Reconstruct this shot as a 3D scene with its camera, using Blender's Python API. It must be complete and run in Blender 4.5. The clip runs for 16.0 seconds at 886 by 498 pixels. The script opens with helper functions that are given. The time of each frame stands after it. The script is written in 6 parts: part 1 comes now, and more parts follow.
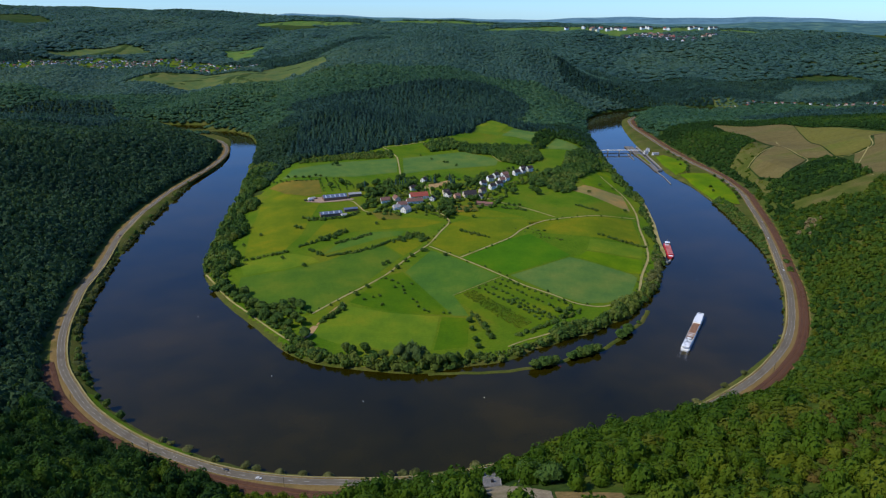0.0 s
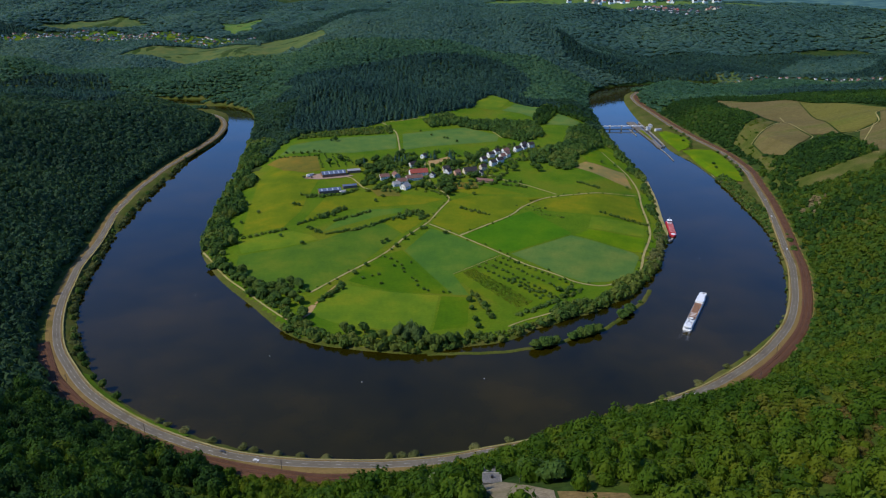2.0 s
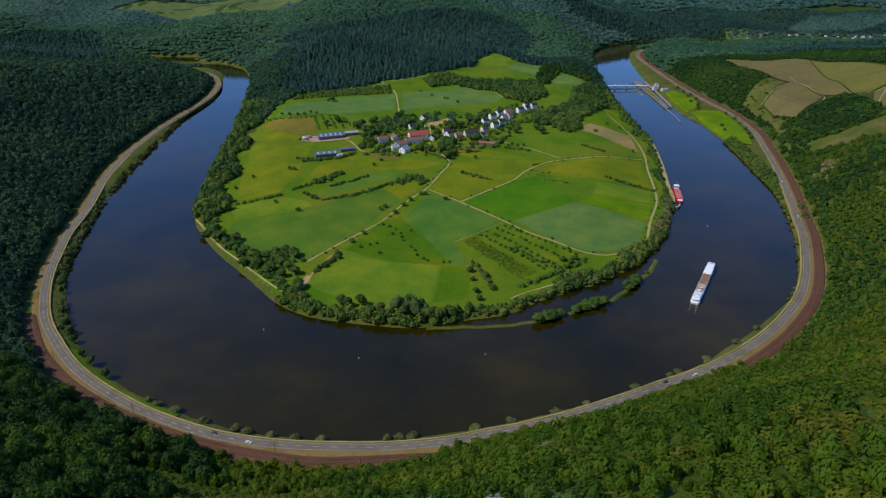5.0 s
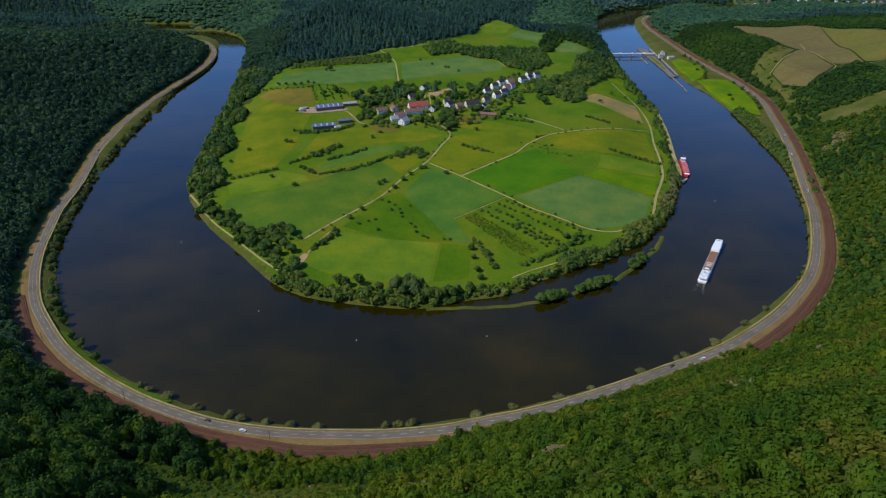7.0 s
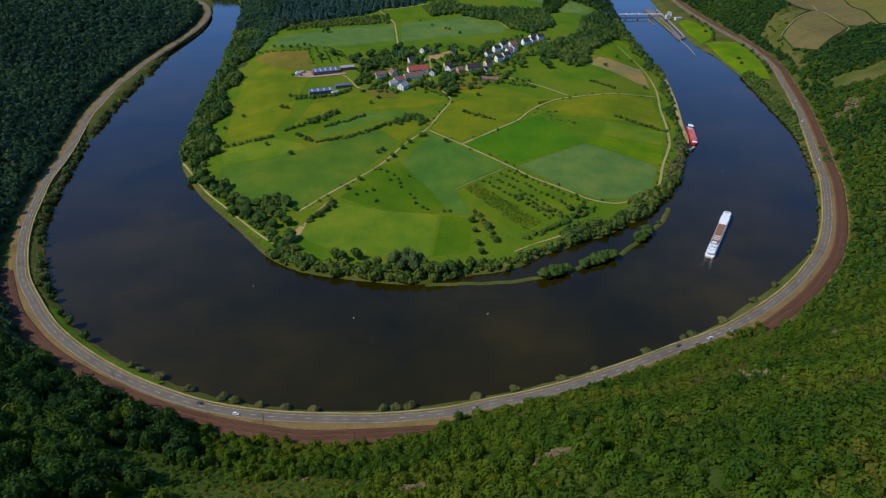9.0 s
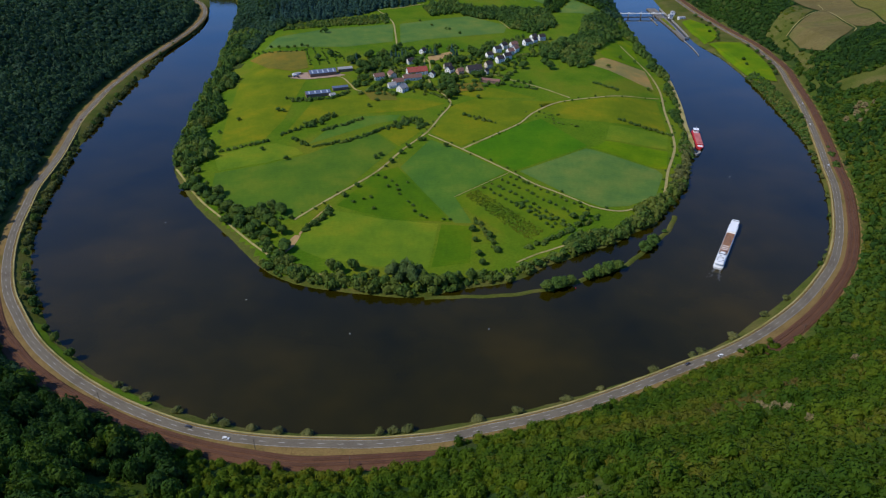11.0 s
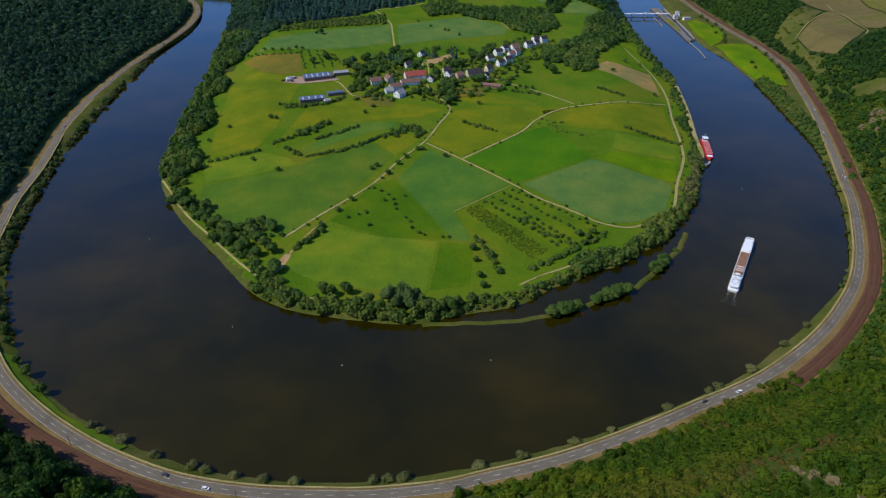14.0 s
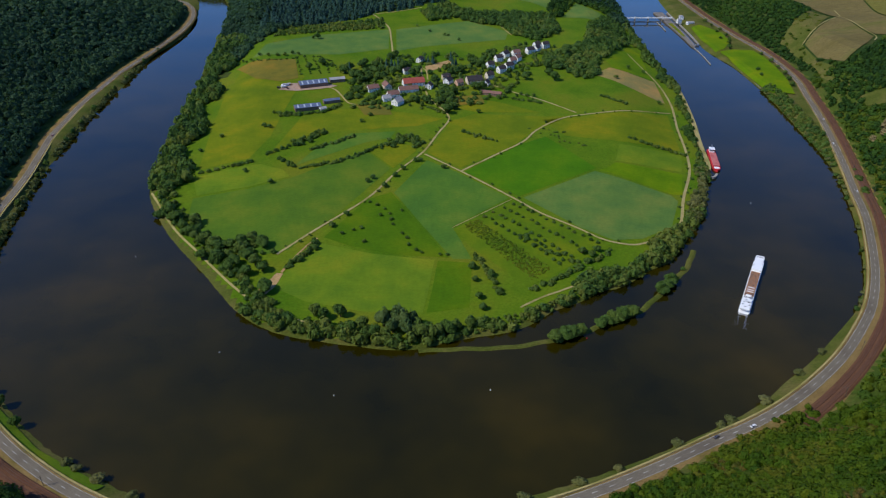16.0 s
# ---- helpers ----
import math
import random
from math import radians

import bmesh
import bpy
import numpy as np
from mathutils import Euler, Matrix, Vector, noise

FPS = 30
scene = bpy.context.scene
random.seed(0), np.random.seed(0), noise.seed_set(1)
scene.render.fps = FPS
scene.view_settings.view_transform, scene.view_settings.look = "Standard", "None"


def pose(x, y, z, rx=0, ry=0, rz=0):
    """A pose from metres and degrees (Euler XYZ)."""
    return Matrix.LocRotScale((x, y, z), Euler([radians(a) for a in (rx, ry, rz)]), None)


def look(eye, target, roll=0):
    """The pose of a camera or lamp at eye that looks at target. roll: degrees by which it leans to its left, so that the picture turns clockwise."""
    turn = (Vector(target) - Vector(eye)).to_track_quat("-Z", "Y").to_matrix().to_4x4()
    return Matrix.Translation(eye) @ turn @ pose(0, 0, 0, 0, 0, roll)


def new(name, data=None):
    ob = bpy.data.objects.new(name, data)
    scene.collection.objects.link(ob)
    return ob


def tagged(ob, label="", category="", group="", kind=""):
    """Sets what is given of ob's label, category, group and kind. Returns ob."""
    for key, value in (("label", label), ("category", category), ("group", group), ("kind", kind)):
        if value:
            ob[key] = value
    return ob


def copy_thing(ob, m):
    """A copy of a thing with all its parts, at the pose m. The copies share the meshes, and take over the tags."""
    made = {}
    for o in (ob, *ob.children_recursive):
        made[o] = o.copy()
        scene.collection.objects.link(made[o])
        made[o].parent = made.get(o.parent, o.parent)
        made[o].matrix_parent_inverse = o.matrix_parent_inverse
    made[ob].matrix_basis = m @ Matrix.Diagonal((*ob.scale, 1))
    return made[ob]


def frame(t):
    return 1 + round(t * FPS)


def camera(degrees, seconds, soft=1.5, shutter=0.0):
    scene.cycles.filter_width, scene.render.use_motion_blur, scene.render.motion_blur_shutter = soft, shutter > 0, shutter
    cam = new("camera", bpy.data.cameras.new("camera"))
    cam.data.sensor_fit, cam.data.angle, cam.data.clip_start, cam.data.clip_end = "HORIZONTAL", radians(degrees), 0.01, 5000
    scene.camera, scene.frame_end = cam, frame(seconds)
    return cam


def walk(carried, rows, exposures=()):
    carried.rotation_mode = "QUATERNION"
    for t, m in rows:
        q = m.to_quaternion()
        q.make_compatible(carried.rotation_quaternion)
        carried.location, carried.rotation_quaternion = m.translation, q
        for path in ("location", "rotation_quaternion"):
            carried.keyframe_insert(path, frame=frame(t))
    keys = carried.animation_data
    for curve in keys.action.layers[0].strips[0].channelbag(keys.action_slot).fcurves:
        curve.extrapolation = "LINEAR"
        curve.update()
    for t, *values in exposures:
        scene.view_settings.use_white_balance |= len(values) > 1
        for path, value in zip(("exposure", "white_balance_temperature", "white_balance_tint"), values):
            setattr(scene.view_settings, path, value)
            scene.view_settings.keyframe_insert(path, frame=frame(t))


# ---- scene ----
cam = camera(64.32, 16.0, 1.2)
# seconds, x, y, z, yaw, pitch, roll
PATH = [
    (0, 0.00, 0.00, 320.00, 0.000, -18.404, 0.201),
    (0.5, 0.11, 2.46, 319.91, 0.003, -18.805, 0.224),
    (1, 0.23, 5.00, 319.87, 0.003, -19.318, 0.247),
    (1.5, 0.37, 7.72, 319.90, 0.006, -19.840, 0.270),
    (2, 0.50, 10.79, 319.94, 0.007, -20.410, 0.302),
    (2.5, 0.61, 14.39, 320.01, 0.005, -20.966, 0.341),
    (3, 0.72, 18.62, 320.15, 0.007, -21.520, 0.369),
    (3.5, 0.81, 23.41, 320.33, 0.011, -22.012, 0.382),
    (4, 0.90, 28.52, 320.47, 0.020, -22.604, 0.392),
    (6.5, 1.60, 55.71, 320.48, 0.098, -25.646, 0.255),
    (7, 1.93, 61.17, 320.54, 0.134, -26.352, 0.254),
    (7.5, 2.19, 66.62, 320.63, 0.162, -27.009, 0.254),
    (8, 2.38, 72.10, 320.73, 0.181, -27.751, 0.255),
    (8.5, 2.52, 77.69, 320.84, 0.191, -28.547, 0.264),
    (9, 2.65, 83.41, 320.97, 0.191, -29.448, 0.287),
    (11.5, 2.93, 113.22, 321.47, 0.198, -29.686, 0.276),
    (12, 2.80, 119.58, 321.72, 0.159, -29.748, 0.319),
    (12.5, 2.67, 126.23, 321.98, 0.127, -29.877, 0.353),
    (13, 2.59, 133.24, 322.20, 0.113, -29.931, 0.365),
    (13.5, 2.59, 140.56, 322.40, 0.103, -29.946, 0.367),
    (14, 2.69, 148.07, 322.64, 0.090, -30.005, 0.388),
    (14.5, 2.93, 155.68, 322.95, 0.083, -30.045, 0.430),
    (15, 3.29, 163.26, 323.30, 0.078, -30.070, 0.472),
    (15.5, 3.73, 170.73, 323.61, 0.071, -30.024, 0.500),
    (16, 4.19, 178.11, 323.89, 0.079, -29.985, 0.513),
]
walk(cam, [(t, look((x, y, z), (x - math.sin(radians(yaw)) * math.cos(radians(pitch)) * 10,
                                y + math.cos(radians(yaw)) * math.cos(radians(pitch)) * 10,
                                z + math.sin(radians(pitch)) * 10), roll))
           for t, x, y, z, yaw, pitch, roll in PATH])

# ---- light ----
SUN_AZ, SUN_EL = radians(-110), radians(47)      # from the left of the valley, a little behind the camera
world = bpy.data.worlds.new("sky")
scene.world = world
world.use_nodes = True
wn = world.node_tree
sky = wn.nodes.new("ShaderNodeTexSky")
sky.sky_type, sky.sun_disc = "NISHITA", False
sky.sun_elevation, sky.sun_rotation = SUN_EL, SUN_AZ
sky.altitude, sky.air_density, sky.dust_density, sky.ozone_density = 400, 1.0, 0.15, 4.0
tinted = wn.nodes.new("ShaderNodeMix")
tinted.data_type, tinted.blend_type = "RGBA", "MULTIPLY"
tinted.inputs[0].default_value, tinted.inputs[7].default_value = 1.0, (0.44, 0.72, 1.16, 1)
wn.links.new(sky.outputs[0], tinted.inputs[6])
wn.links.new(tinted.outputs[2], wn.nodes["Background"].inputs[0])
wn.nodes["Background"].inputs[1].default_value = 0.163
sun = new("sun", bpy.data.lights.new("sun", "SUN"))
sun.data.energy, sun.data.angle, sun.data.color = 3.7, radians(0.53), (1.0, 0.95, 0.80)
sun_way = Vector((math.sin(SUN_AZ) * math.cos(SUN_EL), math.cos(SUN_AZ) * math.cos(SUN_EL), math.sin(SUN_EL)))
sun.matrix_world = look(sun_way * 900, (0, 0, 0))
scene.view_settings.exposure = 0.0


# ---- materials ----
def material(name, colour, rough=0.8, metal=0.0, spec=0.3):
    m = bpy.data.materials.new(name)
    m.use_nodes = True
    b = m.node_tree.nodes["Principled BSDF"]
    b.inputs["Base Color"].default_value = (*colour, 1)
    b.inputs["Roughness"].default_value = rough
    b.inputs["Metallic"].default_value = metal
    b.inputs["Specular IOR Level"].default_value = spec
    return m


def coords(nt, scale=(1, 1, 1)):
    g = nt.nodes.new("ShaderNodeNewGeometry")
    v = nt.nodes.new("ShaderNodeVectorMath")
    v.operation = "MULTIPLY"
    v.inputs[1].default_value = scale
    nt.links.new(g.outputs["Position"], v.inputs[0])
    return v.outputs[0]


def noise_out(nt, vec, scale, detail=4.0, rough=0.6):
    n = nt.nodes.new("ShaderNodeTexNoise")
    n.inputs["Scale"].default_value, n.inputs["Detail"].default_value, n.inputs["Roughness"].default_value = scale, detail, rough
    nt.links.new(vec, n.inputs["Vector"])
    return n.outputs[0]


def ramp(nt, fac, stops):
    r = nt.nodes.new("ShaderNodeValToRGB")
    while len(r.color_ramp.elements) < len(stops):
        r.color_ramp.elements.new(0.5)
    for e, (p, c) in zip(r.color_ramp.elements, stops):
        e.position, e.color = p, (*c, 1)
    nt.links.new(fac, r.inputs[0])
    return r.outputs[0]


def mix(nt, a, b, fac, kind="MIX"):
    n = nt.nodes.new("ShaderNodeMix")
    n.data_type, n.blend_type = "RGBA", kind
    for sock, v in ((n.inputs[0], fac), (n.inputs[6], a), (n.inputs[7], b)):
        if isinstance(v, (int, float)):
            sock.default_value = v
        elif isinstance(v, tuple):
            sock.default_value = (*v, 1)
        else:
            nt.links.new(v, sock)
    return n.outputs[2]


def bump(nt, height, strength, distance):
    b = nt.nodes.new("ShaderNodeBump")
    b.inputs["Strength"].default_value, b.inputs["Distance"].default_value = strength, distance
    nt.links.new(height, b.inputs["Height"])
    nt.links.new(b.outputs[0], nt.nodes["Principled BSDF"].inputs["Normal"])


def varied(name, a, b, c, coarse=0.01, fine=0.25, rough=0.9, relief=0.5, depth=0.4, scale=(1, 1, 1), spec=0.03, grain=(0.62, 1.3)):
    """A ground or plant cover of three colours, mixed in wide patches and in fine grain, with relief."""
    m = material(name, a, rough, 0, spec)
    nt = m.node_tree
    v = coords(nt, scale)
    n1, n2 = noise_out(nt, v, coarse, 5), noise_out(nt, v, fine, 6, 0.7)
    wide = ramp(nt, n1, [(0.35, a), (0.5, b), (0.66, c)])
    lo, hi = grain
    grain = ramp(nt, n2, [(0.3, (lo, lo, lo)), (0.7, (hi, hi, hi))])
    nt.links.new(mix(nt, wide, grain, 1.0, "MULTIPLY"), nt.nodes["Principled BSDF"].inputs["Base Color"])
    bump(nt, n2, relief, depth)
    return m


def foliage(name, dark, mid, light, fine=0.55, gloss=0.1, relief=0.6, grain=0.38):
    """Leaves: the tint of each plant comes from its own value, with clumps of light and dark leaves in it."""
    m = material(name, mid, 0.65, 0, gloss)
    nt = m.node_tree
    at = nt.nodes.new("ShaderNodeAttribute")
    at.attribute_name = "tint"
    tone = ramp(nt, at.outputs["Fac"], [(0.0, dark), (0.5, mid), (1.0, light)])
    v = coords(nt)
    n = noise_out(nt, v, fine, 5, 0.75)
    grain = ramp(nt, n, [(0.32, (1 - grain, 1 - 0.92 * grain, 1 - 0.88 * grain)), (0.68, (1 + grain, 1 + 0.9 * grain, 1 + 0.75 * grain))])
    nt.links.new(mix(nt, tone, grain, 1.0, "MULTIPLY"), nt.nodes["Principled BSDF"].inputs["Base Color"])
    bump(nt, n, relief, 0.8)
    glow = nt.nodes.new("ShaderNodeBsdfTranslucent")
    nt.links.new(mix(nt, tone, (1.15, 1.1, 0.5), 1.0, "MULTIPLY"), glow.inputs[0])
    both = nt.nodes.new("ShaderNodeMixShader")
    both.inputs[0].default_value = 0.42
    nt.links.new(nt.nodes["Principled BSDF"].outputs[0], both.inputs[1])
    nt.links.new(glow.outputs[0], both.inputs[2])
    nt.links.new(both.outputs[0], nt.nodes["Material Output"].inputs[0])
    return m


M_GROUND = varied("woodland_floor", (0.022, 0.046, 0.010), (0.036, 0.062, 0.012), (0.052, 0.066, 0.016), 0.02, 0.3)
M_GLADE = varied("hillside_grass", (0.040, 0.070, 0.010), (0.058, 0.086, 0.012), (0.085, 0.092, 0.020), 0.04, 0.5)
M_LEAF = foliage("broadleaf_leaves", (0.026, 0.066, 0.014), (0.050, 0.110, 0.016), (0.104, 0.150, 0.014))
M_SCRUB = foliage("scrub_leaves", (0.040, 0.086, 0.006), (0.080, 0.130, 0.008), (0.142, 0.144, 0.016), 0.9, 0.1, 0.3, 0.24)
M_PARCHED = foliage("parched_scrub_leaves", (0.072, 0.088, 0.012), (0.118, 0.108, 0.020), (0.170, 0.122, 0.034), 1.2, 0.08, 0.3, 0.24)
M_SLOPE = foliage("slope_leaves", (0.042, 0.092, 0.007), (0.083, 0.144, 0.009), (0.140, 0.166, 0.011), 0.9, 0.1, 0.3, 0.24)
M_SHADY = foliage("shady_wood_leaves", (0.023, 0.060, 0.030), (0.041, 0.093, 0.042), (0.068, 0.118, 0.040), 0.5, 0.14, 0.3, 0.22)
# the next three are lifted toward pale blue, distance haze put into the colour
M_HAZYLEAF = foliage("hazed_wood_leaves", (0.046, 0.112, 0.088), (0.071, 0.156, 0.119), (0.104, 0.184, 0.112), 0.12, 0.32, 0.15, 0.2)
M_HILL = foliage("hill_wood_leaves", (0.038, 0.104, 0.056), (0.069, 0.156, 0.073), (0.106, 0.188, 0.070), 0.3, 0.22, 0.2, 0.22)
M_CONIFER = foliage("conifer_needles", (0.028, 0.074, 0.058), (0.044, 0.108, 0.080), (0.066, 0.134, 0.082), 0.8, 0.2, 0.3, 0.25)
M_BANKLEAF = foliage("bank_leaves", (0.058, 0.118, 0.026), (0.096, 0.168, 0.032), (0.168, 0.206, 0.040), 0.9)
M_POPLAR = foliage("poplar_leaves", (0.060, 0.112, 0.036), (0.094, 0.158, 0.048), (0.14, 0.195, 0.060), 0.9)
M_WILLOW = foliage("willow_leaves", (0.095, 0.118, 0.034), (0.140, 0.158, 0.050), (0.20, 0.205, 0.072), 0.9)
M_MEADOW = varied("meadow", (0.058, 0.125, 0.005), (0.092, 0.150, 0.007), (0.130, 0.150, 0.010), 0.011, 0.4, grain=(0.74, 1.2))
M_BANK = varied("river_bank_grass", (0.060, 0.078, 0.012), (0.085, 0.095, 0.018), (0.12, 0.105, 0.03), 0.03, 0.6)
M_BARK = varied("bark", (0.09, 0.07, 0.05), (0.12, 0.095, 0.07), (0.06, 0.05, 0.04), 0.8, 6.0)
M_ASPHALT = varied("asphalt", (0.145, 0.123, 0.091), (0.165, 0.141, 0.104), (0.128, 0.107, 0.080), 0.03, 2.0, 0.85, 0.2, 0.02)
M_PAINT = varied("road_paint", (0.52, 0.51, 0.47), (0.60, 0.59, 0.54), (0.42, 0.41, 0.37), 0.06, 1.0, 0.7, 0.1, 0.01)
M_VERGE = varied("dry_verge", (0.175, 0.116, 0.042), (0.22, 0.146, 0.054), (0.135, 0.104, 0.030), 0.05, 0.8)
M_BALLAST = varied("rusty_ballast", (0.115, 0.055, 0.030), (0.138, 0.068, 0.038), (0.100, 0.050, 0.027), 0.03, 1.5, 0.95, 0.6, 0.1)
M_RAIL = material("rail_steel", (0.10, 0.062, 0.045), 0.6, 0.3)
M_TRACK = varied("farm_track_gravel", (0.30, 0.245, 0.095), (0.36, 0.295, 0.120), (0.21, 0.19, 0.05), 0.03, 0.8)
M_SOIL = varied("bare_soil", (0.34, 0.21, 0.085), (0.40, 0.26, 0.115), (0.27, 0.18, 0.065), 0.05, 0.7)
M_STEEL = material("galvanised_steel", (0.45, 0.46, 0.47), 0.45, 0.8)


def water_material():
    m = material("river_water", (0.012, 0.013, 0.011), 0.06, 0, 0.33)
    nt = m.node_tree
    b = nt.nodes["Principled BSDF"]
    b.inputs["IOR"].default_value = 1.333
    v = coords(nt)
    n1 = noise_out(nt, v, 0.0055, 4)
    nt.links.new(ramp(nt, n1, [(0.36, (0.0095, 0.009, 0.0005)), (0.52, (0.020, 0.016, 0.0005)), (0.70, (0.037, 0.0255, 0.001))]), b.inputs["Base Color"])
    nt.links.new(ramp(nt, n1, [(0.4, (0.025, 0.025, 0.025)), (0.62, (0.06, 0.06, 0.06))]), b.inputs["Roughness"])
    bump(nt, noise_out(nt, v, 0.4, 5), 0.10, 0.28)
    return m


M_WATER = water_material()


# ---- mesh helpers ----
def mesh_np(name, verts, tris, mat, tint=None, smooth=False):
    """A mesh object from arrays: verts n x 3, tris m x 3."""
    me = bpy.data.meshes.new(name)
    me.vertices.add(len(verts))
    me.vertices.foreach_set("co", np.ascontiguousarray(verts, np.float32).ravel())
    k = tris.shape[1]
    me.loops.add(tris.size)
    me.loops.foreach_set("vertex_index", np.ascontiguousarray(tris, np.int32).ravel())
    me.polygons.add(len(tris))
    me.polygons.foreach_set("loop_start", np.arange(0, tris.size, k, dtype=np.int32))
    me.update(calc_edges=True)
    me.polygons.foreach_set("use_smooth", np.full(len(tris), smooth))
    if tint is not None:
        me.attributes.new("tint", "FLOAT", "POINT").data.foreach_set("value", np.ascontiguousarray(tint, np.float32))
    me.materials.append(mat)
    return new(name, me)


def curve_pts(pts, step, closed=False):
    """Catmull-Rom through pts, then even steps along it."""
    p = np.array(pts, float)
    q = np.vstack([p[-1:], p, p[:2]]) if closed else np.vstack([2 * p[0] - p[1], p, 2 * p[-1] - p[-2]])
    s = np.linspace(0, 1, 16, endpoint=False)[:, None]
    out = []
    for a, b, c, d in zip(q[:-3], q[1:-2], q[2:-1], q[3:]):
        out.append(0.5 * (2 * b + (c - a) * s + (2 * a - 5 * b + 4 * c - d) * s**2 + (3 * b - a - 3 * c + d) * s**3))
    out = np.vstack(out + [p[:1] if closed else p[-1:]])
    run = np.r_[0, np.cumsum(np.linalg.norm(np.diff(out, axis=0), axis=1))]
    at = np.linspace(0, run[-1], max(2, int(run[-1] / step) + 1))
    return np.stack([np.interp(at, run, out[:, k]) for k in range(p.shape[1])], 1)


def dist_to(xy, line):
    """Distance from each point to a polyline."""
    best = np.full(len(xy), 1e9)
    for a, b in zip(line[:-1], line[1:]):
        d = b - a
        t = np.clip(((xy - a) @ d) / (d @ d + 1e-9), 0, 1)
        e = xy - a - t[:, None] * d
        best = np.minimum(best, (e * e).sum(1))
    return np.sqrt(best)


def inside(xy, poly):
    poly = np.array(poly, float)
    x, y = xy[:, 0], xy[:, 1]
    hit = np.zeros(len(xy), bool)
    for (x0, y0), (x1, y1) in zip(poly, np.roll(poly, -1, axis=0)):
        if y0 != y1:
            hit ^= ((y0 > y) != (y1 > y)) & (x < (x1 - x0) * (y - y0) / (y1 - y0) + x0)
    return hit


def smoothstep(a, b, v):
    t = np.clip((v - a) / (b - a), 0, 1)
    return t * t * (3 - 2 * t)


# ---- the plan: shores, foot of the hills, road and railway ----
OUTER_WEST = [(-6000, 2060), (-1100, 2050), (-760, 2000), (-600, 1924), (-535, 1762), (-513, 1665), (-496, 1570), (-494, 1480),
              (-499, 1403), (-494, 1329), (-484, 1235), (-480, 1170), (-470, 1082), (-461, 1019), (-452, 952), (-442, 898),
              (-430, 850), (-419, 798), (-397, 722), (-382, 681), (-362, 638), (-340, 599), (-315, 564), (-285, 529),
              (-239, 491), (-187, 462), (-144, 445), (-97, 436), (-66, 435), (-37, 436)]
OUTER_EAST = [(8, 444), (47, 455), (96, 473), (149, 497), (208, 530), (239, 555), (272, 583), (307, 616), (336, 647),
              (359, 680), (380, 722), (400, 769), (417, 814), (433, 864), (446, 909), (457, 960), (465, 1015), (469, 1064),
              (478, 1145), (483, 1200), (486, 1256), (488, 1328), (486, 1380), (480, 1417), (476, 1489), (488, 1614),
              (496, 1782), (516, 1977), (546, 2169), (600, 2330), (720, 2430), (1000, 2490), (1600, 2530), (6000, 2560)]
INNER_EAST = [(6000, 2680), (1600, 2650), (900, 2610), (600, 2500), (480, 2330), (430, 2143), (405, 1974), (388, 1780), (372, 1600),
              (366, 1428), (363, 1337), (362, 1274), (358, 1213), (341, 1095), (322, 996), (312, 936), (300, 901), (282, 853),
              (269, 815), (246, 778), (227, 750), (209, 721), (184, 704), (172, 692), (154, 676), (138, 672), (114, 653),
              (94, 642), (80, 629), (59, 614), (34, 607), (9, 600)]
INNER_WEST = [(-12, 591), (-39, 590), (-64, 594), (-89, 599), (-119, 607), (-143, 621), (-163, 640), (-182, 664), (-203, 692),
              (-225, 719), (-250, 751), (-265, 773), (-291, 816), (-308, 852), (-320, 902), (-333, 978), (-345, 1048),
              (-356, 1114), (-369, 1204), (-381, 1290), (-400, 1409), (-436, 1604), (-461, 1717), (-500, 1862), (-570, 1990),
              (-720, 2080), (-1100, 2160), (-6000, 2200)]
FOOT_WEST = [(-6000, 1960), (-1100, 1960), (-780, 1910), (-640, 1850), (-582, 1790), (-549, 1720), (-531, 1640), (-516, 1500),
             (-522, 1410), (-524, 1330), (-522, 1190), (-508, 1050), (-484, 935), (-458, 835), (-434, 737), (-400, 634),
             (-372, 579), (-340, 536), (-316, 508), (-290, 485), (-252, 458), (-210, 436), (-146, 409), (-85, 397), (-28, 400)]
FOOT_EAST = [(-4, 411), (12, 420), (34, 426), (60, 435), (87, 444), (116, 457), (148, 473), (178, 489), (203, 499), (232, 505)]
FOOT_FAR = [(740, 2360), (1000, 2420), (1600, 2450), (6000, 2480)]
ROAD_WEST = [(-720, 1915), (-610, 1851), (-563, 1795), (-532, 1720), (-513, 1640), (-503, 1535), (-504, 1412), (-506, 1333), (-508, 1272),
             (-504, 1196), (-500, 1126), (-490, 1052), (-482, 999), (-466, 937), (-451, 879), (-442, 835), (-433, 787),
             (-418, 737), (-402, 687), (-381, 637), (-355, 589), (-326, 551), (-299, 520), (-272, 496), (-245, 476),
             (-216, 458), (-188, 444), (-158, 432), (-130, 425), (-100, 421), (-71, 420), (-42, 420), (-14, 423)]
ROAD_EAST = [(8, 427), (30, 434), (57, 442), (84, 452), (113, 465), (145, 481), (173, 496), (197, 508), (224, 524), (255, 547),
             (290, 578), (321, 612), (348, 647), (374, 692), (398, 743), (422, 801), (440, 858), (461, 922), (482, 990),
             (510, 1088), (535, 1191), (553, 1262), (562, 1335), (567, 1437), (558, 1563), (552, 1733), (556, 1916),
             (560, 2077), (579, 2210), (622, 2312)]
RAIL_WEST = [(-372, 600), (-335, 545), (-309, 517), (-284, 494), (-247, 468), (-207, 446), (-176, 432), (-143, 421), (-113, 414),
             (-84, 409), (-55, 410), (-28, 412), (-4, 414), (18, 413)]
SPIT = [(-14, 589), (9, 591), (33, 593), (57, 595), (80, 601), (108, 612), (124, 621), (155, 638), (178, 660), (201, 688), (222, 715), (234, 741)]


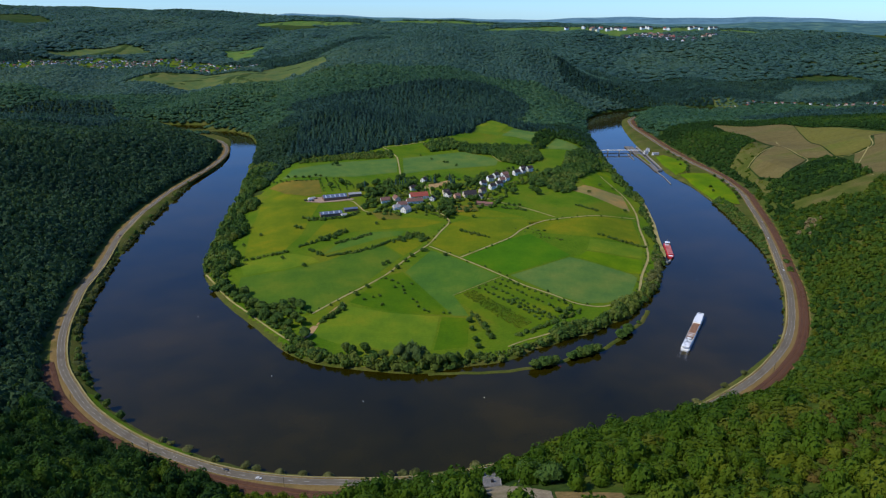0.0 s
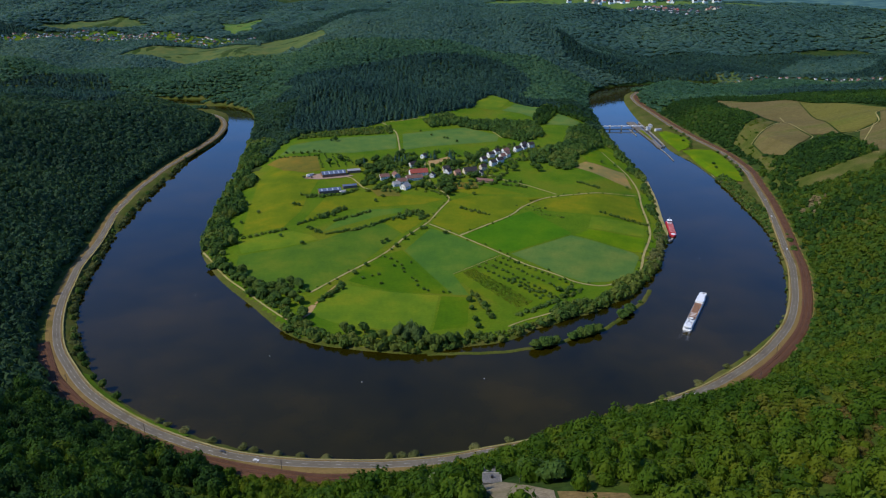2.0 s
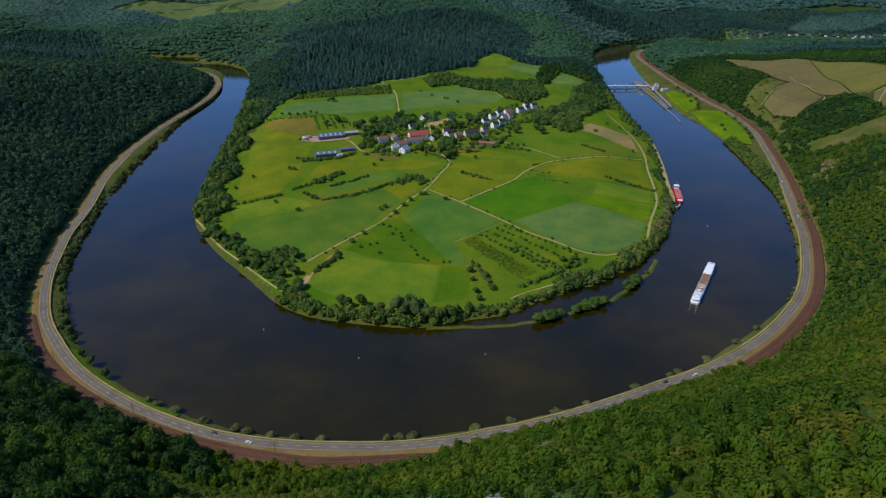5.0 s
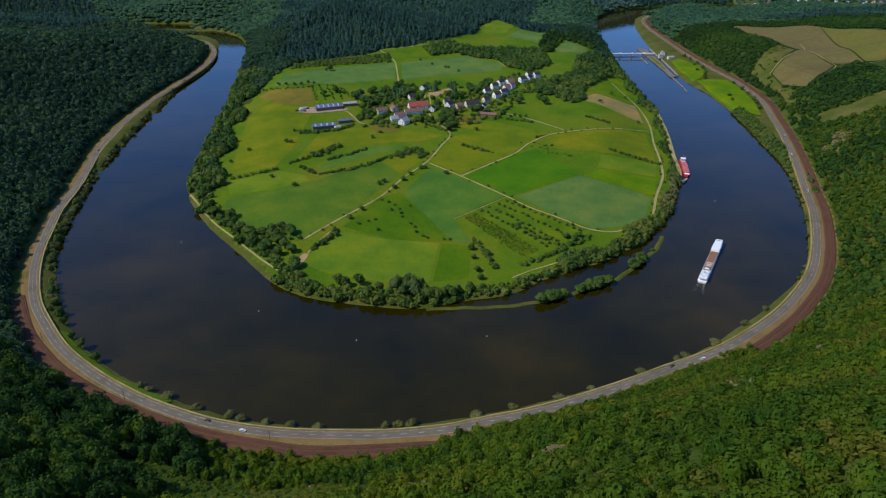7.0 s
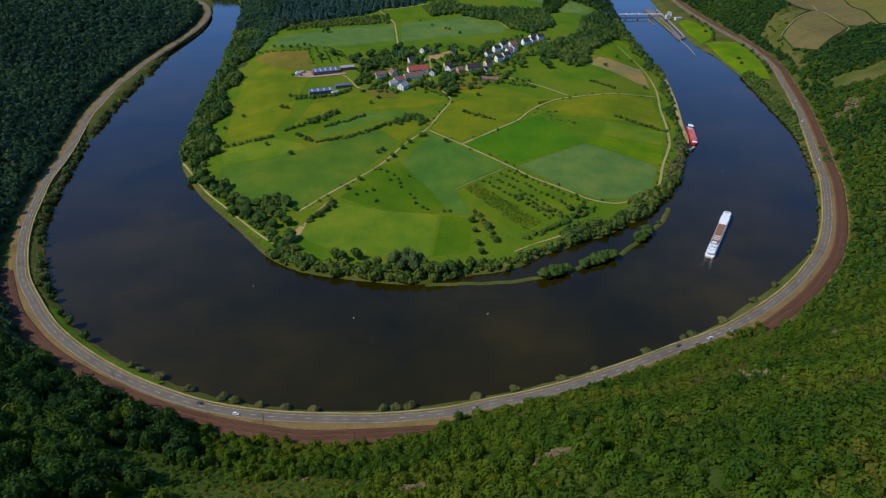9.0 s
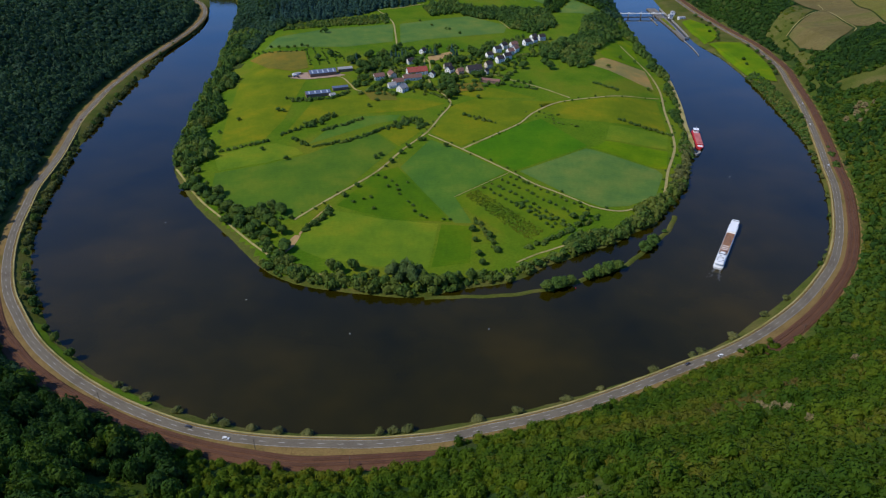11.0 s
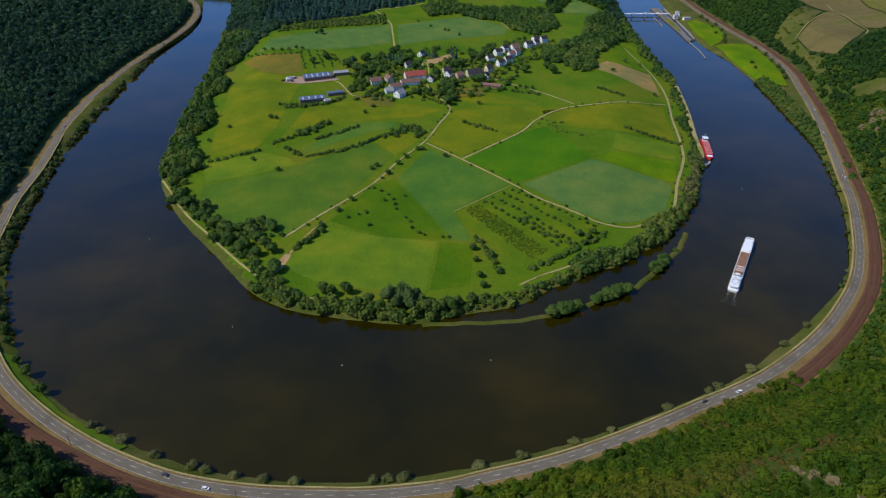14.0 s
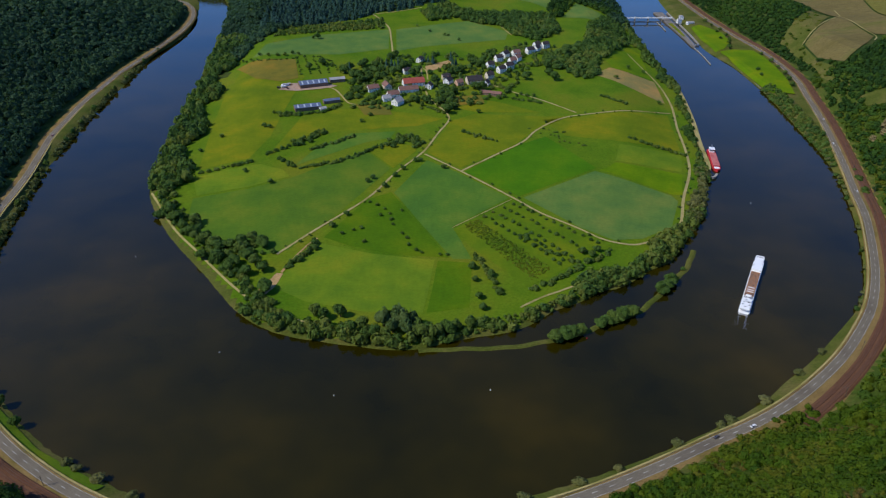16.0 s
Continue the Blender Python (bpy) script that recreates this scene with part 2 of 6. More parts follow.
def normals_of(line):
    t = np.gradient(line, axis=0)
    t /= np.linalg.norm(t, axis=1)[:, None]
    return np.stack([-t[:, 1], t[:, 0]], 1)          # to the left of the way


def beside(line, first, last):
    """A line beside another one, at a distance that goes over from first to last."""
    off = last + (first - last) * np.exp(-np.arange(len(line)) * 0.05)
    return line - normals_of(line) * off[:, None]


east_road = curve_pts(ROAD_EAST[8:], 5)
rail_east = beside(east_road, 14.5, 11.4)
foot_east = beside(east_road[6:], 21.0, 19.0)[::4]
outer = curve_pts(OUTER_WEST + OUTER_EAST, 9)
inner = curve_pts(INNER_EAST + INNER_WEST, 9)


def near(c):
    """The part of a line near the valley, thinned where it runs far off."""
    c = c[np.abs(c[:, 0]) < 2600]
    return c[(np.abs(c[:, 0]) < 650) | (np.arange(len(c)) % 12 == 0)]


outer_n, inner_n = near(outer), near(inner)
water_poly = np.vstack([outer_n, inner_n])
foot = near(curve_pts(FOOT_WEST + FOOT_EAST + [tuple(c) for c in foot_east] + FOOT_FAR, 14))
foot_poly = np.vstack([[(-9000, 1960)], foot, [(9000, 2480), (9000, 9000), (-9000, 9000)]])
inner_poly = np.vstack([[(9000, 2680)], inner_n, [(-9000, 2200), (-9000, 9000), (9000, 9000)]])
road = curve_pts(ROAD_WEST + ROAD_EAST, 4)
rails = [curve_pts(RAIL_WEST, 5) - (0, 4), rail_east]
spit = curve_pts(SPIT, 4)

MEADOW = [(-12, 594), (-64, 598), (-119, 610), (-168, 641), (-210, 691), (-255, 752), (-293, 822), (-314, 900), (-330, 985), (-326, 1120),
          (-333, 1232), (-337, 1300), (-334, 1349), (-328, 1390), (-313, 1425), (-300, 1470), (-252, 1508), (-180, 1545), (-140, 1580), (-138, 1598), (-84, 1617), (-44, 1640), (20, 1690), (76, 1750), (129, 1900), (180, 1830),
          (250, 1765), (320, 1660), (365, 1560), (362, 1428), (357, 1274), (348, 1170), (330, 1080),
          (312, 990), (297, 905), (265, 818), (222, 752), (180, 708), (150, 680), (110, 657), (76, 633), (34, 611)]

# heights of the land, hill by hill: x, y, z
HEIGHTS = [(0, 0, 225), (0, -400, 270), (15, 180, 186), (112, 205, 188), (-170, 225, 150), (300, 200, 240), (400, 350, 200), (-400, 250, 190),
           (-520, 480, 140), (700, 500, 210), (560, 690, 130), (600, 930, 85), (720, 1000, 110), (0, -2000, 280)]
HEIGHTS += [(626, 1207, 55), (690, 1451, 56), (761, 1531, 60), (645, 1619, 64), (851, 1431, 85), (753, 1271, 62), (900, 1250, 110),
            (1200, 1500, 120), (650, 1900, 40), (900, 1900, 50), (1300, 2100, 50), (2500, 2300, 90), (3000, 1000, 200)]
HEIGHTS += [(-617, 1080, 42), (-600, 1238, 48), (-715, 1323, 90), (-655, 1499, 66), (-850, 1711, 72), (-700, 900, 85), (-900, 1200, 125),
            (-1200, 1500, 120), (-640, 700, 100), (-840, 2093, 40), (-1500, 2200, 85), (-750, 2532, 92), (-1568, 2818, 122),
            (-2200, 2600, 150), (-3000, 1000, 220)]
HEIGHTS += [(-21, 1798, 60), (-262, 1812, 84), (50, 2180, 98), (190, 2096, 50), (0, 2500, 175), (-20, 2850, 254), (300, 2700, 185),
            (600, 2700, 88), (-350, 2500, 165), (-450, 2950, 180), (-400, 2100, 80), (280, 3050, 215)]
HEIGHTS += [(1100, 2500, 14), (1500, 2600, 18), (1900, 2700, 25), (1263, 3280, 125), (640, 3150, 92), (1294, 2950, 50), (1800, 3300, 115),
            (1000, 3900, 212), (2000, 4000, 214), (0, 3700, 226), (-1000, 3500, 185), (-700, 4000, 232), (-1800, 3600, 215),
            (-2600, 3300, 215), (0, 4800, 270), (700, 4700, 258), (1500, 4700, 250), (3000, 4500, 240), (-1500, 4700, 316), (-800, 4750, 292), (-2400, 4500, 326), (-3000, 4300, 326),
            (3500, 3300, 200), (-4200, 3000, 240)]
HP = np.array(HEIGHTS, float)


def kernel(a, b):
    r = np.linalg.norm(a[:, None, :] - b[None, :, :], axis=2) / 1000
    return r * r * np.log(r + 1e-6)


def spline_fit():
    n, p = len(HP), HP[:, :2]
    a = np.zeros((n + 3, n + 3))
    a[:n, :n] = kernel(p, p) + 0.01 * np.eye(n)
    a[:n, n], a[:n, n + 1:] = 1, p / 1000
    a[n:, :n] = a[:n, n:].T
    return np.linalg.solve(a, np.r_[HP[:, 2], 0, 0, 0])


SPLINE = spline_fit()


def upland(xy):
    return kernel(xy, HP[:, :2]) @ SPLINE[:-3] + SPLINE[-3] + xy / 1000 @ SPLINE[-2:]


def soft_min(a, b, r):
    h = np.clip(0.5 + 0.5 * (b - a) / r, 0, 1)
    return b * (1 - h) + a * h - r * h * (1 - h)


def fringe(xy):
    """Low rolling unevenness of the hills."""
    x, y = xy[:, 0], xy[:, 1]
    return (np.sin(x * 0.021 + 1.3 * np.sin(y * 0.013)) * np.sin(y * 0.017 + 0.8 * np.sin(x * 0.011)) * 5
            + np.sin(x * 0.006 + y * 0.004 + 1) * np.sin(y * 0.0055 - x * 0.002) * 9
            + smoothstep(2000, 2500, y) * (1 - smoothstep(3800, 4300, y)) * 16 * np.sin(x * 0.0135 + 1.7 * np.sin(y * 0.0021 + 0.5)) * np.cos(x * 0.0042 - y * 0.0016))


def height(xy):
    """The height of the land or river bed at each point."""
    xy = np.asarray(xy, float).reshape(-1, 2)
    shore = np.minimum(dist_to(xy, outer_n), dist_to(xy, inner_n))
    wet = inside(xy, water_poly)
    north = inside(xy, inner_poly)
    hill = ~inside(xy, foot_poly)
    up = np.maximum(upland(xy) + fringe(xy), 4)
    beyond = np.zeros(len(xy))
    beyond[hill] = dist_to(xy[hill], foot)
    k = 0.42 + 0.13 * smoothstep(-430, -230, xy[:, 0]) + 0.25 * smoothstep(-130, -15, xy[:, 0]) + 0.055 * smoothstep(10, 60, xy[:, 0])
    bench = 6.0 * smoothstep(0, 13, shore) - 0.0
    z_out = np.where(hill, soft_min(bench + k * beyond, np.maximum(up, 7), 14), bench)
    pen = 2.4 + 10 * np.maximum(0, xy[:, 1] / 320 - 1.95) * smoothstep(10, 110, shore)
    pen = np.minimum(pen, 30) * 1.0
    w = smoothstep(1500, 1780, xy[:, 1])
    z_in = soft_min(pen * (1 - w) + up * w, 3 + shore * 0.55, 8)
    z_in = np.where(xy[:, 1] < 1500, pen, z_in) * smoothstep(0, 7, shore)
    z = np.where(north, z_in, z_out)
    bed = -np.minimum(shore * 0.4, 4)
    return np.where(wet, bed, z)


def axis(parts):
    return np.concatenate([np.arange(a, b, s) for a, b, s in parts])


gx = axis([(-5200, -2400, 140), (-2400, -1100, 50), (-1100, -540, 16), (-540, 620, 6.5), (620, 1100, 16), (1100, 2400, 50), (2400, 5300, 140)])
gy = axis([(-1500, -200, 100), (-200, 380, 16), (380, 1300, 6.5), (1300, 1900, 11), (1900, 2700, 22), (2700, 4960, 45)])
GX, GY = np.meshgrid(gx, gy)
GZ = height(np.stack([GX.ravel(), GY.ravel()], 1)).reshape(GX.shape)


def ground(x, y):
    """Height on the ground sheet itself, between its corners."""
    x, y = np.atleast_1d(np.asarray(x, float)), np.atleast_1d(np.asarray(y, float))
    i = np.clip(np.searchsorted(gx, x) - 1, 0, len(gx) - 2)
    j = np.clip(np.searchsorted(gy, y) - 1, 0, len(gy) - 2)
    u, v = (x - gx[i]) / (gx[i + 1] - gx[i]), (y - gy[j]) / (gy[j + 1] - gy[j])
    return (GZ[j, i] * (1 - u) + GZ[j, i + 1] * u) * (1 - v) + (GZ[j + 1, i] * (1 - u) + GZ[j + 1, i + 1] * u) * v


idx = np.arange(GX.size).reshape(GX.shape)
quads = np.stack([idx[:-1, :-1], idx[:-1, 1:], idx[1:, 1:], idx[1:, :-1]], -1).reshape(-1, 4)
land = mesh_np("ground", np.stack([GX.ravel(), GY.ravel(), GZ.ravel()], 1), quads, M_GROUND, smooth=True)
land.data.materials.append(M_MEADOW)
mid = np.stack([GX[:-1, :-1].ravel() + 3, GY[:-1, :-1].ravel() + 3], 1)
meadow = inside(mid, inner_poly) & (inside(mid, MEADOW) | (mid[:, 1] < 1250))
bank = inside(mid, foot_poly) & ~inside(mid, inner_poly) & (mid[:, 1] < 2300)
land.data.materials.append(M_BANK)
edge = meadow & (mid[:, 1] < 1000)
edge[edge] = dist_to(mid[edge], inner_n) < 7
meadow, bank = meadow & ~edge, bank | edge
slope = ~inside(mid, foot_poly) & (mid[:, 1] < 1250) & (mid[:, 0] > 40)
land.data.materials.append(M_GLADE)
land.data.polygons.foreach_set("material_index", np.where(slope, 3, meadow + 2 * bank).astype(np.int32))
tagged(land, "grassy valley ground rising into wooded hills", "ground", kind="structure")
wq = np.array([(-2600, 380, 0), (2600, 380, 0), (2600, 2750, 0), (-2600, 2750, 0)], float)
tagged(mesh_np("water", wq, np.array([[0, 1, 2, 3]]), M_WATER), "dark slow river water reflecting the sky", "river", kind="structure")


# an emissive mix of blues: the haze is painted in and glows by itself
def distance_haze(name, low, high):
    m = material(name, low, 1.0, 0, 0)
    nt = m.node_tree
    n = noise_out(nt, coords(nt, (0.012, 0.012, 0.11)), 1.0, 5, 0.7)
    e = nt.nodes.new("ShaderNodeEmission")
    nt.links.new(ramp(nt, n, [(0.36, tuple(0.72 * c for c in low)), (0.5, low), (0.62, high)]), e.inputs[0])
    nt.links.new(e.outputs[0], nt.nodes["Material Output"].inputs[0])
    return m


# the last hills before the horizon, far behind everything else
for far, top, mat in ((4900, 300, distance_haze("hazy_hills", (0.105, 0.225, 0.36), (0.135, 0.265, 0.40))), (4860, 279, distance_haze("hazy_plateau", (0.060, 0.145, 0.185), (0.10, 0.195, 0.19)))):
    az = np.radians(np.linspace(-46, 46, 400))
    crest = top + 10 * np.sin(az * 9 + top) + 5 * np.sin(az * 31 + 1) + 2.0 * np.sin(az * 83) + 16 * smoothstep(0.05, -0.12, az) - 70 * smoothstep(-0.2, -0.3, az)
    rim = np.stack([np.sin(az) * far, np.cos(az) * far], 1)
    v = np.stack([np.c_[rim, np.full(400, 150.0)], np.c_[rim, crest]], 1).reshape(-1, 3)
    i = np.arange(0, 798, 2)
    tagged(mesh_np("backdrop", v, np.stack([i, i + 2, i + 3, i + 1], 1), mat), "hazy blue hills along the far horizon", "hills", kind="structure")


def ribbon(name, line, offsets, zs, mat, smooth=False):
    """A strip along a line: at each step a row of corners, offset to the left and raised above the given level."""
    n = normals_of(line)
    rows = [np.c_[line + n * o, z if np.ndim(z) else np.full(len(line), float(z))] for o, z in zip(offsets, zs)]
    v = np.stack(rows, 1)
    k = len(offsets)
    i = np.arange(len(line) * k).reshape(-1, k)
    q = np.stack([i[:-1, :-1], i[:-1, 1:], i[1:, 1:], i[1:, :-1]], -1).reshape(-1, 4)
    return mesh_np(name, v.reshape(-1, 3), q[:, ::-1], mat, smooth=smooth)


wob = 0.5 * np.sin(np.arange(len(spit)) * 0.9) + 0.4 * np.sin(np.arange(len(spit)) * 0.37)
sn = normals_of(spit)
tagged(ribbon("river_spit", spit + sn * wob[:, None], (4.2, 2.0, 0, -2.0, -4.0), (-1.2, 0.45, 0.8, 0.45, -1.2), M_BANK, smooth=True), "narrow grassy spit of land in the river", "spit", kind="structure")

# ---- road and railway ----
ROAD_Z, RAIL_Z = 6.35, 6.9
tagged(ribbon("verge", road, (6.6, 5.0, -6.5, -10.5), (5.4, ROAD_Z - 0.06, ROAD_Z - 0.06, 5.9), M_VERGE), "strip of dry grass beside the road", "verge", kind="structure")
tagged(ribbon("road", road, (3.6, 3.45, 0, -3.45, -3.6), (ROAD_Z - 0.2, ROAD_Z, ROAD_Z + 0.06, ROAD_Z, ROAD_Z - 0.2), M_ASPHALT), "grey two-lane asphalt road along the river", "road", kind="structure")
for rail, far_side, (n1, n2) in zip(rails, (-7.0, -4.6), ((5.8, 4.8), (5.3, 4.5))):
    tagged(ribbon("railway_bed", rail, (n1, n2, 4.0, far_side, far_side - 1.6), (5.9, 6.38, RAIL_Z, RAIL_Z, 5.9), M_BALLAST), "rust-brown railway ballast beside the road", "railway", kind="structure")
tagged(ribbon("verge", rail_east, (-5.9, -6.4, -7.6, -8.4), (6.0, 6.5, 6.5, 5.8), M_VERGE), "narrow strip of dry grass beside the railway", "verge", kind="structure")

# ---- fields ----
def drape(name, poly, mat, lift=0.15, step=7.0):
    """A field that lies on the ground inside a polygon."""
    p = np.array(poly, float)
    bm = bmesh.new()
    ring = []
    for a, b in zip(p, np.roll(p, -1, axis=0)):
        n = max(1, int(np.linalg.norm(b - a) / step))
        ring += [a + (b - a) * i / n for i in range(n)]
    bm.faces.new([bm.verts.new((x, y, 0)) for x, y in ring])
    lo, hi = p.min(0), p.max(0)
    for ax in (0, 1):
        for c in np.arange(lo[ax] + step, hi[ax], step):
            co, no = [0, 0, 0], [0, 0, 0]
            co[ax], no[ax] = c, 1
            bmesh.ops.bisect_plane(bm, geom=bm.verts[:] + bm.edges[:] + bm.faces[:], plane_co=co, plane_no=no)
    bmesh.ops.triangulate(bm, faces=bm.faces[:])
    xy = np.array([v.co[:2] for v in bm.verts])
    for v, z in zip(bm.verts, ground(xy[:, 0], xy[:, 1])):
        v.co.z = z + lift
    me = bpy.data.meshes.new(name)
    bm.normal_update()
    bm.to_mesh(me)
    bm.free()
    me.materials.append(mat)
    return new(name, me)


def crop(name, r, g, b, drill=0.0):
    return varied(name, (r * 0.74, g * 0.86, b), (r, g, b), (r * 1.45, g * 1.10, b * 1.1), 0.022, 0.35, 0.9, 0.3, 0.2, (1 + drill, 1, 1), grain=(0.86, 1.1))


F_BLUE = crop("young_cereal", 0.072, 0.148, 0.017)
F_PALE = crop("pale_cereal", 0.090, 0.158, 0.031)
F_SAGE = crop("ripening_cereal", 0.076, 0.138, 0.012)
F_DEEP = crop("coarse_meadow", 0.064, 0.130, 0.004)
F_GREEN = crop("lush_meadow", 0.055, 0.145, 0.004)
F_LIME = crop("lime_meadow", 0.10, 0.175, 0.003)
F_OLIVE = crop("dry_meadow", 0.122, 0.155, 0.006)
F_MOWN = crop("mown_meadow", 0.110, 0.172, 0.010)
F_TAN = crop("stubble", 0.24, 0.190, 0.058)
F_ROUGH = crop("orchard_grass", 0.092, 0.148, 0.006)
F_FAR = crop("far_meadow", 0.085, 0.118, 0.032)
F_DRY = crop("parched_meadow", 0.158, 0.130, 0.018)

FIELDS = {
    "a": (F_SAGE, [(-255, 832), (-200, 846), (-161, 871), (-137, 897), (-87, 945), (-56, 897), (-99, 796), (-136, 727), (-155, 720), (-183, 731), (-214, 740), (-247, 788)]),
    "a2": (F_OLIVE, [(-85, 947), (-61, 969), (-29, 960), (-30, 944), (-53, 899)]),
    "b": (F_MOWN, [(-270, 881), (-202, 906), (-174, 892), (-163, 875), (-201, 850), (-253, 838)]),
    "c": (F_BLUE, [(-164, 900), (-156, 909), (-88, 971), (-62, 983), (-57, 1004), (-112, 996), (-146, 951)]),
    "d": (F_BLUE, [(-48, 840), (-16, 920), (17, 891), (70, 830), (12, 770), (29, 713), (12, 713), (-18, 775)]),
    "e": (F_DEEP, [(-74, 824), (-51, 841), (-20, 773), (9, 715), (-39, 719), (-80, 733), (-107, 748)]),
    "f": (F_MOWN, [(-110, 738), (-59, 720), (-4, 711), (-8, 667), (-12, 634), (-60, 635), (-107, 648), (-138, 669), (-127, 704)]),
    "g": (F_DEEP, [(-1, 710), (29, 707), (25, 642), (-9, 634), (-5, 667)]),
    "h": (F_ROUGH, [(13, 764), (72, 823), (141, 753), (158, 741), (82, 679), (75, 674), (31, 730)]),
    "i": (F_GREEN, [(26, 891), (93, 966), (127, 992), (146, 957), (173, 904), (81, 834)]),
    "j": (F_PALE, [(170, 896), (243, 850), (247, 837), (225, 782), (191, 757), (163, 752), (132, 774), (85, 831)]),
    "k": (F_LIME, [(188, 907), (198, 920), (271, 906), (256, 854), (245, 853), (176, 899)]),
    "l": (F_MOWN, [(213, 972), (286, 961), (272, 912), (199, 924)]),
    "m": (F_OLIVE, [(129, 1047), (206, 1069), (306, 1099), (288, 974), (217, 980), (151, 996)]),
    "n": (F_OLIVE, [(-16, 941), (11, 1040), (43, 1066), (131, 1059), (170, 1064), (111, 1005), (83, 959), (22, 902)]),
    "o": (F_TAN, [(228, 1236), (260, 1271), (327, 1253), (316, 1150), (269, 1190)]),
    "p": (F_LIME, [(268, 1270), (260, 1302), (335, 1468), (345, 1425), (325, 1262)]),
    "q": (F_PALE, [(-310, 1322), (-301, 1385), (-224, 1441), (-99, 1483), (-91, 1361), (-169, 1326)]),
    "r": (F_PALE, [(-86, 1484), (-6, 1527), (48, 1550), (117, 1475), (108, 1423), (-33, 1376), (-77, 1348)]),
    "s": (F_OLIVE, [(-270, 900), (-291, 1021), (-309, 1147), (-313, 1279), (-246, 1296), (-205, 1213), (-207, 1138), (-208, 1062), (-207, 986), (-218, 920)]),
    "s2": (F_OLIVE, [(-179, 1063), (-107, 1085), (-39, 1066), (2, 1048), (-30, 1023), (-126, 1003), (-152, 988), (-186, 950), (-199, 921)]),
    "w1": (F_DRY, [(-308, 1300), (-234, 1297), (-213, 1205), (-237, 1188), (-277, 1205), (-325, 1280)]),
    "w2": (F_DRY, [(-117, 1098), (-92, 1102), (-70, 1084), (-65, 1060), (-101, 1058)]),
    "w3": (F_DRY, [(16, 1132), (54, 1138), (58, 1106), (24, 1098)]),
    "v": (F_OLIVE, [(62, 1118), (75, 1112), (130, 1073), (43, 1073), (15, 1089), (24, 1095), (60, 1103)]),
}
for mat, poly in FIELDS.values():
    label = {F_SAGE: "sage-green field of ripening cereal", F_DEEP: "coarse dark-green meadow", F_BLUE: "blue-green field of young cereal", F_GREEN: "lush green meadow field", F_LIME: "bright lime-green meadow strip",
             F_OLIVE: "olive-green dry pasture", F_MOWN: "mown yellow-green field", F_TAN: "tan stubble field", F_ROUGH: "rough orchard grass", F_DRY: "parched olive-brown meadow", F_PALE: "pale green cereal field"}[mat]
    tagged(drape("field", poly, mat, 0.45 if mat is F_DRY else 0.15), label, "field", kind="structure")
for poly in ([(-150, 661), (-145, 673), (-139, 690), (-133, 689), (-136, 669), (-141, 658)], [(-28, 1268), (10, 1301), (14, 1281), (-23, 1237)], [(-134, 690), (-129, 708), (-119, 735), (-112, 746), (-113.6, 747), (-121, 734), (-131.2, 708.6), (-136, 692)]):
    tagged(drape("soil_patch", poly, M_SOIL, 0.25, 5), "patch of bare brown soil", "soil", kind="structure")

LANES = [
    (3.0, [(-145, 720), (-116, 763), (-74, 827), (-49, 887), (-26, 932), (-17, 954), (-4, 1000), (9, 1044), (4, 1074), (-11, 1105), (-22, 1143), (-30, 1205), (-34, 1270)]),
    (2.8, [(-19, 937), (22, 892), (48, 862), (78, 826), (101, 797), (135, 768), (154, 752), (178, 745), (196, 752), (212, 765)]),
    (3.0, [(22, 892), (65, 939), (98, 976), (118, 1012), (148, 1047), (176, 1064), (239, 1084), (313, 1110)]),
    (3.0, [(63, 1190), (82, 1172), (98, 1154), (138, 1119), (177, 1074)]),
    (3.6, [(318, 1402), (330, 1259), (325, 1153), (307, 1055), (296, 981), (282, 916), (255, 846), (237, 792), (225, 775)]),
    (1.0, [(73, 827), (42, 797), (12, 768)]),
    (3.4, [(-83, 1343), (-92, 1431), (-100, 1495), (-120, 1555), (-138, 1590)]), (2.6, [(-138, 1590), (-84, 1611), (-44, 1630)]), (2.6, [(-36, 1268), (-25, 1242), (-22, 1203)]), (2.4, [(106, 1508), (121, 1452)]),
    (2.6, [(-305, 850), (-286, 820), (-267, 789), (-246, 759), (-219, 727), (-197, 700), (-175, 674), (-155, 653), (-138, 638), (-112, 624), (-90, 617)]),
    (3.0, [(-93, 1096), (-124, 1100), (-139, 1129), (-155, 1159), (-182, 1172)]),
    (2.4, [(66, 643), (84, 657), (104, 669), (126, 683), (148, 697)]),
]
HILL_LANES = [(1.9, [(612, 1396), (660, 1449), (719, 1504), (738, 1560)]), (1.9, [(718, 1502), (712, 1420), (707, 1355), (690, 1325)]), (2.2, [(945, 1436), (864, 1422), (820, 1342), (772, 1320), (735, 1346)]),
              (2.0, [(812, 1340), (745, 1245), (698, 1165), (676, 1088)])]
for w, pts in LANES + HILL_LANES:
    lift = 1.7 if (w, pts) in HILL_LANES else 0.32
    w *= 0.85
    line = curve_pts(pts, 4)
    n = normals_of(line)
    zs = [ground(*(line + n * o).T) + lift for o in (w / 2, 0, -w / 2)]
    tagged(ribbon("farm_track", line, (w / 2, 0, -w / 2), zs, M_TRACK), "pale gravel farm track between the fields", "track", kind="structure")


# ---- trees ----
rng = np.random.default_rng(7)


def ico(level):
    bm = bmesh.new()
    bmesh.ops.create_icosphere(bm, subdivisions=level, radius=1)
    v = np.array([x.co for x in bm.verts])
    f = np.array([[x.index for x in y.verts] for y in bm.faces])
    bm.free()
    return v, f


